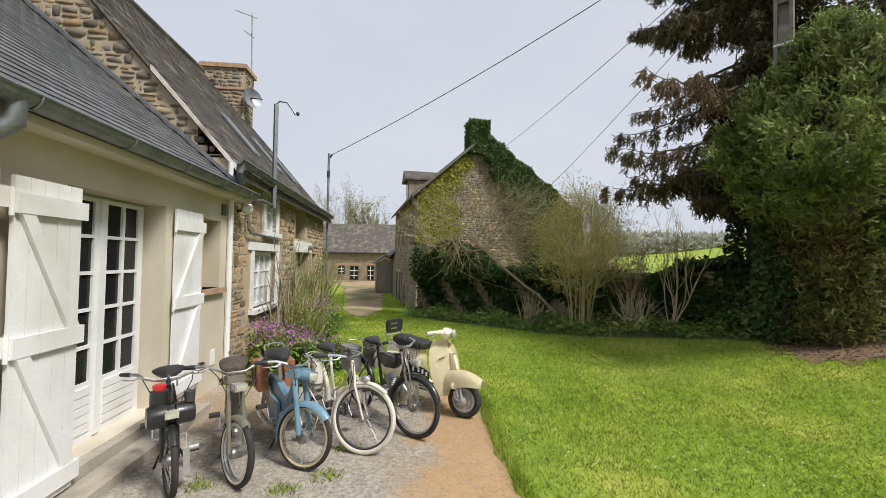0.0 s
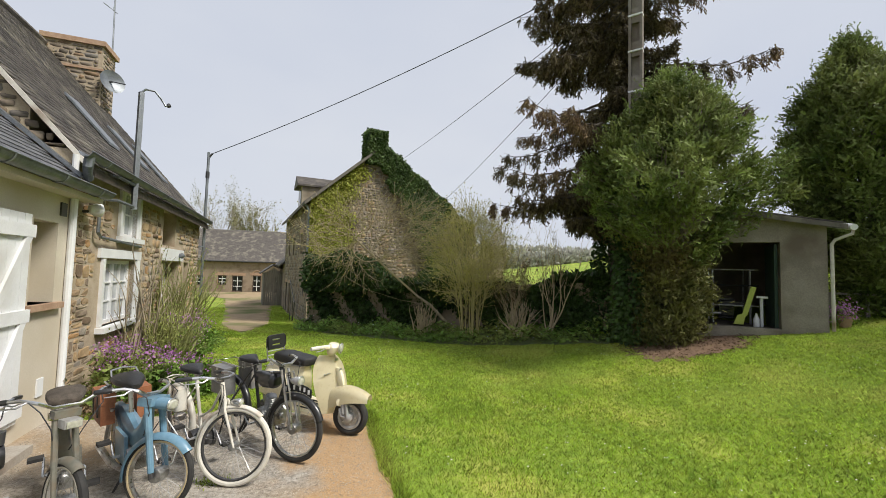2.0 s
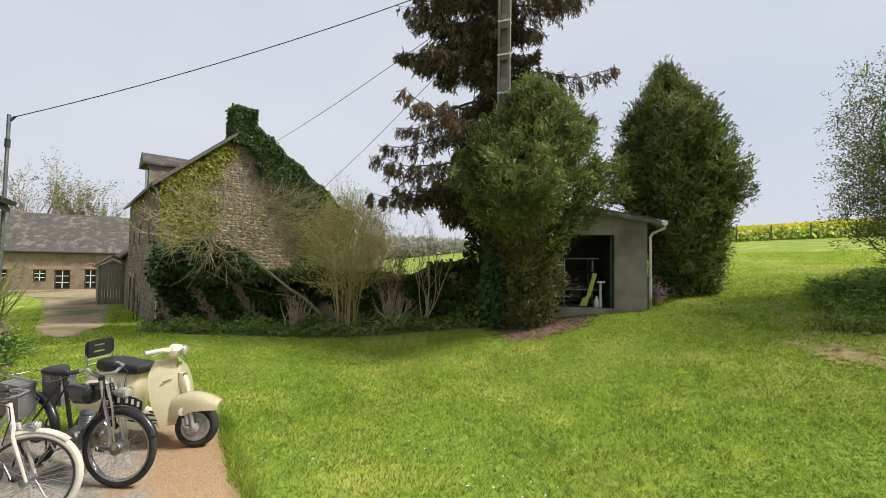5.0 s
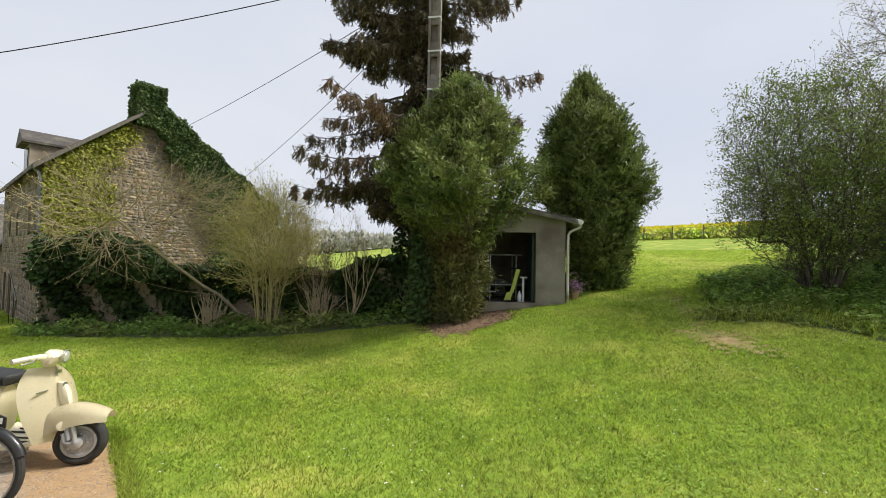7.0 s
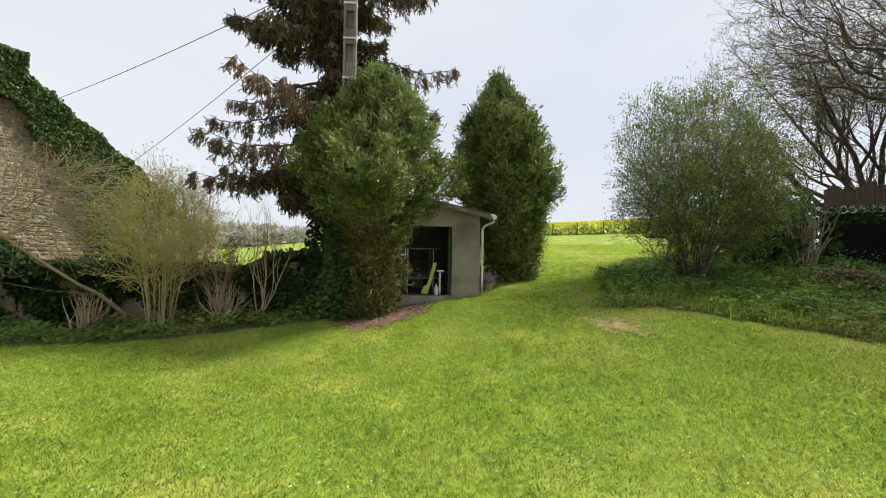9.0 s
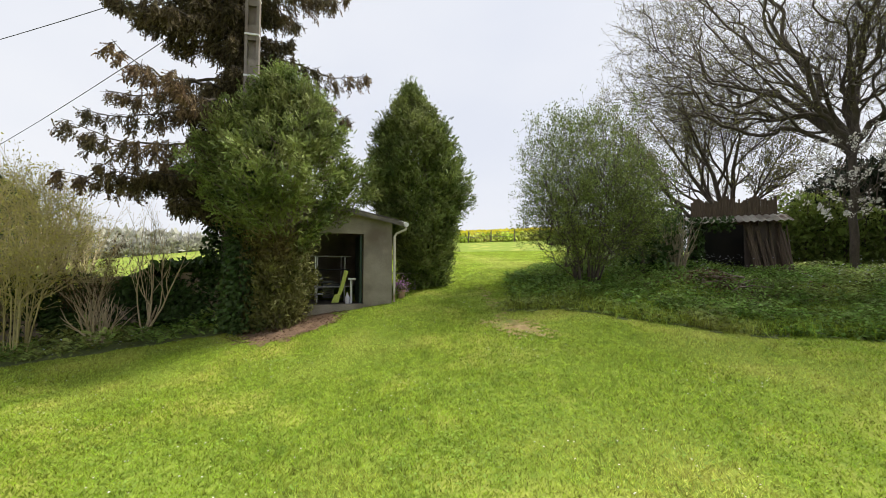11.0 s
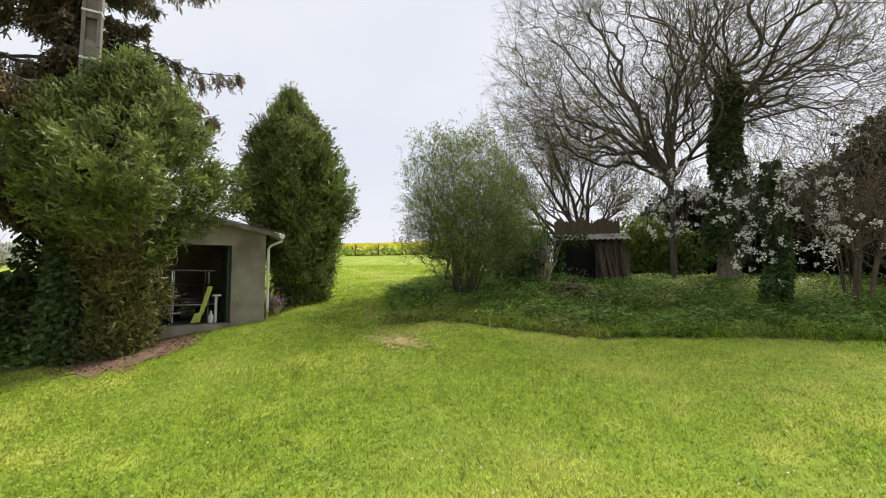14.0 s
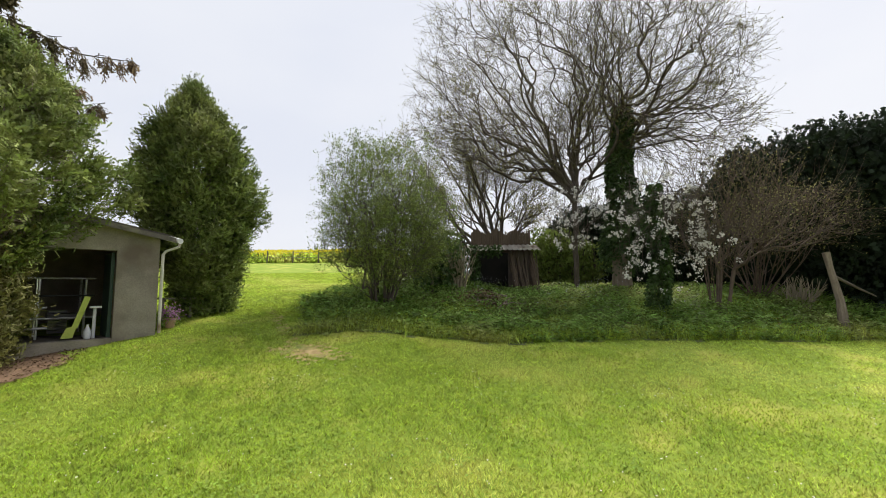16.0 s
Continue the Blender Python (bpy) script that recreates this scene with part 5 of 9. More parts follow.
# ---- shed with its open front; local x along the front, y to the back ----
SHED = Matrix(((0.7507, 0.6607, 0, 8.7), (-0.6607, 0.7507, 0, 6.25), (0, 0, 1, 0), (0, 0, 0, 1)))
shed = thing("shed", Matrix.Identity(4), "open-fronted cement-rendered garden shed with a sloping roof", "shed", kind="structure")


def spart(name, bm, mat, parent, label="", bevel=0.0):
    bm.transform(SHED)
    return part(name, bm, mat, parent, label, bevel)


sz = lambda x: 2.92 - 0.2 * (x - 0.62)      # top of the front wall
spart("wall", prism([(-0.1, 0.5), (0.62, 0.5), (0.62, sz(0.62) + 0.045), (-2.6, sz(-2.6) + 0.045), (-2.6, 0.5), (-1.75, 0.5), (-1.75, 2.65), (-0.1, 2.65)], 1, 0, 0.18), M["cement"], shed)
spart("wall_side", prism([(0.185, 0.5), (3.6, 0.5), (3.6, 3.45), (0.185, 2.92)], 0, 0.42, 0.62), M["cement"], shed)
spart("wall_side", prism([(0.185, 0.4), (3.6, 0.4), (3.6, 4.1), (0.185, 3.56)], 0, -2.6, -2.4), M["cement"], shed)
spart("wall_back", prism([(-2.38, 0.4), (0.4, 0.4), (0.4, 3.5), (-2.38, 4.05)], 1, 3.42, 3.6), M["cement"], shed)
spart("floor", box(-2.38, 0.4, 0.19, 3.4, 0.6, 0.9), M["dark_wood"], shed)
spart("threshold", box(-1.74, -0.11, -0.06, 0.185, 0.6, 0.915), M["cement"], shed, bevel=0.01)
bm = bmesh.new()
rows_ = [[bm.verts.new((x, y, sz(x) + 0.03 + 0.16 * y)) for x in (-2.9, 0.86)] for y in (-0.22, 3.8)]
rows_ += [[bm.verts.new((v.co.x, v.co.y, v.co.z + 0.1)) for v in r] for r in rows_]
a, b, c, d = rows_
for f in ((a[0], a[1], b[1], b[0]), (c[0], d[0], d[1], c[1]), (a[0], c[0], c[1], a[1]), (b[0], b[1], d[1], d[0]), (a[0], b[0], d[0], c[0]), (a[1], c[1], d[1], b[1])):
    bm.faces.new(f)
roof3 = spart("roof", bm, M["slate_old"], shed)
for j in range(22):
    y = -0.2 + j * 0.18
    bm = bmesh.new()
    v = [bm.verts.new((x, yy, sz(x) + 0.03 + 0.16 * yy + up)) for x, yy, up in ((-2.9, y, 0.128), (0.84, y, 0.128), (0.84, y + 0.2, 0.106), (-2.9, y + 0.2, 0.106), (-2.9, y, 0.11), (0.84, y, 0.11))]
    bm.faces.new(v[:4])
    bm.faces.new((v[0], v[4], v[5], v[1]))
    spart("slate_course", bm, M["slate_old"], roof3)
part("gutter", tube([SHED @ Vector(p) for p in ((0.93, -0.25, 2.9), (0.93, 3.8, 3.5))], 0.06, 8), M["white"], shed)
part("downpipe", tube([SHED @ Vector(p) for p in ((0.93, -0.22, 2.9), (0.92, -0.2, 2.78), (0.72, -0.06, 2.68), (0.67, -0.05, 2.6), (0.67, -0.05, 0.95))], 0.03, 8), M["tin"], shed)
spart("shed_door", box(-0.16, -0.105, 0.19, 1.0, 0.92, 2.62), M["green_door"], shed, "dark green door folded inside", bevel=0.006)
# what stands in the shed
gym = thing("exercise_machine", Matrix.Identity(4), "black and chrome multi-gym inside the shed", "exercise machine")
for x, y in ((-1.15, 0.9), (-0.45, 0.9), (-1.15, 1.7), (-0.45, 1.7)):
    part("post", tube([SHED @ Vector((x, y, 0.9)), SHED @ Vector((x, y, 2.1))], 0.022, 6), M["chrome"] if y > 1 else M["silver"], gym)
for z in (2.1, 1.75, 1.3):
    part("crossbar", tube([SHED @ Vector((-1.45, 0.88, z)), SHED @ Vector((-0.3, 0.88, z))], 0.018, 6), M["silver"] if z != 1.75 else M["black"], gym)
for z, x0, x1 in ((1.52, -1.3, -1.02), (1.12, -1.32, -1.0)):
    part("foot_rest", tube([SHED @ Vector((x0, 0.8, z)), SHED @ Vector((x1, 0.8, z))], 0.026, 8), M["silver"], gym, "pale padded bar")
spart("seat", box(-1.0, -0.55, 1.0, 1.5, 1.3, 1.38), M["leather"], gym, bevel=0.02)
for i in range(7):
    spart("weight", box(-0.95, -0.65, 1.6, 1.75, 0.95 + i * 0.07, 1.01 + i * 0.07), M["black"], gym)
plank = thing("ramp_board", Matrix.Identity(4), "lime-green painted board leaning in the shed", "board")
spart("board", prism([(-0.82, 0.92), (-0.64, 0.92), (-0.6, 1.1), (-0.57, 1.12), (-0.4, 1.72), (-0.5, 1.74), (-0.66, 1.14), (-0.74, 1.12)], 1, 0.5, 0.54), M["lime"], plank, bevel=0.006)
stand = thing("bench_stand", Matrix.Identity(4), "white tubular stand at the shed entrance", "stand")
part("upright", tube([SHED @ Vector((-0.34, 0.4, 0.9)), SHED @ Vector((-0.34, 0.4, 1.5))], 0.03, 8), M["white"], stand)
spart("top", box(-0.42, -0.24, 0.34, 0.46, 1.5, 1.54), M["white"], stand, bevel=0.01)
jug = thing("plastic_bottle", Matrix.Identity(4), "small white plastic bottle on the shed floor", "bottle")
part("bottle", lathe(SHED @ Vector((-0.44, 0.35, 0.9)), (0, 0, 1), [(0, 0.05), (0.02, 0.06), (0.16, 0.06), (0.22, 0.03), (0.26, 0.02), (0.28, 0.02)], 12), M["white"], jug)
disc = thing("round_target", Matrix.Identity(4), "lime-green disc hanging on the shed wall", "disc")
part("disc", lathe(SHED @ Vector((-1.38, 1.2, 2.25)), (0.66, 0.75, 0), [(-0.01, 0.09), (0.01, 0.09)], 20), M["lime"], disc)
hose = thing("hanging_cable", Matrix.Identity(4), "pale cable hanging in the shed", "cable")
part("cable", tube([SHED @ Vector(p) for p in ((-1.55, 0.5, 2.3), (-1.53, 0.5, 2.0), (-1.57, 0.5, 1.85), (-1.45, 0.5, 1.75))], 0.008, 5), M["white"], hose)
bench = thing("garden_bench", Matrix.Identity(4), "weathered wooden bench beside the shed", "bench")
spart("seat", box(0.95, 1.75, 1.3, 1.65, 1.62, 1.66), M["grey_wood"], bench, bevel=0.006)
for x in (1.05, 1.65):
    spart("leg", box(x - 0.03, x + 0.03, 1.42, 1.52, 1.0, 1.62), M["grey_wood"], bench)
pot = thing("flower_pot", Matrix.Identity(4), "purple flowers in a pot beside the shed", "flower pot")
pc = SHED @ Vector((1.0, 0.5, 0))
pz = float(land(pc.x, pc.y))
part("pot", lathe((pc.x, pc.y, pz), (0, 0, 1), [(0, 0.08), (0.2, 0.12), (0.22, 0.13), (0.22, 0.1)], 14), M["brick_sill"], pot)
q = rng.normal(0, 0.1, (220, 3)) * [1, 1, 0.9] + [pc.x, pc.y, pz + 0.33]
leaf_mesh("petals", q, rng.normal(0, 1, (220, 3)), rng.normal(0, 1, (220, 3)), 0.05, 0.04, M["purple"], pot, "stuff")
q = rng.normal(0, 0.1, (220, 3)) + [pc.x, pc.y, pz + 0.24]
leaf_mesh("leaves", q, rng.normal(0, 1, (220, 3)), rng.normal(0, 1, (220, 3)), 0.06, 0.03, M["weed"], pot, "stuff")

# ---- concrete pole and cables ----
px, py = 6.55, 7.9
pz = float(land(px, py))
pole = thing("power_pole", Matrix.Identity(4), "precast concrete power pole with hollow webs", "power pole")
PD = Vector((0.66, -0.75, 0))
PF = Vector((0.75, 0.66, 0))
def pole_box(a0, a1, b0, b1, z0, z1):
    bm = box(a0, a1, b0, b1, z0, z1)
    for v in bm.verts:
        v.co = Vector((px, py, pz)) + PD * v.co.x + PF * v.co.y + Vector((0, 0, v.co.z))
    return bm
for s in (-1, 1):
    part("flange", pole_box(s * 0.12 - 0.03, s * 0.12 + 0.03, -0.09, 0.09, -0.3, 9.5), M["pole"], pole, bevel=0.01)
for i in range(12):
    part("web", pole_box(-0.09, 0.09, -0.06, 0.06, 0.1 + i * 0.8, 0.45 + i * 0.8), M["pole"], pole)
part("web_back", pole_box(-0.088, 0.088, 0.02, 0.05, 0.0, 9.4), M["pole"], pole)
for z in (5.25, 6.1, 7.05, 7.9):
    part("band", pole_box(-0.155, 0.155, -0.1, 0.1, z - pz, z - pz + 0.04), M["white"], pole, "white strap")
top = Vector((px, py, 9.4))
n = 5200
a, h = rng.uniform(0, math.tau, n), rng.uniform(0, 1, n) ** 1.2 * 3.9
rr = 0.14 + rng.uniform(0, 0.42, n) * (1.15 - h / 4.2)
leaf_mesh("ivy", np.stack([px + rr * np.cos(a), py + rr * np.sin(a), pz + h], 1), np.stack([np.cos(a), np.sin(a), -0.7 + 0 * a], 1) + rng.normal(0, 0.4, (n, 3)), rng.normal(0, 1, (n, 3)), 0.1, 0.085, M["ivy"], pole, "", "dark ivy round the foot of the pole")


def cable(name, a, b, sag, label, r=0.011):
    pts = [Vector(a).lerp(Vector(b), i / 16) - Vector((0, 0, sag * 4 * (i / 16) * (1 - i / 16))) for i in range(17)]
    t = thing(name, Matrix.Identity(4), label, "cable")
    part("wire", tube(pts, r, 5), M["cable"], t)


mt = HOUSE @ Vector((LEN + 0.1, 0.18, 5.32))
cable("overhead_cable", mt, top, 0.25, "twisted overhead cable from the cottage mast to the pole", 0.011)
cable("overhead_cable", top + Vector((0, 0, -0.5)), (3.7, 25.7, 8.95), 0.15, "overhead cable to the far side of the farmhouse")
cable("overhead_cable", top + Vector((0, 0, -1.0)), (6.4, 25.2, 6.4), 0.15, "overhead cable leaving the pole downwards")


# ---- trees ----
def tree(name, x, y, label, category="tree", group=""):
    t = thing(name, pose(x, y, float(land(x, y))), label, category, group)
    t.matrix_world = Matrix.Identity(4)
    return t, np.array([x, y, float(land(x, y))])


def fronds(name, P, D, U, size, width, mat, parent=None, kind="", label="", droop=0.12):
    """Small feathered sprays: an axis along D with toothed sides, the flat side towards U."""
    P, D, U = (np.asarray(a, float) for a in (P, D, U))
    D = D / np.maximum(np.linalg.norm(D, axis=1, keepdims=True), 1e-9)
    S = np.cross(D, U)
    S /= np.maximum(np.linalg.norm(S, axis=1, keepdims=True), 1e-9)
    N = np.cross(S, D)
    n = len(P)
    L = (np.broadcast_to(size, n) * rng.uniform(0.7, 1.3, n))[:, None]
    W = L * width * rng.uniform(0.75, 1.25, n)[:, None]
    at = lambda a, s: P + D * L * a + S * W * s - N * L * (droop * a * a)
    axis = [at(a, 0) for a in (0.0, 0.24, 0.48, 0.72, 1.0)]
    left = [at(a, s) for a, s in ((0.34, 0.8), (0.6, 1.0), (0.82, 0.75))]
    right = [at(a, -s) for a, s in ((0.3, 0.85), (0.58, 1.0), (0.85, 0.7))]
    V = np.stack(axis + left + right, 1).reshape(-1, 3)
    b = np.arange(n)[:, None] * 11
    F = np.concatenate([b + f for f in ([0, 1, 5], [1, 2, 6], [2, 3, 7], [1, 0, 8], [2, 1, 9], [3, 2, 10], [3, 4, 7], [4, 3, 10])])
    return mesh_np(name, V, F, mat, parent, kind, label)


def spruce():
    t, o = tree("spruce_tree", 7.05, 9.15, "tall dark spruce with drooping half-bare branches")
    R = np.random.default_rng(3)
    segs = [(o + [0, 0, -0.2], o + [0.05, 0, 4], 0.3, 0.25), (o + [0.05, 0, 4], o + [0, 0.1, 9], 0.25, 0.17), (o + [0, 0.1, 9], o + [0, 0, 17], 0.17, 0.02)]
    P, D, U = [], [], []
    z = 2.9
    while z < 16.5:
        reach = np.interp(z, (2.9, 3.6, 5.0, 8.0, 12.0, 17.0), (2.5, 3.0, 3.25, 2.75, 1.9, 0.2))
        for k in range(8):
            a = R.uniform(0, math.tau)
            L = reach * (R.uniform(0.55, 1.08) if k < R.integers(4, 6) else R.uniform(0.2, 0.48))
            out = np.array([math.cos(a), math.sin(a), 0])
            if out[0] * -0.37 + out[1] * -0.93 > 0.72:      # cut back where the power pole stands
                L = min(L, R.uniform(0.4, 0.75))
            side = np.array([-out[1], out[0], 0])
            sway = R.normal(0, 0.12)
            n = 12
            pts = []
            for i in range(n + 1):
                f = i / n
                pts.append(o + out * (L * f) + side * (sway * L * f * f) + [0, 0, z + L * (0.16 * f - 0.75 * f * f + 0.5 * f ** 3.5)] + R.normal(0, 0.02, 3))
            for i in range(n):
                segs.append((pts[i], pts[i + 1], 0.04 * (1 - i / n) + 0.008, 0.04 * (1 - (i + 1) / n) + 0.006))
            for i in range(1, n + 1):
                f = i / n
                for s in (-1, -0.5, 0, 0.5, 1):
                    if R.random() < 0.25 + 0.3 * (f < 0.35):
                        continue
                    tl = (0.12 + 0.2 * L * f * (1.25 - f)) * R.uniform(0.5, 1.15) if s else 0.08
                    q0 = pts[i] + R.normal(0, 0.03, 3)
                    q1 = q0 + (side * s + out * R.uniform(0.35, 0.8)) * tl + [0, 0, -0.15 * tl]
                    segs.append((q0, q1, 0.008, 0.005))
                    for j in range(R.integers(2, 4)):
                        h0 = q0 + (q1 - q0) * R.uniform(0.25, 1.0)
                        hang = R.uniform(0.1, 0.42) * (0.55 + 0.75 * math.sin(math.pi * min(f, 0.95)))
                        h1 = h0 + np.array([R.normal(0, 0.05), R.normal(0, 0.05), -hang]) + out * 0.05
                        segs.append((h0, h1, 0.005, 0.003))
                        m = int(6 + hang * 34)
                        u = R.uniform(0, 1.0, m)
                        P.append(h0 + (h1 - h0) * u[:, None] + R.normal(0, 0.012, (m, 3)))
                        D.append(R.normal(0, 0.55, (m, 3)) + [0, 0, -1.0] + out * 0.25)
                        U.append(R.normal(0, 1, (m, 3)))
        for k in range(3):   # bare dead twigs near the trunk
            a = R.uniform(0, math.tau)
            p = o + [0, 0, z + R.uniform(0, 0.4)]
            q = p + np.array([math.cos(a), math.sin(a), R.uniform(-0.5, 0.1)]) * R.uniform(0.6, 1.4)
            segs.append((p, q, 0.012, 0.004))
        z += R.uniform(0.42, 0.68)
    rods(segs, M["bark"], "trunk", t)
    P, D, U = (np.concatenate(v) for v in (P, D, U))
    clear = np.hypot(P[:, 0] - 6.55, P[:, 1] - 7.9) > 0.6
    fronds("crown", P[clear], D[clear], U[clear], 0.13, 0.17, M["needle"], t)
    # ivy and dead twigs round the lower trunk
    n = 3600
    a, h = R.uniform(0, math.tau, n), R.uniform(0, 3.4, n)
    rr = 0.36 + R.uniform(0, 0.45, n) * (1 - h / 5)
    leaf_mesh("ivy", np.stack([o[0] + rr * np.cos(a), o[1] + rr * np.sin(a), o[2] + h], 1), np.stack([np.cos(a), np.sin(a), -0.6 + 0 * a], 1) + R.normal(0, 0.4, (n, 3)), R.normal(0, 1, (n, 3)), 0.1, 0.08, M["ivy"], t)


def thuja(x, y, height, profile, seed, label, tilt=(0, 0), boughs=330, column=0.0, sparse=0.0, skew=(0, 0)):
    """An old conifer: stems that fan out, boughs that reach an uneven outline, feathered sprays on their outer ends.
    profile: (height share, radius); column: share of the height that keeps its brown lower growth; skew: sideways shift of the wide part."""
    t, o = tree("thuja_tree", x, y, label)
    R = np.random.default_rng(seed)
    hs, rs = zip(*profile)
    top_r = max(rs)
    mid = lambda f: o + np.array([tilt[0] * f + skew[0] * np.interp(f, hs, rs) / top_r, tilt[1] * f + skew[1] * np.interp(f, hs, rs) / top_r, f * height])
    segs, stems = [], []
    for k in range(15):
        a = k * 2.4 + R.uniform(-0.4, 0.4)
        f1 = R.uniform(0.62, 0.97)
        r1 = np.interp(f1, hs, rs) * R.uniform(0.15, 0.7)
        p, q = o + [0.2 * math.cos(a), 0.2 * math.sin(a), -0.05], mid(f1) + [math.cos(a) * r1, math.sin(a) * r1, 0]
        c = o + np.array([math.cos(a) * 0.3, math.sin(a) * 0.3, height * 0.36])
        way = [p * (1 - u) ** 2 + c * 2 * u * (1 - u) + q * u * u + R.normal(0, 0.03, 3) for u in np.linspace(0, 1, 11)]
        stems.append(way)
        for i in range(10):
            segs.append((way[i], way[i + 1], 0.055 * (1 - i / 11) + 0.008, 0.055 * (1 - (i + 1) / 11) + 0.008))
    nodes = np.array([p for w in stems for p in w])
    up, low = [], []
    lumps = R.uniform(0, math.tau, 6)
    for k in range(boughs):
        f = min(0.02 + 0.98 * (k + R.random()) / boughs, 1.0)
        a = k * 2.39996 + R.uniform(-0.6, 0.6)
        out = np.array([math.cos(a), math.sin(a), 0])
        lump = 1 + 0.12 * math.sin(2 * a + 9 * f + lumps[0]) + 0.1 * math.sin(3 * a - 14 * f + lumps[1]) + 0.08 * math.sin(5 * a + 23 * f + lumps[2])
        rad = np.interp(f, hs, rs) * lump * (R.uniform(0.6, 0.98) if k % 9 else R.uniform(0.95, 1.08))
        end = mid(f) + out * rad
        if sparse and f > column and R.random() < sparse * (1 - abs(f - 0.5) * 3):
            continue
        low_nodes = nodes[nodes[:, 2] < end[2] - 0.12 * rad]
        if not len(low_nodes):
            low_nodes = nodes[:3]
        b = low_nodes[np.argmin(np.linalg.norm(low_nodes - (end - [0, 0, 0.45 * rad]), axis=1))]
        way = end - b
        blen = np.linalg.norm(way)
        ctrl = (b + end) / 2 + out * blen * 0.18 - [0, 0, 0.1 * blen]
        line = [b * (1 - u) ** 2 + ctrl * 2 * u * (1 - u) + end * u * u for u in np.linspace(0, 1, 5)]
        for i in range(4):
            segs.append((line[i], line[i + 1], 0.016 - 0.003 * i, 0.013 - 0.003 * i))
        size = 0.09 + 0.05 * np.interp(f, hs, rs) / top_r
        m = int(R.integers(105, 165) * (0.7 + 0.6 * np.interp(f, hs, rs) / top_r))
        u = 1 - R.uniform(0, 0.62, m) ** 1.25
        c = (b * (1 - u[:, None]) ** 2 + ctrl * (2 * u * (1 - u))[:, None] + end * (u * u)[:, None])
        tip_way = (end - ctrl) / max(np.linalg.norm(end - ctrl), 1e-6)
        c = c + R.normal(0, 1, (m, 3)) * (0.05 + 0.09 * np.sin(u * 3.0))[:, None] * [1, 1, 1.1]
        d = tip_way * 0.7 + out * 0.3 + R.normal(0, 0.75, (m, 3)) + [0, 0, 0.1]
        n_ = R.normal(0, 0.55, (m, 3)) + out * 0.8 + [0, 0, 0.5]
        (low if f < column * R.uniform(0.85, 1.15) else up).append((c, d, n_, np.full(m, size)))
    rods(segs, M["bark_stem"], "stem", t)
    for nm, lot, mat in (("crown", up, "thuja"), ("lower_growth", low, "thuja_low")):
        if lot:
            P, D, U, L = (np.concatenate(v) for v in zip(*lot))
            fronds(nm, P, D, U, L, 0.22, M[mat], t)


def colonize(starts, targets, R, step=0.35, tip=0.004, power=0.45, bend=0.35, twigs=2, twig=0.22):
    """Limbs that grow from the start lines to every target by the nearest way; thickness by what each carries."""
    size = sum(len(s) for s in starts) + len(targets) * 14
    N, par, cnt, ways = np.zeros((size, 3)), np.full(size, -1), np.zeros(size), np.zeros((size, 3))
    n = 0
    for line in starts:
        for i, p in enumerate(line):
            N[n] = p
            if i:
                par[n] = n - 1
                ways[n] = N[n] - N[n - 1]
            else:
                ways[n] = [0, 0, 1]
            n += 1
    wl_ = np.linalg.norm(ways, axis=1)
    base = np.array(starts[0][-1] if len(starts[0]) == 8 else starts[0][0])
    targets = targets[np.argsort(np.linalg.norm(targets - base, axis=1))]
    for q in targets:
        dd = np.linalg.norm(N[:n] - q, axis=1)
        turn_ = ((q - N[:n]) * ways[:n]).sum(1) / np.maximum(dd * wl_[:n], 1e-6)
        i = int((dd * (2.1 - 1.1 * turn_) + 0.4 * np.linalg.norm(N[:n] - base, axis=1)).argmin())
        d = dd[i]
        k = int(min(max(math.ceil(d / step), 1), 12))
        w = ways[i] / max(np.linalg.norm(ways[i]), 1e-6)
        ctrl = (N[i] + q) / 4 + (N[i] + w * d * 0.45) / 2 + R.normal(0, 0.04 * d, 3)
        last = i
        for j in range(1, k + 1):
            f = j / k
            p = N[i] * (1 - f) ** 2 + ctrl * 2 * f * (1 - f) + q * f * f + R.normal(0, 0.018 * min(d, 1), 3) * (j < k)
            N[n], par[n], ways[n] = p, last, p - N[last]
            wl_[n] = np.linalg.norm(ways[n])
            last = n
            n += 1
        cnt[last] += 1
    for i in range(n - 1, -1, -1):
        if par[i] >= 0:
            cnt[par[i]] += cnt[i]
    rad = tip * np.maximum(cnt, 0.6) ** power
    segs = [(N[par[i]], N[i], min(rad[par[i]], rad[i] * 1.6), rad[i]) for i in range(n) if par[i] >= 0]
    ends = [(N[i], ways[i] / max(np.linalg.norm(ways[i]), 1e-6)) for i in range(n) if 0 < cnt[i] <= 3]
    fine = []
    for p, w in ends:
        for j in range(twigs):
            e = p + (w + R.normal(0, 0.55, 3)) * twig * R.uniform(0.5, 1.3)
            segs.append((p, e, tip * 0.85, tip * 0.6))
            fine.append((e, w))
    return segs, ends + fine


def in_crown(R, n, c, half, hollow=0.25, flat=1.0):
    """Points in an uneven ellipsoid, more of them outside."""
    v = R.normal(0, 1, (n, 3))
    v /= np.linalg.norm(v, axis=1, keepdims=True)
    lump = 1 + 0.13 * np.sin(3.1 * v[:, 0] * 2 + c[0]) * np.sin(2.7 * v[:, 1] * 2 + c[1]) + 0.1 * np.sin(6 * v[:, 2] + 5 * v[:, 1])
    s = R.uniform(hollow, 1, n) ** 0.5
    return np.array(c) + v * (s * lump)[:, None] * np.array(half)


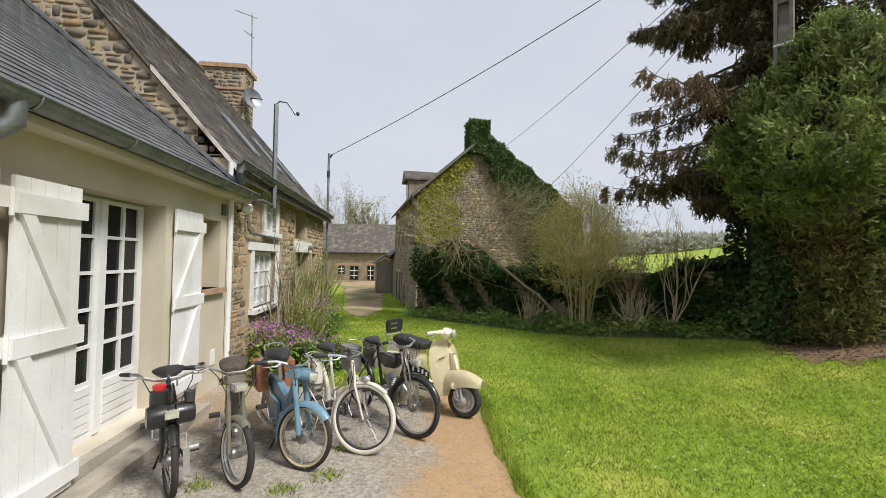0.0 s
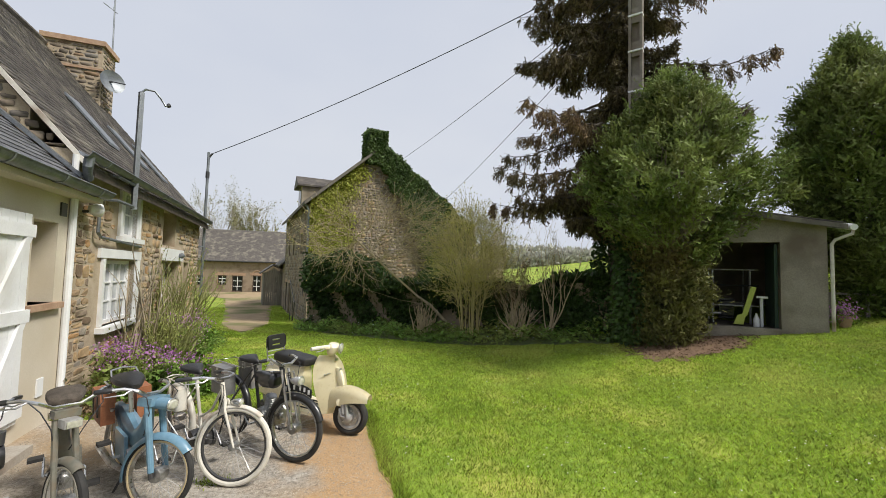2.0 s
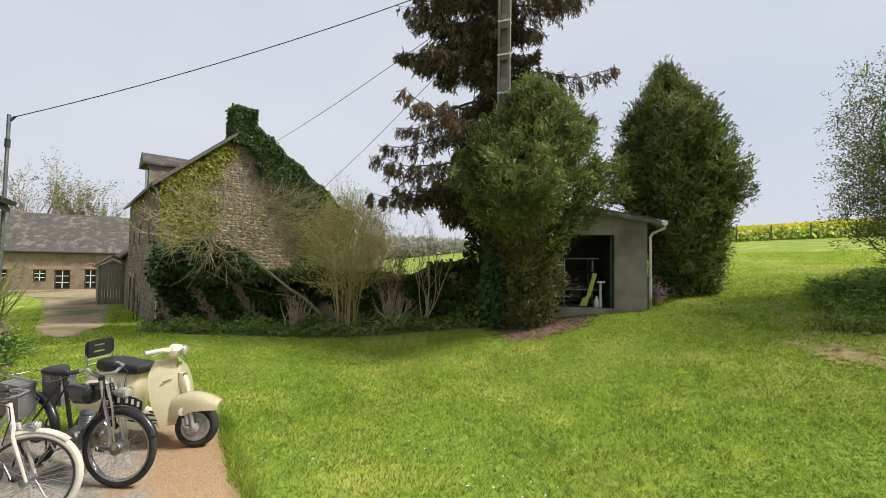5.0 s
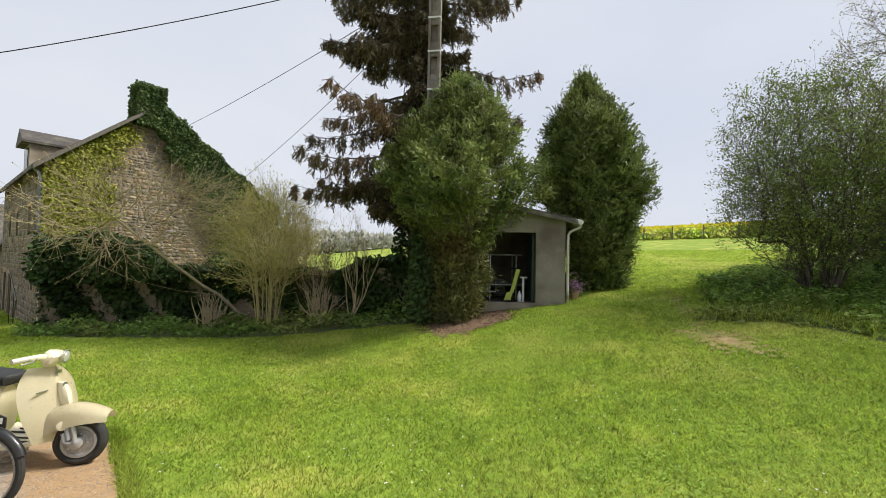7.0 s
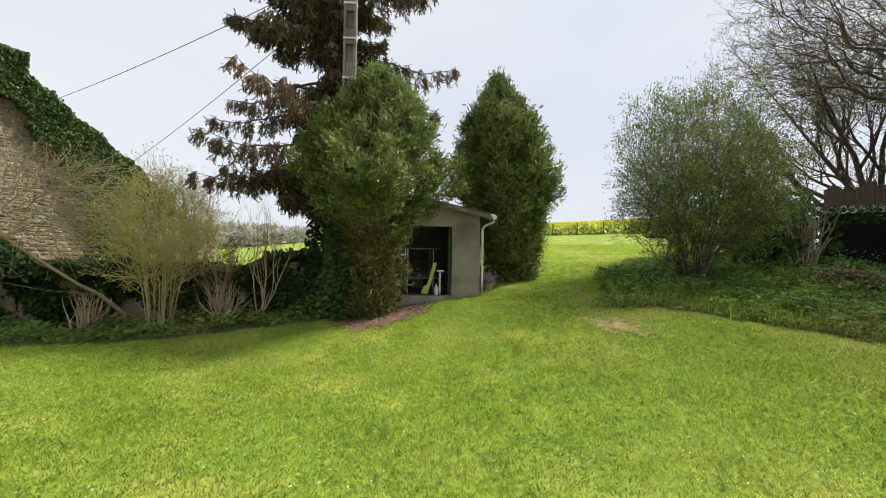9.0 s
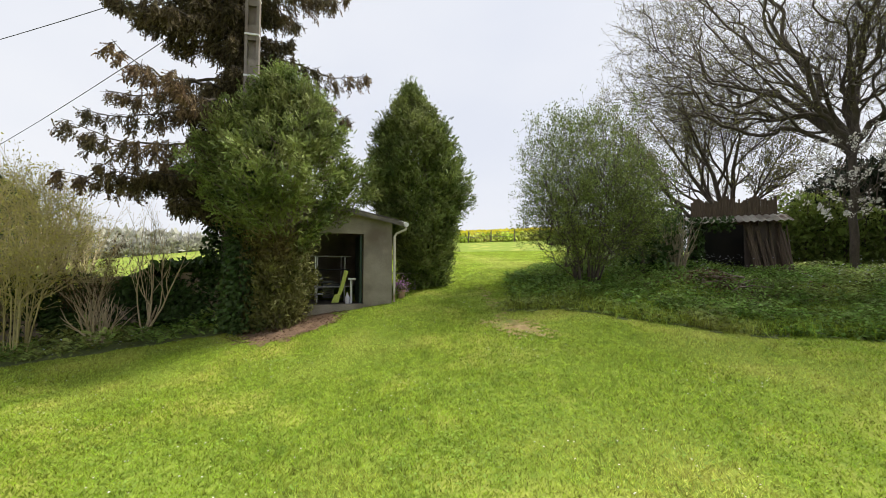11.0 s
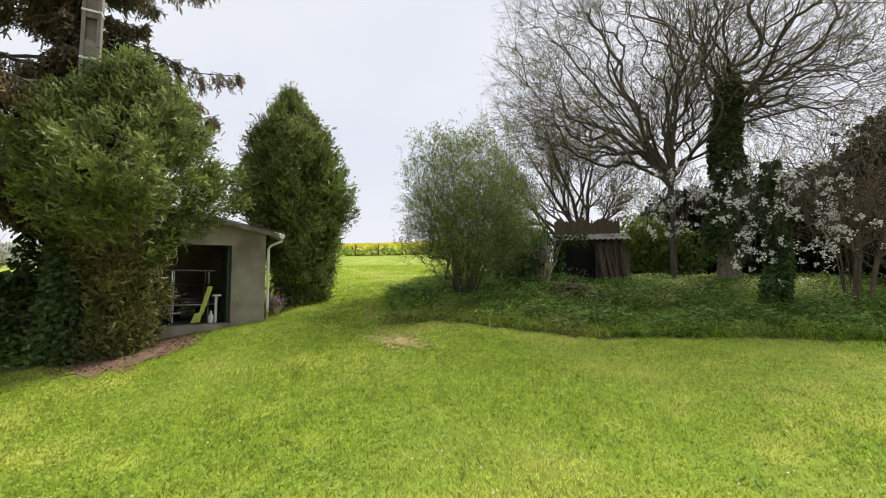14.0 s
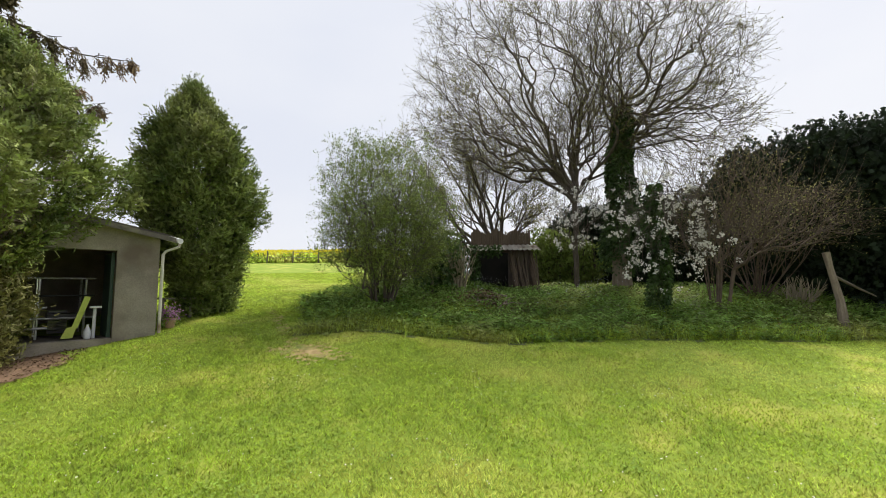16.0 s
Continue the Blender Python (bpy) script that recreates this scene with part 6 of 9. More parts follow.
def crown_tree(name, x, y, label, fork, crowns, n, seed, mat="bark", tip=0.0042, leaves=2, leaf=0.06, leaf_mat="bud", power=0.47, category="tree", stems=None, step=0.4, twigs=2, twig=0.25, spread=0.08, wid=0.6):
    """A tree or bush whose limbs fill given crowns: (centre above the base, half sizes, share)."""
    t, o = tree(name, x, y, label, category)
    R = np.random.default_rng(seed)
    tg = np.concatenate([in_crown(R, int(n * s), o + np.array(c), h) for c, h, s in crowns])
    tg = tg[tg[:, 2] > o[2] + 0.25]
    if stems:
        starts = []
        for k in range(stems):
            a = R.uniform(0, math.tau)
            p = o + [0.22 * math.cos(a), 0.22 * math.sin(a), -0.05]
            q = o + np.array(crowns[0][0]) * [1, 1, R.uniform(0.5, 1.1)] + np.array([math.cos(a), math.sin(a), 0]) * np.array(crowns[0][1]) * 0.5 * R.uniform(0.3, 1)
            starts.append([p + (q - p) * f + np.array([0, 0, 0.12 * math.sin(f * 3)]) for f in np.linspace(0, 1, 7)])
    else:
        f = o + np.array(fork)
        starts = [[o + (f - o) * k + R.normal(0, 0.04, 3) * (0 < k < 1) - [0, 0, 0.2 * (k == 0)] for k in np.linspace(0, 1, 8)]]
        for k in range(9):
            c, h, _ = crowns[k % len(crowns)]
            v = np.array([math.cos(k * 2.4), math.sin(k * 2.4), R.uniform(-0.2, 0.9)])
            e = o + np.array(c) + v / np.linalg.norm(v) * np.array(h) * R.uniform(0.5, 0.75)
            p0 = o + (f - o) * R.uniform(0.75, 1.0)
            m_ = (p0 + e) / 2 + [0, 0, -0.3] + R.normal(0, 0.25, 3)
            starts.append([p0 * (1 - u) ** 2 + m_ * 2 * u * (1 - u) + e * u * u + R.normal(0, 0.05, 3) * (0 < u < 1) for u in np.linspace(0, 1, 10)])
    segs, tips = colonize(starts, tg, R, step, tip, power, 0.35, twigs, twig)
    rods(segs, M[mat], "branchwork", t)
    if leaves:
        T = np.repeat(np.array([p for p, d in tips]), leaves, 0)
        A = np.repeat(np.array([d for p, d in tips]), leaves, 0)
        m = len(T)
        leaf_mesh("leaves", T + R.normal(0, spread, (m, 3)), A + R.normal(0, 0.7, (m, 3)), R.normal(0, 1, (m, 3)), leaf, leaf * wid, M[leaf_mat], t)
    return t, o, tips


def bush(x, y, height, radius, seed, label, mat_leaf, mat_twig, stems=26, name="willow_bush", leaves=5, leaf=0.05, base=0.25, lean=(0, 0), kids=4, depth=2, wid=0.4, rise=0.5, low=0.15):
    """Many stems that fan out from the base, with fine twigs and small leaves."""
    t, o = tree(name, x, y, label, "bush")
    R = np.random.default_rng(seed)
    segs, tips = [], []
    for k in range(stems):
        a = R.uniform(0, math.tau)
        e = R.uniform(low, 1.0) ** rise
        d = np.array([math.cos(a) * (1 - e) * radius + lean[0], math.sin(a) * (1 - e) * radius + lean[1], height * 0.62 * (0.45 + 0.55 * e)])
        L = np.linalg.norm(d)
        p = o + [math.cos(a) * base * R.random(), math.sin(a) * base * R.random(), 0]
        grow(segs, tips, p, d, L, 0.022 + 0.012 * R.random(), depth, R, 0.42, 0.05, 0.1, kids, 0.5, 5, 0.3)
    rods(segs, mat_twig, "branchwork", t)
    if leaves:
        T = np.array([p for p, d in tips])
        A = np.array([d for p, d in tips])
        T, A = np.repeat(T, leaves, 0), np.repeat(A, leaves, 0)
        n = len(T)
        leaf_mesh("leaves", T - A * R.uniform(0, 0.35, (n, 1)) + R.normal(0, 0.05, (n, 3)), A + R.normal(0, 0.6, (n, 3)), R.normal(0, 1, (n, 3)), leaf, leaf * wid, mat_leaf, t)
    return t, o


def bare_tree(name, x, y, label, limbs, seed, trunk, r, depth=4, kids=4, mat="twig_grey", buds=2, bud_mat="bud", ratio=0.6, spread=0.62, bud=0.07, up=0.1, crowns=None, steps=4, rmin=0.0035):
    """A spreading tree in bud: a trunk and limbs of given direction and length."""
    t, o = tree(name, x, y, label)
    R = np.random.default_rng(seed)
    segs, tips = [], []
    fork = o + np.array(trunk)
    mid = (o + fork) / 2 + R.normal(0, 0.06, 3)
    segs += [(o - [0, 0, 0.2], mid, r * 1.25, r), (mid, fork, r, r * 0.85)]
    for d, L, s, h in limbs:
        grow(segs, tips, o + (fork - o) * h, d, L, r * s, depth, R, spread, up, 0.16, kids, ratio, steps, 0.25, 0.0, rmin, crowns and [(o + np.array(c), np.array(k)) for c, k in crowns])
    rods(segs, M["bark_dark"] if mat == "twig_grey" else M[mat], "branchwork", t)
    if buds:
        T = np.array([p for p, d in tips])
        T = np.repeat(T, buds, 0)
        n = len(T)
        leaf_mesh("leaf_haze", T + R.normal(0, 0.07, (n, 3)), R.normal(0, 1, (n, 3)) + [0, 0, 0.5], R.normal(0, 1, (n, 3)), bud, bud * 0.6, M[bud_mat], t, "stuff")
    return t, o, segs, tips


spruce()
thuja(6.9, 7.3, 5.75, [(0, 0.42), (0.06, 0.5), (0.25, 0.58), (0.36, 0.72), (0.44, 1.4), (0.53, 2.15), (0.62, 2.0), (0.71, 1.6), (0.82, 1.1), (0.93, 0.6), (1, 0.08)], 11, "old thuja conifer with see-through crown in front of the shed", boughs=520, column=0.36, sparse=0.55, skew=(0.12, -0.1))
thuja(11.5, 6.25, 6.15, [(0, 0.55), (0.08, 0.8), (0.29, 1.2), (0.45, 1.45), (0.56, 1.5), (0.71, 1.3), (0.82, 0.95), (0.92, 0.38), (0.96, 0.16), (1, 0.05)], 12, "tall pointed thuja conifer beside the shed", tilt=(-0.35, 0.35), boughs=560)
crown_tree("willow_bush", 12.6, 1.65, "rounded willow bush in fresh small leaf", None, [((0, 0, 2.75), (1.9, 1.9, 2.25), 0.6), ((0.1, -0.3, 2.05), (1.6, 1.6, 1.45), 0.4)], 3900, 21, "twig_grey", 0.0034, 9, 0.055, "willow", 0.4, "bush", 34, 0.35, 2, 0.24, 0.06, 0.5)
crown_tree("oak_tree", 18.5, -5.65, "large spreading oak coming into bud", (0.1, -0.1, 4.6), [((0.2, 1.6, 9.2), (4.8, 5.5, 4.5), 0.72), ((0.0, 2.2, 6.6), (3.8, 4.4, 1.9), 0.2), ((0.0, -1.2, 6.8), (2.6, 2.4, 2.2), 0.08)], 3600, 31, "bark_dark", 0.0055, 2, 0.055, "bud", 0.49, "tree", None, 0.45, 4, 0.45, 0.03, 0.6)
bare_tree("ash_tree", 20.9, -2.7, "multi-stemmed bare tree behind the old hut", [((0, 0.3, 1.2), 4.6, 0.5, 0.3), ((0.1, 0.75, 1.0), 4.4, 0.45, 0.4), ((-0.3, 0.2, 1.2), 4.8, 0.5, 0.4), ((0, -0.3, 1.2), 4.2, 0.45, 0.6), ((0.2, 0.5, 1.2), 4.6, 0.45, 0.6), ((-0.1, 1.0, 0.7), 3.8, 0.4, 0.8), ((0, 0.6, 0.3), 3.2, 0.3, 0.9), ((0, -0.8, 0.7), 3.0, 0.35, 0.9)], 32, (0, 0.1, 2.2), 0.26, 4, 4, crowns=[((0, 1.7, 7.2), (3.4, 3.6, 5.0)), ((0, 1.6, 3.6), (2.4, 3.2, 1.9))], steps=3, rmin=0.0045, buds=2, bud=0.075, ratio=0.62, spread=0.6, up=0.08)


def ivy_tree():
    """The tall trunk wrapped in ivy, its bare pale foot and its crown."""
    t, o, tips = crown_tree("ivy_clad_tree", 17.3, -7.15, "tall tree with an ivy-wrapped trunk and bare budding crown", (0.1, -0.25, 7.0), [((-0.6, -1.4, 9.3), (3.3, 3.5, 3.6), 0.75), ((-0.7, -2.4, 6.6), (2.4, 2.4, 1.8), 0.25)], 2000, 45, "bark_dark", 0.0055, 2, 0.055, "bud", 0.49, "tree", None, 0.45, 4, 0.42, 0.03, 0.6)
    part("trunk", tube([o + np.array(p) for p in ((0, 0.05, -0.2), (0, 0.03, 1.2), (0.02, 0, 2.6), (0.05, -0.05, 3.3))], [0.42, 0.34, 0.33, 0.28], 12), M["bark_stem"], t, "pale bare foot of the trunk")
    R = np.random.default_rng(46)
    m = 12000
    f, a = R.uniform(0, 1, m), R.uniform(0, math.tau, m)
    h = 1.6 + 6.2 * f
    rr = (0.38 + 0.3 * R.uniform(0, 1, m) + 0.14 * np.sin(11 * f + a)) * (1.1 - 0.6 * f)
    leaf_mesh("ivy", np.stack([o[0] + 0.1 * f + rr * np.cos(a), o[1] - 0.25 * f + rr * np.sin(a), o[2] + h - 0.9 * R.uniform(0, 1, m) ** 3], 1), np.stack([np.cos(a), np.sin(a), -0.9 + 0 * a], 1) + R.normal(0, 0.4, (m, 3)), R.normal(0, 1, (m, 3)), 0.13, 0.1, M["ivy"], t)


ivy_tree()


def hang_blossom(t, o, tips, seed, count, low, high, drop_most, name="blossom"):
    """Clusters of white blossom on drooping twigs."""
    R = np.random.default_rng(seed)
    T = np.array([p for p, d in tips])
    T = T[(T[:, 2] > o[2] + low) & (T[:, 2] < o[2] + high)]
    T = T[R.integers(0, len(T), count)]
    drop = T + np.stack([R.normal(0, 0.08, count), R.normal(0, 0.1, count), -R.uniform(0.02, drop_most, count)], 1)
    rods([(a, b, 0.006, 0.003) for a, b in zip(T, drop)], M["twig_grey"], "twigwork", t, "stuff")
    k = 16
    c = np.repeat(drop, k, 0) + R.normal(0, 0.04, (count * k, 3)) * R.uniform(0.5, 1.4, (count, 1)).repeat(k, 0)
    leaf_mesh(name, c, R.normal(0, 1, (count * k, 3)), R.normal(0, 1, (count * k, 3)), 0.06, 0.055, M["blossom"], t)


def blossom_trees():
    t, o, tips = crown_tree("blossom_tree", 13.1, -6.55, "slim ivy-clad tree with hanging white blossom", (-0.05, 0.05, 3.8), [((-0.2, -0.5, 2.9), (0.9, 1.2, 1.4), 0.6), ((-0.2, 0.35, 3.1), (0.8, 0.9, 1.6), 0.4)], 260, 41, "twig_grey", 0.0045, 0, 0.05, "bud", 0.42, "tree", None, 0.3, 2, 0.3)
    hang_blossom(t, o, tips, 5, 200, 1.2, 4.6, 0.9)
    R = np.random.default_rng(47)
    m = 5200
    f, a = R.uniform(0, 1, m), R.uniform(0, math.tau, m)
    rr = (0.12 + 0.2 * R.uniform(0, 1, m) + 0.08 * np.sin(9 * f + a)) * (1.15 - 0.55 * f)
    c = o + np.array([-0.05, 0.05, 3.9]) * f[:, None]
    leaf_mesh("ivy", c + np.stack([rr * np.cos(a), rr * np.sin(a), 0 * a], 1), np.stack([np.cos(a), np.sin(a), -0.8 + 0 * a], 1) + R.normal(0, 0.4, (m, 3)), R.normal(0, 1, (m, 3)), 0.09, 0.075, M["ivy"], t)
    # second one between the hut and the ivy-clad trunks
    t, o, tips = crown_tree("blossom_tree", 15.6, -4.75, "slender fruit tree with white spring blossom", (0.1, -0.1, 2.2), [((0.0, -0.1, 3.2), (1.1, 1.15, 1.3), 1.0)], 200, 43, "twig_grey", 0.0045, 0, 0.05, "bud", 0.42, "tree", None, 0.3, 2, 0.25)
    hang_blossom(t, o, tips, 6, 120, 0.9, 4.6, 0.5)


blossom_trees()
crown_tree("hazel_bush", 13.3, -8.4, "tall bare hazel thicket with first buds", None, [((0, -0.3, 3.2), (1.6, 1.9, 2.0), 0.55), ((-0.3, -1.9, 2.7), (1.3, 2.2, 1.0), 0.45)], 1300, 51, "twig_hazel", 0.0045, 1, 0.055, "bud", 0.4, "bush", 15, 0.35, 3, 0.3)
bush(14.6, -10.4, 5.2, 3.4, 52, "bare brushwood in front of the dark hedge", M["bud"], M["twig_hazel"], 24, name="hazel_bush", leaves=1, leaf=0.05)
# dark evergreen hedge closing the garden
def hedge(name, pts, height, depth_, n, label, mat, size, seed):
    t = thing(name, Matrix.Identity(4), label, "hedge")
    R = np.random.default_rng(seed)
    k = R.integers(0, len(pts) - 1, n)
    f = R.random(n)
    A, B = np.array(pts, float)[k], np.array(pts, float)[k + 1]
    xy = A + (B - A) * f[:, None]
    w = R.uniform(-1, 1, (n, 2)) * depth_ * 0.75
    z = R.random(n) ** 0.8 * (height * (0.86 + 0.14 * np.sin(2.1 * xy[:, 0] + 1.3 * xy[:, 1])))
    P = np.stack([xy[:, 0] + w[:, 0], xy[:, 1] + w[:, 1], land(xy[:, 0], xy[:, 1]) + z], 1)
    if size < 0.2:
        h_ = n // 2
        fronds("foliage", P[:h_], R.normal(0, 0.7, (h_, 3)) + [0, 0, 0.6], R.normal(0, 1, (h_, 3)), size * 2.0, 0.42, mat, t)
    else:
        leaf_mesh("foliage", P, R.normal(0, 0.7, (n, 3)) + [0, 0, 0.8], R.normal(0, 1, (n, 3)), size, size * 0.5, mat, t)
    m = n // 12 if size < 0.5 else 1
    q = R.permutation(n)[:m]
    Q = np.stack([xy[q, 0] + 0.35 * w[q, 0], xy[q, 1] + 0.35 * w[q, 1], land(xy[q, 0], xy[q, 1]) + 0.66 * z[q]], 1)
    leaf_mesh("inner_foliage", Q, R.normal(0, 0.7, (m, 3)) + [0, 0, 0.8], R.normal(0, 1, (m, 3)), size * 2.6, size * 1.9, mat, t)
    segs = []
    for a, b in zip(pts, pts[1:]):
        for s in np.arange(0, 1, 0.25):
            x, y = a[0] + (b[0] - a[0]) * s, a[1] + (b[1] - a[1]) * s
            g0 = float(land(x, y))
            segs.append(((x, y, g0 - 0.1), (x + R.normal(0, 0.2), y + R.normal(0, 0.2), g0 + height * 0.85), 0.09, 0.03))
    rods(segs, M["bark"], "woodwork", t, "stuff")
    return t


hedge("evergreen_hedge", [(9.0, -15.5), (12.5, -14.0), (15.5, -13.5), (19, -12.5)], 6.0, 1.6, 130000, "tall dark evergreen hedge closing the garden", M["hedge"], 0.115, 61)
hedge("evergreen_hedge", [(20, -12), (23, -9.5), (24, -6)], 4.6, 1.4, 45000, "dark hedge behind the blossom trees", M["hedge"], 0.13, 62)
hedge("bramble_thicket", [(14.6, 0.3), (16.6, -0.3), (19.5, 0.6), (22, 1.2)], 1.9, 0.9, 9000, "dark bramble thicket between the bush and the hut", M["ivy"], 0.11, 66)
hedge("laurel_hedge", [(21.5, -7.5), (22, -5.2), (22.5, -3.6)], 3.2, 1.0, 5000, "clipped green hedge behind the old hut", M["willow"], 0.2, 63)
# shrubs before the garden wall
crown_tree("dogwood_shrub", 3.8, 11.4, "olive-stemmed shrub with yellow-green twigs", None, [((0, 0, 2.35), (1.1, 1.1, 1.45), 1.0)], 1050, 71, "twig_olive", 0.006, 4, 0.045, "yellowbud", 0.27, "bush", 20, 0.25, 2, 0.34, 0.05)
bush(5.6, 10.1, 3.1, 1.9, 72, "small bare fruit tree by the garden wall", M["bud"], M["twig_brown"], 9, name="fruit_tree", leaves=1, leaf=0.04, base=0.12, kids=3)
bush(4.85, 10.45, 1.25, 0.7, 73, "low bundle of bare brown stems", M["dead"], M["twig_brown"], 24, name="dry_shrub", leaves=0, base=0.2, kids=2, depth=1)
bush(2.6, 12.4, 1.2, 0.7, 74, "low dry stems in the border", M["dead"], M["twig_brown"], 22, name="dry_shrub", leaves=0, base=0.25, kids=2, depth=1)
bush(5.1, 11.3, 2.4, 1.1, 76, "reddish brown shrub over the wall", M["dead"], M["twig_brown"], 16, name="dry_shrub", leaves=4, leaf=0.06, base=0.2, kids=3)
bush(5.3, 13.9, 4.2, 2.2, 77, "tan twiggy shrub behind the garden wall", M["bud"], M["twig_brown"], 30, name="hazel_bush", leaves=2, leaf=0.05, base=0.4)
bush(13.7, -11.0, 1.1, 0.9, 78, "pale dry stalks below the dark hedge", M["dead"], M["bark_pale"], 40, name="dry_shrub", leaves=0, base=0.45, kids=2, depth=1)
bush(15.2, -0.55, 2.2, 0.9, 79, "pale dead stalks leaning beside the old hut", M["dead"], M["bark_pale"], 40, name="dry_shrub", leaves=0, base=0.3, kids=2, depth=1)


def brush_pile():
    t = thing("brush_pile", Matrix.Identity(4), "heap of cut grey branches overgrown with weeds", "brush pile")
    R = np.random.default_rng(83)
    o = np.array([13.6, -1.35, float(land(13.6, -1.35))])
    for k in range(46):
        a, h = R.uniform(0, math.tau), abs(R.normal(0.1, 0.16))
        c = o + [R.normal(0, 0.28), R.normal(0, 0.5), h]
        d = np.array([math.cos(a), math.sin(a), R.normal(0, 0.16)]) * R.uniform(0.25, 0.6)
        part("stick", tube([c - d, c + R.normal(0, 0.03, 3), c + d], [R.uniform(0.012, 0.03), 0.014, 0.008], 5), M["bark_stem"], t)
    n = 900
    P = o + R.normal(0, 1, (n, 3)) * [0.35, 0.6, 0.05]
    P[:, 2] = land(P[:, 0], P[:, 1]) + R.uniform(0.05, 0.5, n) * np.exp(-((P[:, 0] - o[0]) ** 2 + (P[:, 1] - o[1]) ** 2) * 1.3)
    leaf_mesh("dead_leaves", P, R.normal(0, 1, (n, 3)), R.normal(0, 0.5, (n, 3)) + [0, 0, 1], 0.1, 0.06, M["dead"], t, "stuff")


brush_pile()


def leaning_tree():
    t, o = tree("fruit_tree", 3.75, 12.4, "leaning pale-barked fruit tree with fine tan twigs")
    R = np.random.default_rng(75)
    way = [(0, 0, -0.05), (-0.45, 0.1, 0.42), (-0.85, 0.2, 0.85), (-1.25, 0.28, 1.12), (-1.6, 0.35, 1.42), (-2.1, 0.42, 1.85), (-2.6, 0.5, 2.3), (-3.1, 0.55, 2.75)]
    part("trunk", tube([o + np.array(p) for p in way], [0.06, 0.05, 0.042, 0.036, 0.03, 0.026, 0.02, 0.014], 8), M["bark_pale"], t)
    side = [o + np.array(p) for p in ((-1.25, 0.28, 1.12), (-1.5, 0.1, 1.8), (-1.7, 0.0, 2.5), (-1.8, 0, 3.1))]
    side2 = [o + np.array(p) for p in ((-0.85, 0.2, 0.85), (-1.8, 0.3, 1.0), (-2.8, 0.2, 1.3), (-3.5, 0.2, 1.7))]
    tg = np.concatenate([in_crown(R, 600, o + np.array((-2.6, 0.4, 2.9)), (2.3, 0.9, 1.25)), in_crown(R, 220, o + np.array((-1.3, 0.3, 3.1)), (1.5, 0.9, 1.1))])
    segs, tips = colonize([[o + np.array(p) for p in way], side, side2], tg, R, 0.25, 0.0058, 0.26, 0.3, 2, 0.36)
    rods(segs, M["twig_brown"], "branchwork", t)
    T = np.array([p for p, d in tips])
    leaf_mesh("leaf_haze", T, R.normal(0, 1, T.shape), R.normal(0, 1, T.shape), 0.045, 0.028, M["yellowbud"], t, "stuff")


leaning_tree()
# far trees with bare crowns beyond the roofs
for i, (x, y, h) in enumerate(((-15.5, 60, 5.2), (-13.0, 62, 4.4), (-10.5, 61, 4.0))):
    bare_tree("poplar_tree", x, y, "bare far tree behind the farm roof", [((0.2, 0, 1), h, 0.5, 1), ((-0.3, 0.1, 1), h * 0.9, 0.5, 1), ((0.5, 0.1, 0.9), h * 0.8, 0.4, 0.8), ((-0.5, 0, 0.8), h * 0.8, 0.4, 0.8)], 90 + i, (0, 0, 4.5), 0.22, 3, 5, mat="bark_pale", buds=1, bud=0.2, up=0.15)
# far hedge and woods, paled by haze in their leaf colour
hedge("field_hedge", [(2, 62), (14, 60), (26, 56), (38, 60), (55, 70)], 1.7, 1.4, 9000, "hazy bare hedgerow beyond the fields", M["farwood_hazed"], 0.9, 64)
hedge("field_hedge", [(-90, 130), (-20, 120), (40, 120), (110, 150), (180, 140)], 4.5, 6.0, 9000, "far woods along the horizon", M["farwood_hazed"], 2.4, 65)
for i, (x, y) in enumerate(((7.5, 26), (9.5, 24), (12, 30))):
    bush(x, y, 4.0, 3.0, 80 + i, "bare brown shrub in the far hedge", M["bud"], M["twig_brown"], 14, name="hazel_bush", leaves=1, leaf=0.08, base=0.3, kids=3)


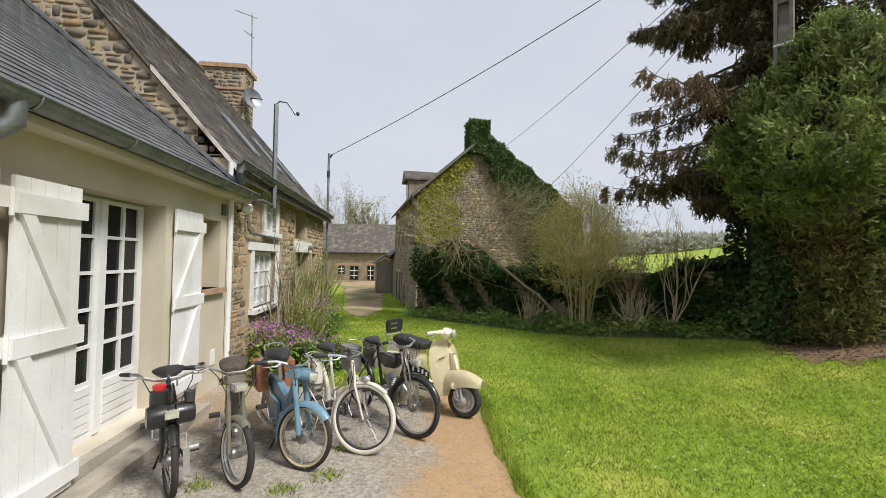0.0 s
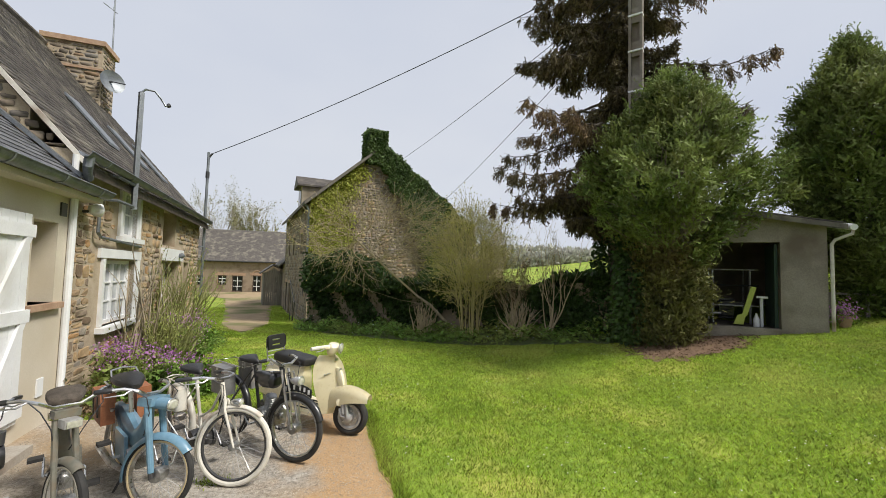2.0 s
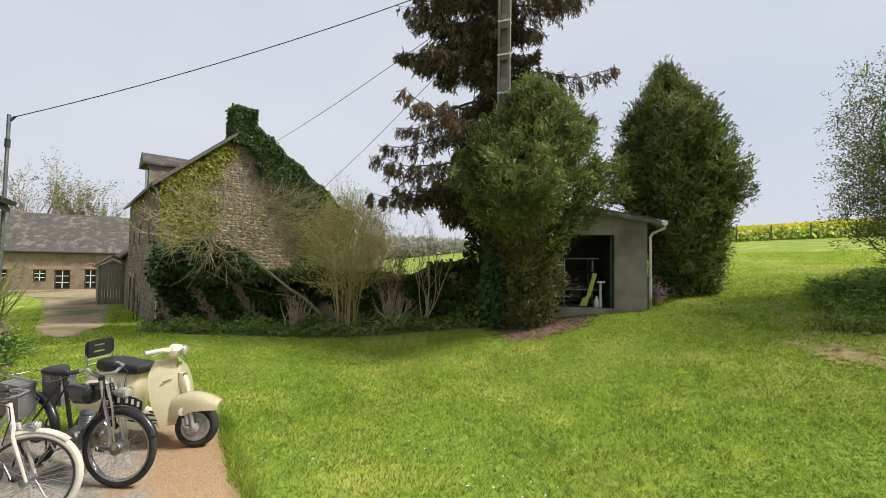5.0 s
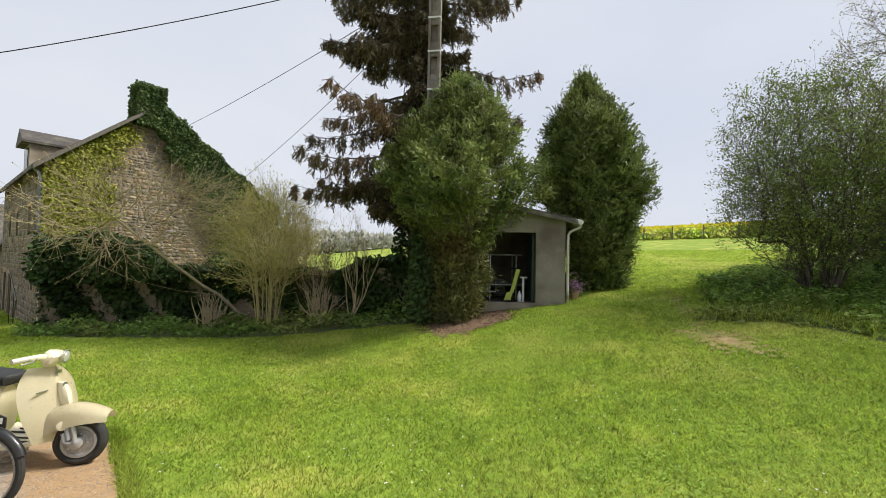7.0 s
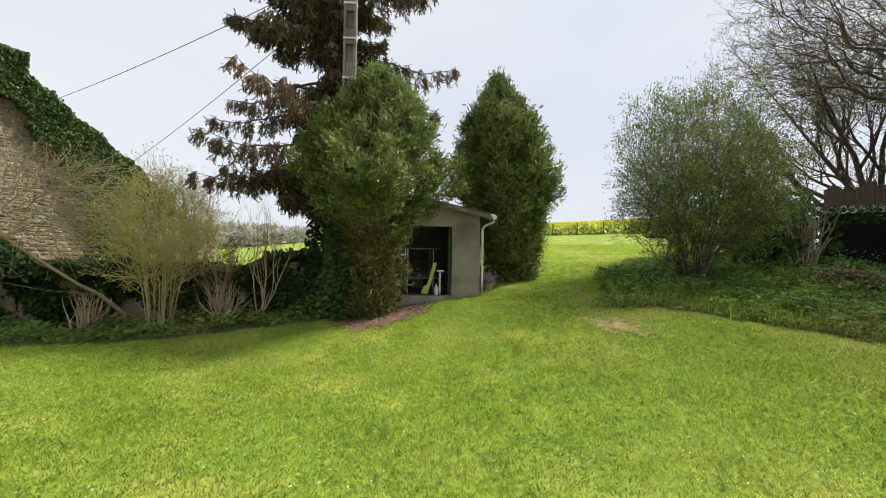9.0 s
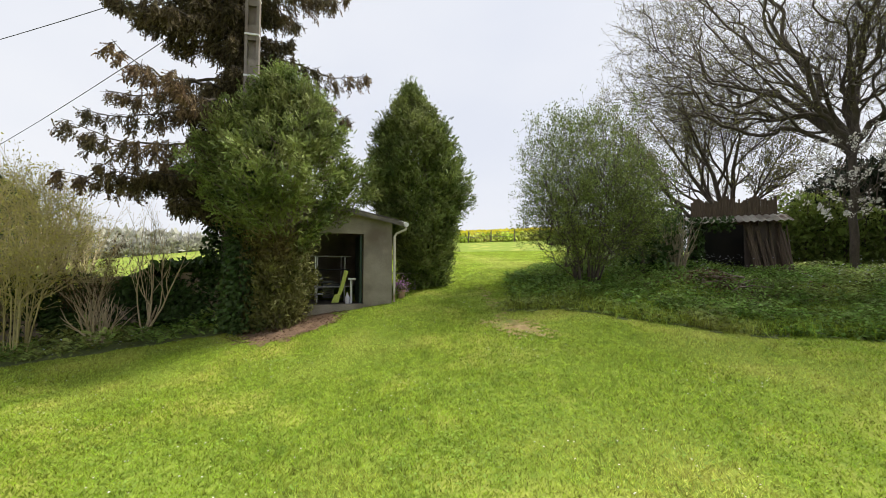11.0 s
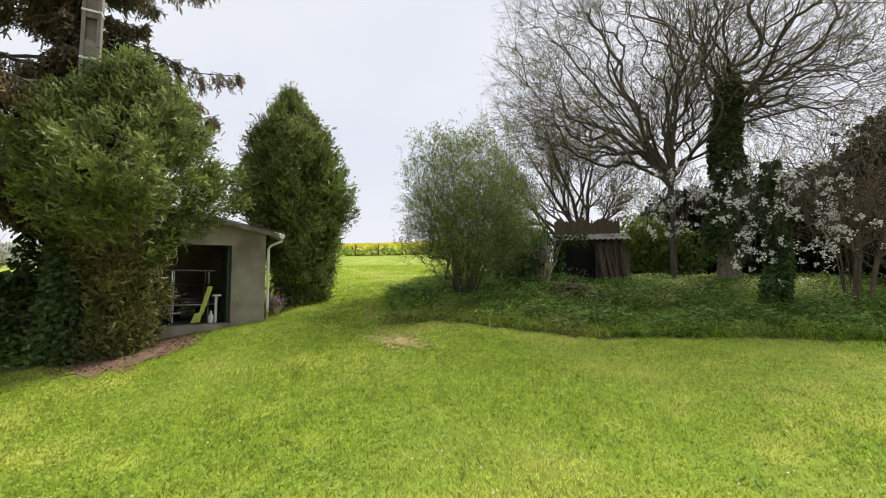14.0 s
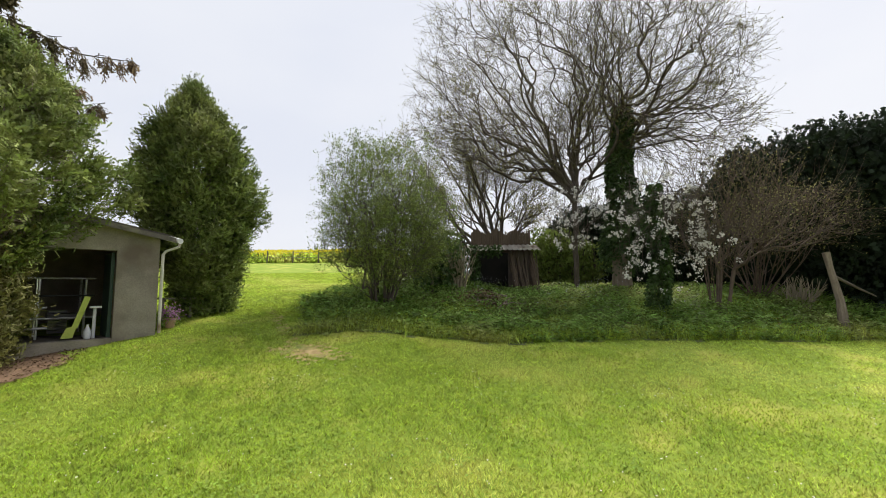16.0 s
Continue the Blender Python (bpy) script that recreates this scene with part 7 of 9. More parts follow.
# ---- ivy on walls ----
def ivy_on_gable():
    R = np.random.default_rng(8)
    n = 210000
    u, z = R.uniform(-0.1, GW + 0.6, n), R.uniform(-0.4, 8.7, n)
    topz = np.where(u < GR, GE + sl * u, GZ - (u - GR) * (GZ - 4.2) / (GW - GR))
    rag = 0.16 * np.sin(2.7 * z + 1.1) + 0.12 * np.sin(6.1 * z) + 0.08 * np.sin(13 * z)
    over = np.interp(u, (2.75, 3.4, 3.8, 5.2, 6.9, 7.7), (7.9, 7.85, 7.5, 6.45, 5.2, 4.5)) + 0.07 * np.sin(5 * u) + 0.05 * np.sin(13 * u)
    right = (u > np.interp(z, (2.0, 3.7, 5.1, 6.1, 7.06), (5.4, 5.0, 4.15, 3.68, 2.8)) + rag) & (z < over) & (u > GR)
    chimney = (u > 2.44) & (u < 3.36) & (z > 6.9) & (z < 8.5)
    keep = right | chimney
    dense = R.random(n) < np.where(z < 2.2, 0.5, 1.0)
    keep &= dense
    P = np.stack([u, -0.02 - R.uniform(0, 0.28, n), z], 1)[keep]
    M3, T3 = np.array(IVY.to_3x3()), np.array(IVY.translation)
    m = len(P)
    leaf_mesh("ivy", P @ M3.T + T3, (R.normal(0, 0.5, (m, 3)) + [0, -0.5, -0.8]) @ M3.T, R.normal(0, 0.6, (m, 3)) + [0, -1, 0], 0.105, 0.09, M["ivy_gable"], ivy_house, "stuff", "dark ivy over the gable and chimney")
    n = 40000
    u, z = R.uniform(0, 3.4, n), R.uniform(1.2, 6.9, n)
    edge = np.interp(z, (1.2, 3.45, 5.19, 6.56), (1.2, 1.4, 1.85, 2.0)) + 0.25 * np.sin(2.2 * z) + 0.2 * np.sin(6 * z + 1)
    keep = (u < edge + R.normal(0, 0.22, n)) & (z < GE + sl * u - 0.12) & (R.random(n) < 0.7)
    P = np.stack([u, 0.03 - R.uniform(0, 0.14, n), z], 1)[keep]
    m = len(P)
    leaf_mesh("ivy", P @ M3.T + T3, (R.normal(0, 0.5, (m, 3)) + [0, -0.5, -0.8]) @ M3.T, R.normal(0, 0.6, (m, 3)) + [0, -1, 0], 0.1, 0.085, M["ivy_light"], ivy_house, "stuff", "yellow-green young creeper on the gable")
    # depth of the ivy on the chimney sides and along the roof edge
    n = 18000
    u, y, z = R.uniform(2.42, 3.38, n), R.uniform(-0.1, 0.85, n), R.uniform(6.9, 8.52, n)
    P = np.stack([u, y, z], 1)
    m = len(P)
    leaf_mesh("ivy", P @ M3.T + T3, R.normal(0, 0.7, (m, 3)) + [0, 0, -0.4], R.normal(0, 1, (m, 3)), 0.105, 0.09, M["ivy_gable"], chim2, "stuff", "dark ivy round the chimney")
    n = 34000
    u, y = R.uniform(3.0, GW + 0.3, n), R.uniform(-0.2, 1.1, n)
    z = np.interp(u, (2.75, 3.4, 3.8, 5.2, 6.9, 7.7), (7.9, 7.85, 7.5, 6.45, 5.2, 4.5)) - R.uniform(0, 0.75, n) + 0.07 * np.sin(5 * u)
    P = np.stack([u, y, z], 1)
    leaf_mesh("ivy", P @ M3.T + T3, R.normal(0, 0.7, (n, 3)) + [0, 0, 0.3], R.normal(0, 1, (n, 3)), 0.105, 0.09, M["ivy_gable"], ivy_house, "stuff", "dark ivy over the roof edge")


ivy_on_gable()


def ivy_on_wall():
    R = np.random.default_rng(18)
    for (xa, ya), (xb, yb) in zip(WALL, WALL[1:]):
        n = 15000
        f = R.random(n)
        x, y = xa + (xb - xa) * f, ya + (yb - ya) * f
        d = np.array([xb - xa, yb - ya])
        nrm = np.array([d[1], -d[0]]) / np.hypot(*d)
        if nrm[1] > 0:
            nrm = -nrm
        h = R.uniform(0, 1, n) ** 0.8 * (np.interp(x, (-0.9, 1.0, 2.5, 4.0, 7.0), (2.9, 2.6, 1.95, 1.5, 1.4)) + 0.2 * np.sin(2 * x) + 0.1 * np.sin(5.3 * x))
        bare = (h < 0.6 + 0.2 * np.sin(7 * x)) & (np.sin(1.9 * x + 0.4) > 0.72) & (x > 1.8)
        off = -0.25 + R.uniform(0, 0.95, n) * np.where(h > 1.45, 1.0, 0.55) + 0.12 * np.sin(5 * x + 3 * h)
        k = ~bare
        P = np.stack([x + nrm[0] * off, y + nrm[1] * off, land(x, y) + h], 1)[k]
        m = len(P)
        leaf_mesh("ivy", P, R.normal(0, 0.6, (m, 3)) + [nrm[0] * 0.6, nrm[1] * 0.6, -0.6], R.normal(0, 0.7, (m, 3)) + [nrm[0], nrm[1], 0.3], 0.14, 0.12, M["ivy"], gw, "stuff", "dark ivy over the garden wall")


ivy_on_wall()


# ---- low plants ----
def weeds(name, x, y, h, mat, size, label, seed, category="weeds"):
    R = np.random.default_rng(seed)
    n = len(x)
    P = np.stack([x, y, land(x, y) + R.random(n) * h], 1)
    a = R.uniform(0, math.tau, n)
    return tagged(leaf_mesh(name, P, np.stack([np.cos(a), np.sin(a), R.uniform(-0.2, 0.9, n)], 1), R.normal(0, 0.5, (n, 3)) + [0, 0, 1], size, size * 0.5, mat, None, "stuff", label), category=category)


ux, uy = scatter(150000, 8.8, 22, -15, 4.4, lambda x, y: bed_in(x, y) & (rng.random(len(x)) < np.clip(1.4 - (x - 9.5) / 9, 0.2, 1)))
hh = 0.04 + 0.12 * smooth(0, 1.2, ux - bed_edge(uy)) + 0.24 * (0.5 + 0.5 * np.sin(1.7 * ux + uy) * np.sin(1.3 * uy - 0.6 * ux)) + 0.05 * smooth(10, 13, ux)
weeds("undergrowth", ux, uy, hh, M["weed"], 0.09, "green weeds and ground cover in the bed", 101)
# leafy clumps that stand out of the bed
kx, ky = scatter(700, 9.2, 16, -12, 3.6, lambda x, y: bed_in(x, y) & (rng.random(len(x)) < np.clip(1.5 - (x - 9.5) / 4, 0.25, 1)))
kh = rng.uniform(0.12, 0.5, len(kx)) * smooth(-0.3, 0.8, kx - bed_edge(ky))
ux, uy, hh = np.repeat(kx, 55) + rng.normal(0, 0.11, len(kx) * 55), np.repeat(ky, 55) + rng.normal(0, 0.11, len(kx) * 55), np.repeat(kh, 55)
nb = len(ux)
na = rng.uniform(0, math.tau, nb)
tagged(fronds("nettle_clumps", np.stack([ux, uy, land(ux, uy) + rng.random(nb) ** 0.6 * hh], 1), np.stack([np.cos(na), np.sin(na), rng.uniform(-0.3, 0.9, nb)], 1), rng.normal(0, 0.5, (nb, 3)) + [0, 0, 1], 0.1, 0.36, M["weed"], None, "stuff", "leafy nettle clumps standing in the bed", 0.3), category="weeds")
ux, uy = scatter(26000, -1.5, 6.6, 6.5, 17, border_in)
nb = len(ux)
na = rng.uniform(0, math.tau, nb)
hb = 0.1 + 0.42 * (0.5 + 0.5 * np.sin(3 * ux + 2 * uy) * np.sin(2 * uy - ux)) ** 1.5
tagged(fronds("border_plants", np.stack([ux, uy, land(ux, uy) + rng.random(nb) * hb], 1), np.stack([np.cos(na), np.sin(na), rng.uniform(-0.2, 1.2, nb)], 1), rng.normal(0, 0.5, (nb, 3)) + [0, 0, 1], 0.13, 0.3, M["weed"], None, "stuff", "mixed green plants along the garden wall", 0.25), category="weeds")
ux, uy = scatter(700, -1.2, 6.4, 6.5, 16.5, lambda x, y: border_in(x, y) & (np.sin(2.3 * x + y) > 0.2))
weeds("border_flowers", ux, uy, 0.5, M["paleblue"], 0.05, "pale blue flowers in the border", 103, "flowers")
ux, uy = scatter(900, 12.5, 18, -8, -1, lambda x, y: bed_in(x, y) & (np.sin(1.1 * x + 1.7 * y) > 0.1))
weeds("bed_flowers", ux, uy, 0.7, M["paleblue"], 0.05, "pale small flowers in the bed", 104, "flowers")
ux, uy = scatter(5000, 11, 18, -10, 1, lambda x, y: bed_in(x, y) & (np.sin(2 * x) * np.sin(1.7 * y + 1) > 0.3))
weeds("dead_leaves", ux, uy, 0.25, M["dead"], 0.1, "dead brown leaves and brush in the bed", 105, "leaves")
ux, uy = scatter(3000, 5.6, 8.6, 5.8, 8.6, lambda x, y: np.hypot((x - 7.1) / 1.35, (y - 7.1) / 1.15) < 1.0)
weeds("conifer_litter", ux, uy, 0.02, M["dead"], 0.05, "dry needles on the bare earth", 106, "leaves")
ux, uy = scatter(160000, 11.0, 26, -2, 16, lambda x, y: ~bed_in(x, y) & ~((x > 7.7) & (y > 6.3) & (x < 11)))
blades("meadow_grass", ux, uy, rng.uniform(0.03, 0.07, len(ux)), rng.uniform(0.012, 0.026, len(ux)), M["grass"], "meadow grass on the slope")

# old hut with reed walls and a corrugated roof
hut = thing("old_hut", Matrix.Identity(4), "tumbledown hut of reed and boards with a tin roof", "hut")
HZ = float(land(17.4, -2.3)) - 0.1
R_ = random.Random(4)
for i in range(30):
    y = -1.15 - i * 0.082
    if -2.62 < y < -1.3:
        continue
    part("board", box(17.2 + R_.uniform(-0.03, 0.03), 17.25, y - 0.038, y + 0.038, HZ, 3.3 + R_.uniform(-0.1, 0.05)), M["brown_paint"], hut)
for i in range(56):
    y = -1.15 - i * 0.044
    part("reed", tube([(17.75, y, 3.3 if -2.66 < y < -1.2 else HZ), (17.75 + R_.uniform(-0.04, 0.04), y, 4.2 + 0.08 * math.sin(i * 0.35) + R_.uniform(-0.07, 0.07))], 0.027, 5), M["thatch"], hut)
for i in range(26):
    y = -2.7 - R_.uniform(0, 1.0)
    part("reed", tube([(16.7 + R_.uniform(-0.15, 0.1), y - 0.1, HZ), (17.1, y + R_.uniform(-0.05, 0.15), 2.9 + R_.uniform(-0.3, 0.35))], R_.uniform(0.02, 0.04), 6), M["thatch"], hut)
# near-black panel: the shade in the hut's opening is painted on
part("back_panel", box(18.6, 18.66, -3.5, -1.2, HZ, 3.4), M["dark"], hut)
part("side", box(17.3, 19.2, -3.6, -3.5, HZ, 3.3), M["dark_wood"], hut)
part("side", box(17.3, 19.2, -1.2, -1.1, HZ, 3.3), M["dark_wood"], hut)
bm = bmesh.new()
top_, bot_ = [], []
for i in range(61):
    y = -0.95 - i * 2.85 / 60
    z = 0.025 * math.sin(i * math.tau / 4)
    top_.append([bm.verts.new((x, y, zz + z)) for x, zz in ((16.7, 3.32), (17.7, 3.62))])
for a, b in zip(top_, top_[1:]):
    bm.faces.new((a[0], b[0], b[1], a[1]))
bmesh.ops.solidify(bm, geom=bm.faces[:], thickness=0.012)
part("tin_roof", bm, M["tin"], hut)
n = 1800
weedsP = np.stack([rng.uniform(16.6, 17.3, n), rng.uniform(-2.3, -1.0, n), rng.uniform(HZ, 3.5, n)], 1)
weedsP = weedsP[(weedsP[:, 1] > -1.45) | (weedsP[:, 2] > 3.1)]
leaf_mesh("ivy", weedsP, rng.normal(0, 1, (len(weedsP), 3)), rng.normal(0, 1, (len(weedsP), 3)), 0.13, 0.11, M["ivy"], hut)
stump = thing("tree_stump", Matrix.Identity(4), "grey dead tree stump in the undergrowth", "tree stump")
sz0 = float(land(11.0, -9.85))
part("stump", tube([(11.0, -9.9, sz0 - 0.1), (11.02, -9.87, sz0 + 0.8), (11.08, -9.75, sz0 + 1.6), (11.1, -9.7, sz0 + 2.0)], [0.13, 0.085, 0.07, 0.085], 9), M["bark_stem"], stump)
part("branch", tube([(11.05, -9.8, sz0 + 1.4), (11.1, -10.4, sz0 + 1.1), (11.2, -10.9, sz0 + 0.9)], [0.04, 0.03, 0.015], 6), M["twig_grey"], stump)

# ---- the row of mopeds; local x forwards, origin where the front wheel stands ----
def vehicle(name, x, y, az, steer, label, category, lean=2.5):
    """az: the heading, degrees from -y towards +x. Returns the thing, the body's and the steered parts' makers."""
    t = thing(name, pose(x, y, 0.012, 0, 0, az - 90) @ pose(0, 0, 0, lean), label, category, "row of parked mopeds and scooters")
    S = Matrix.Translation((0.03, 0, 0)) @ Matrix.Rotation(radians(steer), 4, Vector((-0.25, 0, 1)).normalized()) @ Matrix.Translation((-0.03, 0, 0))
    def body(pname, bm, mat, parent=None, plabel="", bevel=0.0):
        return part(pname, bm, M[mat], parent or t, plabel, bevel)
    def front(pname, bm, mat, parent=None, plabel="", bevel=0.0):
        bm.transform(S)
        return part(pname, bm, M[mat], parent or t, plabel, bevel)
    return t, body, front


def wheel(make, x, R, r, tyre, rim="steel", spokes=32, hub="alu", hub_r=0.045, wall=None, width=1.0):
    """A spoked wheel: rim > tyre, hub, spokes."""
    c = (x, 0, R)
    w = make("wheel", ring(c, (0, 1, 0), R - 2 * r - 0.004, 0.012, 44, 6, squash=1.4), rim)
    make("tyre", ring(c, (0, 1, 0), R - r, r, 44, 10, squash=width), tyre, w)
    if wall:
        for s in (-1, 1):
            make("tyre_wall", ring((x, s * r * 0.72, R), (0, 1, 0), R - 1.55 * r, r * 0.42, 44, 6, squash=0.6), wall, w)
    make("hub", lathe((x, -0.055, R), (0, 1, 0), [(0, 0.012), (0.005, hub_r * 0.9), (0.02, hub_r), (0.09, hub_r), (0.105, hub_r * 0.9), (0.11, 0.012)], 16), hub, w)
    for k in range(spokes):
        a = k * math.tau / spokes
        b = a + (0.5 if (k // 2) % 2 else -0.5)
        s = 1 if k % 2 else -1
        p = (x + math.cos(b) * hub_r * 0.9, s * 0.035, R + math.sin(b) * hub_r * 0.9)
        q = (x + math.cos(a) * (R - 2 * r - 0.01), 0, R + math.sin(a) * (R - 2 * r - 0.01))
        make("spoke", tube([p, q], 0.0015, 3), "silver", w)
    return w


def mudguard(x, R, r0, a0, a1, w, deep=0.35, n=18):
    """A curved guard over a wheel from angle a0 to a1 (degrees, 90 on top)."""
    bm = bmesh.new()
    prof = [(-1.0, -deep), (-0.8, -0.12 * deep / 0.35), (-0.4, 0.05), (0, 0.1), (0.4, 0.05), (0.8, -0.12 * deep / 0.35), (1.0, -deep)]
    out, inn = [], []
    for i in range(n + 1):
        a = radians(a0 + (a1 - a0) * i / n)
        for rows_, off in ((out, 0.0), (inn, -0.004)):
            rows_.append([bm.verts.new((x + math.cos(a) * (r0 + h * w * 0.9 + off), v * w * 0.5, R + math.sin(a) * (r0 + h * w * 0.9 + off))) for v, h in prof])
    k = len(prof)
    for rows_ in (out, inn):
        for a, b in zip(rows_, rows_[1:]):
            for j in range(k - 1):
                bm.faces.new((a[j], a[j + 1], b[j + 1], b[j]))
    for i in range(n):
        for j in (0, k - 1):
            bm.faces.new((out[i][j], out[i + 1][j], inn[i + 1][j], inn[i][j]))
    for i in (0, n):
        for j in range(k - 1):
            bm.faces.new((out[i][j], inn[i][j], inn[i][j + 1], out[i][j + 1]))
    return bm


def saddle(make, x, z, L=0.27, w=0.2, mat="leather", springs=True):
    """A sprung cycle saddle with a narrow nose."""
    secs = []
    for f, hw, h, dz in ((0, 0.3, 0.5, -0.005), (0.06, 0.85, 0.9, 0.01), (0.25, 1.0, 1.0, 0.012), (0.5, 0.72, 1.0, 0.0), (0.75, 0.36, 0.9, -0.004), (0.95, 0.2, 0.7, -0.008), (1, 0.1, 0.3, -0.014)):
        secs.append(oval((x - L * 0.55 + L * f, 0, z + dz), hw * w / 2, 0.032 * h, 14, 0))
    s = make("saddle", loft(secs), mat)
    if springs:
        for y in (-0.05, 0.05):
            pts = [(x - 0.09 + 0.016 * math.cos(k * 1.2), y + 0.016 * math.sin(k * 1.2), z - 0.095 + k * 0.0028) for k in range(26)]
            make("spring", tube(pts, 0.003, 4), "steel", s)
    make("rail", tube([(x - 0.1, -0.04, z - 0.09), (x, -0.02, z - 0.07), (x + 0.1, -0.015, z - 0.03)], 0.005, 5), "steel", s)
    make("rail", tube([(x - 0.1, 0.04, z - 0.09), (x, 0.02, z - 0.07), (x + 0.1, 0.015, z - 0.03)], 0.005, 5), "steel", s)
    return s


def handlebar(make, x, z, half, rise, back, mat="chrome", grip="black", levers=True, cables=True):
    """A swept bar with grips, levers and control cables."""
    pts = [(x + 0.0, 0, z)]
    right = [(x + 0.02, 0.08, z + 0.005), (x + 0.02, 0.16, z + rise * 0.7), (x - back * 0.3, half * 0.72, z + rise), (x - back, half, z + rise - 0.015)]
    allp = [(p[0], -p[1], p[2]) for p in right[::-1]] + pts + right
    h = make("handlebar", tube(allp, 0.0125, 8), mat)
    for s in (-1, 1):
        a, b = Vector((x - back * 0.62, s * half * 0.86, z + rise - 0.006)), Vector((x - back * 1.15, s * half * 1.06, z + rise - 0.02))
        make("grip", tube([a, a.lerp(b, 0.1), a.lerp(b, 0.9), b], [0.015, 0.018, 0.017, 0.014], 8), grip, h)
        if levers:
            make("lever", tube([(x - back * 0.2 + 0.02, s * half * 0.66, z + rise - 0.01), (x + 0.06 - back * 0.5, s * half * 0.8, z + rise - 0.035), (x + 0.05 - back, s * half * 1.02, z + rise - 0.05)], [0.006, 0.006, 0.004], 6), "steel", h)
        if cables:
            make("cable", tube([(x + 0.0, s * half * 0.64, z + rise - 0.01), (x + 0.1, s * half * 0.55, z + rise - 0.06), (x + 0.09, s * 0.1, z - 0.12), (x + 0.03, s * 0.04, z - 0.3)], 0.004, 5), "cable", h)
    return h


def headlamp(make, x, z, r, mat, depth_=0.1, tilt=0.0):
    h = make("headlight", lathe((x, 0, z), (1, 0, tilt), [(-depth_, 0.01), (-depth_ * 0.9, r * 0.5), (-depth_ * 0.5, r * 0.85), (0, r), (0.012, r)], 18), mat)
    make("bezel", ring((x + 0.012, 0, z), (1, 0, tilt), r, 0.007, 22, 6), "chrome", h)
    make("lens", lathe((x + 0.008, 0, z), (1, 0, tilt), [(0, r * 0.96), (0.012, r * 0.8), (0.02, r * 0.4), (0.022, 0.005)], 18), "lens", h)
    return h


def engine(make, x, z, s=1.0, mat="alu"):
    """A small finned single with its crankcase and exhaust."""
    e = make("engine", lathe((x, -0.09 * s, z), (0, 1, 0), [(0, 0.03), (0.01, 0.085 * s), (0.06 * s, 0.095 * s), (0.15 * s, 0.09 * s), (0.18 * s, 0.05)], 18), mat)
    for k in range(7):
        make("fin", box(x + (0.09 + k * 0.02) * s, x + (0.098 + k * 0.02) * s, -0.06 * s, 0.06 * s, z - 0.03 * s, z + 0.09 * s, bmesh.new(), None), mat, e)
    make("cylinder", lathe((x + 0.05 * s, 0, z + 0.02 * s), (1, 0, 0.15), [(0, 0.035), (0.2 * s, 0.035), (0.21 * s, 0.02)], 12), mat, e)
    return e


def crank(make, x, z, y=0.12):
    c = make("crankset", tube([(x, -y, z), (x, y, z)], 0.012, 8), "steel")
    for s in (-1, 1):
        make("crank_arm", tube([(x, s * y, z), (x + s * 0.11, s * y, z - s * 0.1)], 0.008, 6), "steel", c)
        make("pedal", box(x + s * 0.11 - 0.04, x + s * 0.11 + 0.04, s * y, s * (y + 0.09), z - s * 0.1 - 0.012, z - s * 0.1 + 0.012), "rubber", c)
    return c


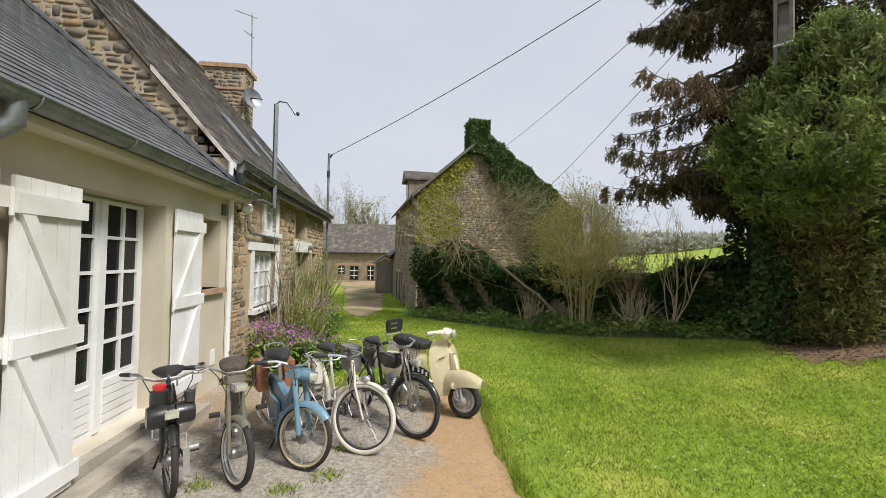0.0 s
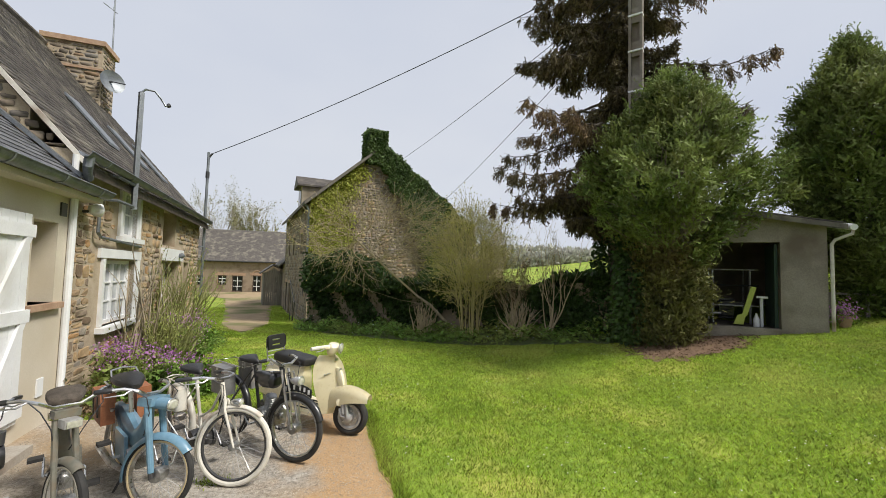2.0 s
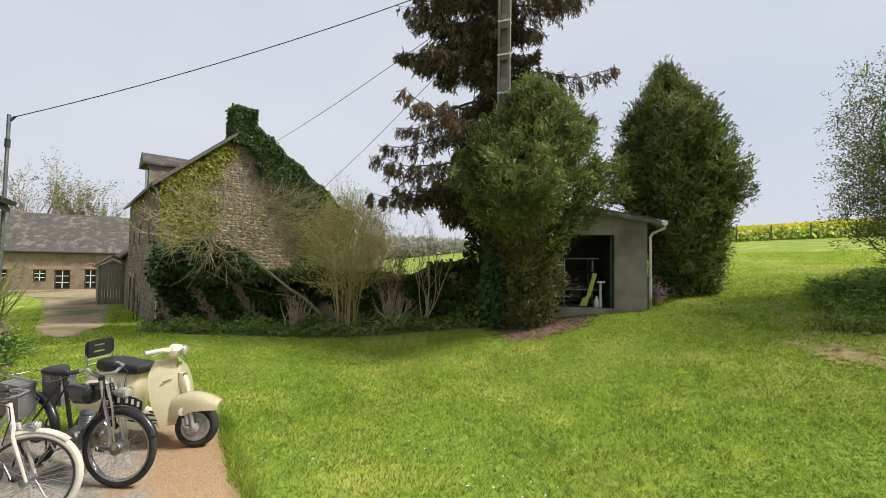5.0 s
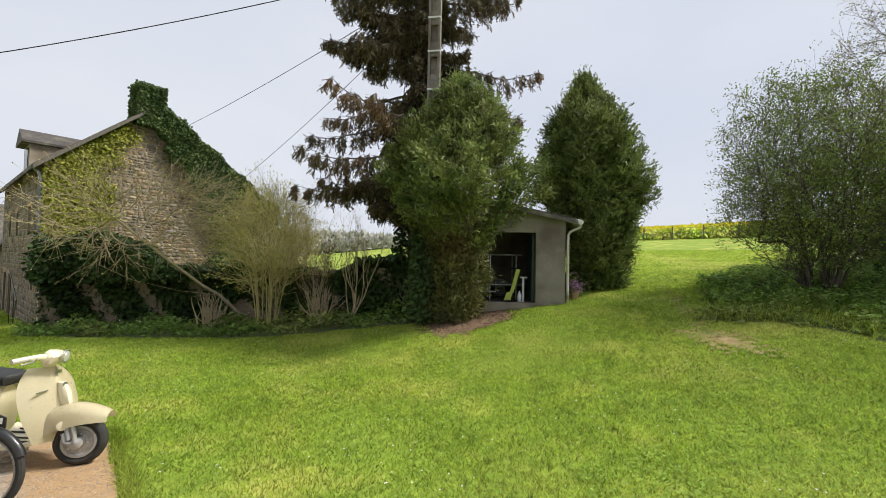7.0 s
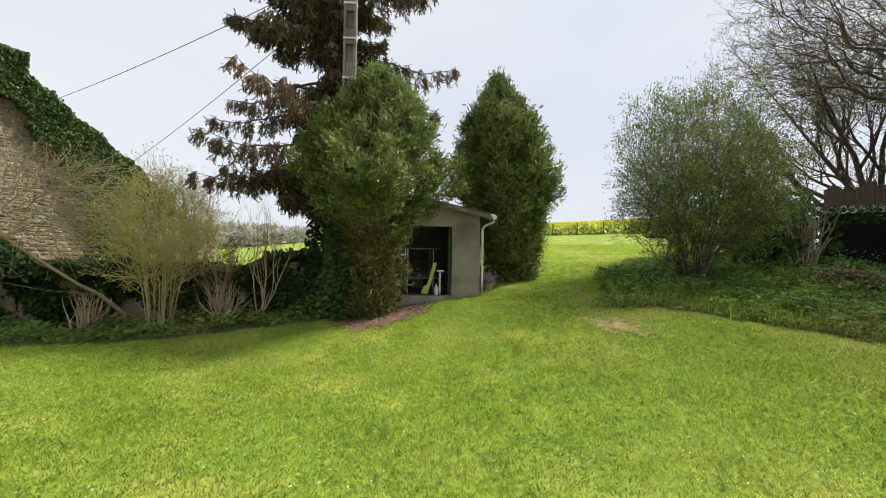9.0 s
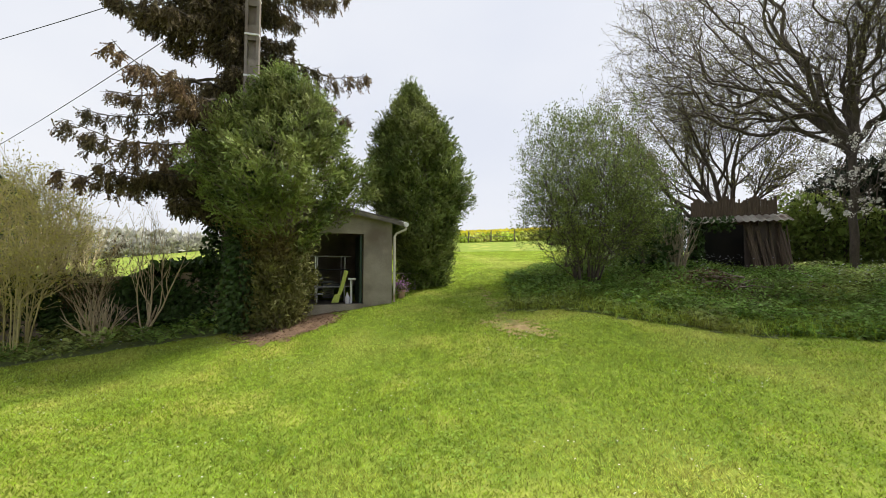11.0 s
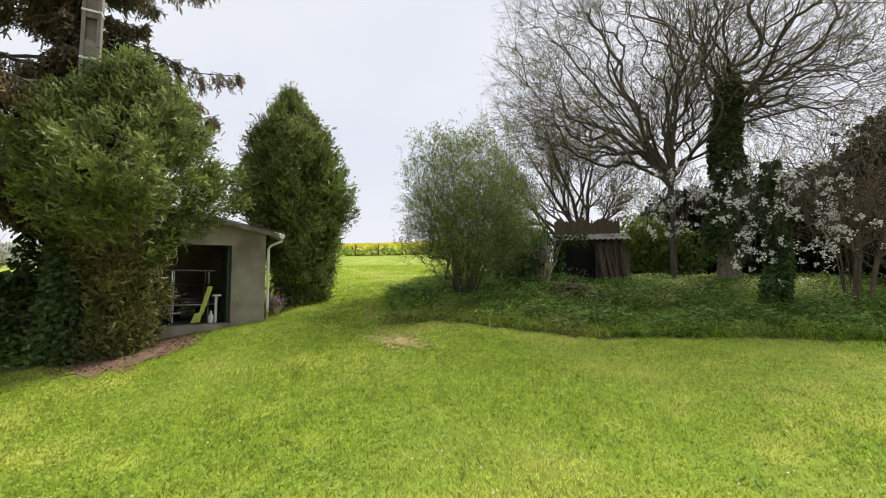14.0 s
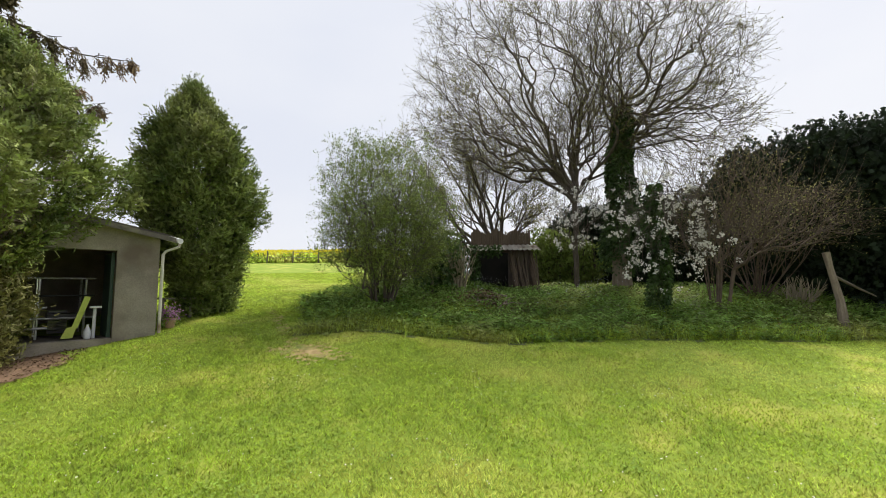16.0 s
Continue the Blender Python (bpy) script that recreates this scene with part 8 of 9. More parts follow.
def black_moped():
    R, WB = 0.275, 1.0
    t, body, front = vehicle("moped", -2.04, 3.17, 33, 8, "black moped with its engine over the front wheel", "moped")
    wheel(front, 0, R, 0.024, "rubber", "dark_grey", 28)
    wheel(body, -WB, R, 0.024, "rubber", "dark_grey", 28)
    front("mudguard", mudguard(0, R, R + 0.01, 40, 160, 0.06, 0.3), "black")
    body("rear_mudguard", mudguard(-WB, R, R + 0.012, -5, 175, 0.075), "black")
    for s in (-1, 1):
        front("fork_leg", tube([(0.0, s * 0.055, R), (-0.06, s * 0.05, 0.55), (-0.1, s * 0.03, 0.68)], [0.012, 0.016, 0.018], 8), "black")
    front("steering_column", tube([(-0.1, 0, 0.64), (-0.17, 0, 0.86)], 0.016, 8), "black")
    head = front("engine_drum", lathe((0.0, -0.16, 0.62), (0, 1, 0), [(0, 0.03), (0.006, 0.075), (0.03, 0.085), (0.13, 0.085), (0.14, 0.07), (0.18, 0.07), (0.19, 0.085), (0.29, 0.085), (0.314, 0.075), (0.32, 0.03)], 22), "black")
    front("fuel_tank", lathe((-0.05, -0.07, 0.68), (0, 0, 1), [(0, 0.06), (0.05, 0.065), (0.12, 0.06), (0.125, 0.05)], 18), "black", head)
    front("filler_cap", lathe((-0.05, -0.07, 0.806), (0, 0, 1), [(0, 0.042), (0.02, 0.046), (0.035, 0.044), (0.042, 0.032), (0.043, 0.01)], 18), "red", head, "red filler cap")
    front("front_lamp", box(0.075, 0.1, -0.05, 0.04, 0.615, 0.675), "lens", head, "cream lamp glass", bevel=0.012)
    front("air_filter", lathe((0.02, 0.12, 0.7), (0, 0, 1), [(0, 0.035), (0.08, 0.04), (0.085, 0.02)], 14), "dark_grey", head)
    handlebar(front, -0.17, 0.85, 0.27, 0.05, 0.2)
    body("frame", tube([(-0.13, 0, 0.82), (-0.2, 0, 0.6), (-0.34, 0, 0.32), (-0.52, 0, 0.26), (-0.62, 0, 0.3)], 0.024, 10), "black")
    body("seat_tube", tube([(-0.52, 0, 0.26), (-0.59, 0, 0.66), (-0.61, 0, 0.75)], 0.018, 8), "black")
    for s in (-1, 1):
        body("stay", tube([(-0.62, s * 0.03, 0.3), (-WB, s * 0.07, R)], 0.012, 6), "black")
        body("stay", tube([(-0.65, s * 0.03, 0.68), (-WB, s * 0.07, R)], 0.009, 6), "black")
    saddle(body, -0.6, 0.79, 0.3, 0.26)
    crank(body, -0.5, 0.27)
    body("panier_box", box(-0.07, -0.01, 0.09, 0.135, 0.12, 0.33), "silver", None, "pale metal tool can", bevel=0.015)
    body("exhaust", tube([(-0.09, 0.1, 0.3), (-0.09, 0.2, 0.3)], 0.022, 12), "silver")
    body("rack", tube([(-0.8, -0.06, 0.62), (-1.15, -0.06, 0.62), (-1.15, 0.06, 0.62), (-0.8, 0.06, 0.62)], 0.007, 6), "black")
    body("stand", tube([(-0.55, -0.12, 0.0), (-0.52, -0.03, 0.24), (-0.52, 0.03, 0.24), (-0.55, 0.12, 0.0)], 0.01, 6), "black")


def grey_moped():
    R, WB = 0.265, 1.05
    t, body, front = vehicle("moped", -1.62, 3.33, 27, 24, "worn grey-green moped with wide chrome handlebars", "moped")
    wheel(front, 0, R, 0.026, "rubber", "steel", 30, wall="cream_tyre")
    wheel(body, -WB, R, 0.026, "rubber", "steel", 30)
    front("mudguard", mudguard(0, R, R + 0.015, 60, 150, 0.075, 0.4), "grey_paint")
    for s in (-1, 1):
        front("fork_leg", tube([(0.0, s * 0.06, R), (-0.06, s * 0.06, 0.5), (-0.14, s * 0.055, 0.78)], [0.014, 0.019, 0.021], 8), "grey_paint")
    front("fork_crown", box(-0.18, -0.11, -0.075, 0.075, 0.79, 0.84), "grey_paint", bevel=0.012)
    lamp = front("headlight", box(-0.12, -0.02, -0.05, 0.05, 0.735, 0.79), "silver", bevel=0.02)
    front("lens", box(-0.022, -0.01, -0.042, 0.042, 0.742, 0.783), "lens", lamp, bevel=0.006)
    handlebar(front, -0.16, 0.86, 0.32, 0.07, 0.14)
    body("rear_mudguard", mudguard(-WB, R, R + 0.015, -5, 160, 0.09, 0.5), "grey_paint")
    body("frame", loft([oval((-0.14, 0, 0.72), 0.03, 0.05, 12, 0), oval((-0.26, 0, 0.52), 0.045, 0.07, 12, 0), oval((-0.42, 0, 0.4), 0.055, 0.08, 12, 0), oval((-0.6, 0, 0.42), 0.06, 0.1, 12, 0), oval((-0.85, 0, 0.5), 0.05, 0.06, 12, 0)]), "grey_paint")
    engine(body, -0.5, 0.27)
    crank(body, -0.58, 0.26)
    body("seat_post", tube([(-0.64, 0, 0.45), (-0.72, 0, 0.8)], 0.016, 8), "steel")
    body("saddle", loft([oval((-0.86, 0, 0.8), 0.09, 0.025, 16, 0), oval((-0.83, 0, 0.805), 0.125, 0.05, 16, 0), oval((-0.7, 0, 0.8), 0.12, 0.05, 16, 0), oval((-0.6, 0, 0.79), 0.1, 0.04, 16, 0), oval((-0.57, 0, 0.785), 0.05, 0.02, 16, 0)]), "dark_wood", None, "worn dark brown saddle")
    for s in (-1, 1):
        body("stay", tube([(-0.6, s * 0.05, 0.32), (-WB, s * 0.08, R)], 0.016, 8), "grey_paint")
        body("stay", tube([(-0.8, s * 0.06, 0.55), (-WB, s * 0.08, R)], 0.012, 8), "steel")
    body("rack", tube([(-0.85, -0.07, 0.64), (-1.25, -0.07, 0.64), (-1.25, 0.07, 0.64), (-0.85, 0.07, 0.64)], 0.008, 6), "grey_paint")
    body("side_cover", box(-0.62, -0.35, 0.07, 0.1, 0.2, 0.42), "grey_paint", bevel=0.02)
    body("stand", tube([(-0.56, -0.14, 0.0), (-0.5, -0.04, 0.22), (-0.5, 0.04, 0.22), (-0.56, 0.14, 0.0)], 0.01, 6), "grey_paint")


def blue_moped():
    R, WB = 0.275, 1.08
    t, body, front = vehicle("moped", -1.18, 3.61, 35, 38, "light blue moped with tan leather panniers", "moped")
    wheel(front, 0, R, 0.024, "rubber", "chrome", 32, wall="tan_tyre", hub_r=0.055)
    wheel(body, -WB, R, 0.024, "rubber", "chrome", 32, wall="tan_tyre", hub_r=0.055)
    front("mudguard", mudguard(0, R, R + 0.018, 40, 195, 0.085, 0.45), "blue")
    for s in (-1, 1):
        front("fork_tube", tube([(-0.01, s * 0.075, R + 0.03), (-0.1, s * 0.075, 0.68), (-0.13, s * 0.07, 0.8)], [0.022, 0.026, 0.026], 10), "blue")
        front("fork_slider", tube([(0.0, s * 0.075, R - 0.01), (-0.03, s * 0.075, R + 0.12)], 0.017, 8), "dark_grey")
    front("fork_crown", box(-0.19, -0.08, -0.1, 0.1, 0.77, 0.83), "blue", bevel=0.02)
    lamp = front("nacelle", loft([oval((-0.17, 0, 0.79), 0.05, 0.035, 14, 0), oval((-0.08, 0, 0.785), 0.06, 0.045, 14, 0), oval((0.02, 0, 0.78), 0.055, 0.042, 14, 0)]), "blue")
    front("lens", loft([oval((0.02, 0, 0.78), 0.053, 0.04, 14, 0), oval((0.04, 0, 0.78), 0.04, 0.03, 14, 0), oval((0.046, 0, 0.78), 0.01, 0.01, 14, 0)]), "lens", lamp)
    front("bezel", tube(oval((0.022, 0, 0.78), 0.056, 0.043, 18, 0), 0.006, 6, closed=True), "chrome", lamp)
    handlebar(front, -0.17, 0.85, 0.3, 0.06, 0.16)
    body("rear_mudguard", mudguard(-WB, R, R + 0.02, -5, 165, 0.11, 0.6), "blue")
    body("frame", loft([oval((-0.16, 0, 0.72), 0.03, 0.05, 12, 0), oval((-0.26, 0, 0.55), 0.05, 0.08, 12, 0), oval((-0.44, 0, 0.42), 0.06, 0.1, 12, 0), oval((-0.66, 0, 0.46), 0.06, 0.12, 12, 0), oval((-0.9, 0, 0.55), 0.05, 0.05, 12, 0)]), "blue")
    engine(body, -0.5, 0.28, 1.05)
    crank(body, -0.6, 0.27, 0.14)
    for s in (-1, 1):
        body("side_panel", box(-0.78, -0.46, s * 0.085 - 0.012, s * 0.085 + 0.012, 0.22, 0.46), "blue", bevel=0.02)
        body("shock", tube([(-0.88, s * 0.1, 0.6), (-WB, s * 0.1, R)], 0.02, 8), "chrome")
        bag = body("pannier", box(-1.2, -0.88, s * 0.13 - 0.05, s * 0.13 + 0.05, 0.46, 0.72), "tan", None, "tan leather pannier", bevel=0.025)
        body("flap", box(-1.21, -0.87, s * 0.13 - 0.056, s * 0.13 + 0.056, 0.64, 0.735), "tan", bag, bevel=0.02)
        for xx in (-1.12, -0.96):
            body("strap", box(xx - 0.012, xx + 0.012, s * 0.19 - 0.004, s * 0.19 + 0.004, 0.52, 0.7), "dark_wood", bag)
    body("seat_post", tube([(-0.7, 0, 0.55), (-0.74, 0, 0.78)], 0.018, 8), "chrome")
    secs = [oval((-0.96, 0, 0.83), 0.09, 0.03, 14, 0), oval((-0.9, 0, 0.84), 0.12, 0.05, 14, 0), oval((-0.75, 0, 0.84), 0.11, 0.05, 14, 0), oval((-0.62, 0, 0.83), 0.06, 0.04, 14, 0), oval((-0.57, 0, 0.82), 0.03, 0.02, 14, 0)]
    body("saddle", loft(secs), "leather")
    body("rack", tube([(-0.85, -0.08, 0.74), (-1.3, -0.08, 0.74), (-1.3, 0.08, 0.74), (-0.85, 0.08, 0.74)], 0.009, 6), "chrome")
    body("grab_rail", tube([(-0.9, -0.1, 0.84), (-1.0, -0.09, 0.9), (-1.02, 0, 0.91), (-1.0, 0.09, 0.9), (-0.9, 0.1, 0.84)], 0.008, 6), "chrome")
    body("exhaust", tube([(-0.4, -0.1, 0.2), (-0.7, -0.14, 0.2), (-1.05, -0.16, 0.24)], [0.012, 0.028, 0.026], 10), "chrome")
    front("brake_cable", tube([(-0.1, 0.07, 0.7), (0.06, 0.1, 0.5), (0.04, 0.08, 0.34), (0.0, 0.07, R)], 0.005, 5), "white")
    body("stand", tube([(-0.56, -0.15, 0.0), (-0.5, -0.05, 0.22), (-0.5, 0.05, 0.22), (-0.56, 0.15, 0.0)], 0.01, 6), "dark_grey")


def white_bicycle():
    R, WB = 0.325, 1.1
    t, body, front = vehicle("motor_bicycle", -0.73, 3.91, 38, 38, "off-white motor bicycle with cream tyres", "moped")
    wheel(front, 0, R, 0.024, "cream_tyre", "dark_grey", 36, hub_r=0.03)
    wheel(body, -WB, R, 0.024, "cream_tyre", "dark_grey", 36, hub_r=0.04)
    front("mudguard", mudguard(0, R, R + 0.012, 50, 205, 0.055, 0.3), "white_frame")
    for s in (-1, 1):
        front("fork_leg", tube([(0.02, s * 0.05, R), (-0.02, s * 0.05, R + 0.1), (-0.1, s * 0.045, 0.62), (-0.12, s * 0.02, 0.7)], [0.009, 0.011, 0.013, 0.014], 8), "white_frame")
    body("head_tube", tube([(-0.12, 0, 0.66), (-0.175, 0, 0.84)], 0.018, 10), "white_frame")
    lamp = headlamp(front, 0.0, 0.68, 0.035, "chrome", 0.08)
    handlebar(front, -0.185, 0.87, 0.27, 0.03, 0.2)
    body("frame", tube([(-0.14, 0, 0.73), (-0.3, 0, 0.47), (-0.5, 0, 0.3), (-0.6, 0, 0.28)], 0.015, 8), "white_frame")
    body("frame", tube([(-0.165, 0, 0.8), (-0.36, 0, 0.57), (-0.56, 0, 0.46), (-0.63, 0, 0.44)], 0.011, 8), "white_frame")
    body("seat_tube", tube([(-0.58, 0, 0.28), (-0.7, 0, 0.76), (-0.72, 0, 0.84)], 0.016, 8), "white_frame")
    for s in (-1, 1):
        body("stay", tube([(-0.6, s * 0.03, 0.28), (-WB, s * 0.06, R)], 0.009, 6), "white_frame")
        body("stay", tube([(-0.69, s * 0.02, 0.7), (-WB, s * 0.06, R)], 0.007, 6), "white_frame")
        body("rack_stay", tube([(-WB, s * 0.07, R), (-WB - 0.05, s * 0.07, 0.7)], 0.005, 5), "white_frame")
    saddle(body, -0.73, 0.86, 0.28, 0.21)
    body("rear_mudguard", mudguard(-WB, R, R + 0.012, -10, 165, 0.06, 0.3), "white_frame")
    body("rack", tube([(-0.8, -0.07, 0.71), (-1.25, -0.07, 0.71), (-1.3, 0, 0.71), (-1.25, 0.07, 0.71), (-0.8, 0.07, 0.71)], 0.006, 6), "white_frame")
    tank = body("fuel_tank", loft([oval((-0.82, -0.1, 0.47), 0.035, 0.035, 14, 2), oval((-0.82, -0.1, 0.49), 0.055, 0.055, 14, 2), oval((-0.82, -0.1, 0.63), 0.06, 0.06, 14, 2), oval((-0.82, -0.1, 0.69), 0.05, 0.05, 14, 2), oval((-0.82, -0.1, 0.71), 0.02, 0.02, 14, 2)]), "white_frame", None, "small off-white fuel tank")
    body("tank_hoop", tube([(-0.86, -0.18, 0.62), (-0.88, -0.17, 0.78), (-0.9, -0.09, 0.79), (-0.88, -0.01, 0.78), (-0.86, -0.01, 0.62)], 0.006, 6), "white_frame", tank)
    engine(body, -0.66, 0.24, 0.85, "dark_grey")
    body("drive_cover", lathe((-0.56, 0.06, 0.27), (0, 1, 0), [(0, 0.1), (0.02, 0.105), (0.03, 0.09), (0.032, 0.02)], 20), "dark_grey")
    crank(body, -0.56, 0.28)
    body("stand", tube([(-WB - 0.06, -0.1, 0.0), (-WB, -0.07, R), (-WB, 0.07, R), (-WB - 0.06, 0.1, 0.0)], 0.008, 6), "white_frame")


def black_bicycle():
    R, WB = 0.315, 1.12
    t, body, front = vehicle("motor_bicycle", -0.265, 4.28, 40, 17, "black vintage motor bicycle with grey panniers", "moped")
    wheel(front, 0, R, 0.026, "rubber", "steel", 36, hub_r=0.05)
    wheel(body, -WB, R, 0.026, "rubber", "steel", 36, hub_r=0.05)
    front("mudguard", mudguard(0, R, R + 0.015, 20, 170, 0.07, 0.4), "black")
    for s in (-1, 1):
        front("fork_leg", tube([(0.0, s * 0.055, R), (-0.09, s * 0.055, 0.62), (-0.16, s * 0.05, 0.86)], [0.011, 0.013, 0.012], 8), "silver")
        front("girder_strut", tube([(0.01, s * 0.06, R + 0.02), (-0.03, s * 0.06, 0.64), (-0.1, s * 0.05, 0.84)], 0.009, 8), "chrome")
    front("fork_spring", lathe((-0.08, 0, 0.68), (-0.25, 0, 1), [(k * 0.012, 0.02 + 0.006 * (k % 2)) for k in range(14)], 12), "black")
    plate = front("number_plate", prism([(-0.17 + 0.0, R + math.sqrt(max((R + 0.03) ** 2 - 0.17 ** 2, 0)) - 0.0)] + [(x, R + math.sqrt((R + 0.03) ** 2 - x * x)) for x in (-0.12, -0.06, 0, 0.06, 0.12, 0.17)] + [(x, R + 0.075 + math.sqrt((R + 0.03) ** 2 - x * x)) for x in (0.17, 0.12, 0.06, 0, -0.06, -0.12, -0.17)], 1, -0.005, 0.005), "black", None, "curved black plate with pale bars")
    for i in range(6):
        xx = -0.13 + i * 0.05 + (0.02 if i > 2 else 0)
        zz = R + 0.018 + math.sqrt((R + 0.03) ** 2 - xx * xx)
        for s in (-1, 1):
            front("plate_bar", box(xx - 0.011, xx + 0.011, s * 0.0055, s * 0.0075, zz, zz + 0.042), "plate_white", plate)
    headlamp(front, 0.03, 0.76, 0.045, "silver", 0.11)
    handlebar(front, -0.17, 0.9, 0.2, 0.07, 0.1)
    body("head_tube", tube([(-0.15, 0, 0.66), (-0.21, 0, 0.88)], 0.022, 10), "black")
    body("frame", tube([(-0.2, 0, 0.82), (-0.66, 0, 0.74)], 0.016, 8), "black")
    body("frame", tube([(-0.16, 0, 0.7), (-0.34, 0, 0.3), (-0.6, 0, 0.26)], 0.018, 8), "black")
    body("seat_tube", tube([(-0.58, 0, 0.26), (-0.7, 0, 0.84)], 0.017, 8), "black")
    tank = body("fuel_tank", loft([oval((-0.27, 0, 0.72), 0.045, 0.04, 14, 0), oval((-0.31, 0, 0.72), 0.08, 0.075, 14, 0), oval((-0.45, 0, 0.71), 0.085, 0.08, 14, 0), oval((-0.58, 0, 0.72), 0.06, 0.06, 14, 0), oval((-0.62, 0, 0.72), 0.02, 0.02, 14, 0)]), "black")
    body("filler_cap", lathe((-0.36, 0, 0.79), (0, 0, 1), [(0, 0.025), (0.015, 0.025), (0.018, 0.015)], 14), "chrome", tank)
    e = engine(body, -0.46, 0.34, 1.1)
    body("barrel", lathe((-0.42, 0, 0.4), (0.25, 0, 1), [(k * 0.011, 0.055 if k % 2 else 0.04) for k in range(16)], 14), "alu", e)
    body("exhaust", tube([(-0.34, 0.06, 0.5), (-0.24, 0.09, 0.4), (-0.3, 0.11, 0.24), (-0.7, 0.12, 0.2), (-1.15, 0.13, 0.22)], [0.016, 0.016, 0.016, 0.028, 0.024], 10), "chrome")
    crank(body, -0.58, 0.26, 0.13)
    body("gear_case", lathe((-0.6, 0.05, 0.28), (0, 1, 0), [(0, 0.09), (0.03, 0.1), (0.04, 0.08), (0.042, 0.01)], 18), "alu")
    saddle(body, -0.74, 0.87, 0.26, 0.2)
    for s in (-1, 1):
        body("stay", tube([(-0.6, s * 0.04, 0.27), (-WB, s * 0.07, R)], 0.011, 6), "black")
        body("stay", tube([(-0.69, s * 0.03, 0.78), (-WB, s * 0.07, R)], 0.009, 6), "black")
        bag = body("pannier", box(-1.2, -0.92, s * 0.15 - 0.06, s * 0.15 + 0.06, 0.5, 0.76), "pannier", None, "grey metal pannier", bevel=0.025)
        body("lid", box(-1.21, -0.91, s * 0.15 - 0.065, s * 0.15 + 0.065, 0.76, 0.785), "pannier", bag, bevel=0.01)
        body("catch", box(-1.08, -1.04, s * 0.212 - 0.006, s * 0.212 + 0.006, 0.7, 0.78), "steel", bag)
    body("rear_mudguard", mudguard(-WB, R, R + 0.018, -10, 165, 0.075, 0.4), "black")
    body("rack", tube([(-0.82, -0.1, 0.8), (-1.3, -0.1, 0.8), (-1.3, 0.1, 0.8), (-0.82, 0.1, 0.8)], 0.007, 6), "steel")
    body("stand", tube([(-WB - 0.08, -0.12, 0.0), (-WB, -0.08, R), (-WB, 0.08, R), (-WB - 0.08, 0.12, 0.0)], 0.009, 6), "black")


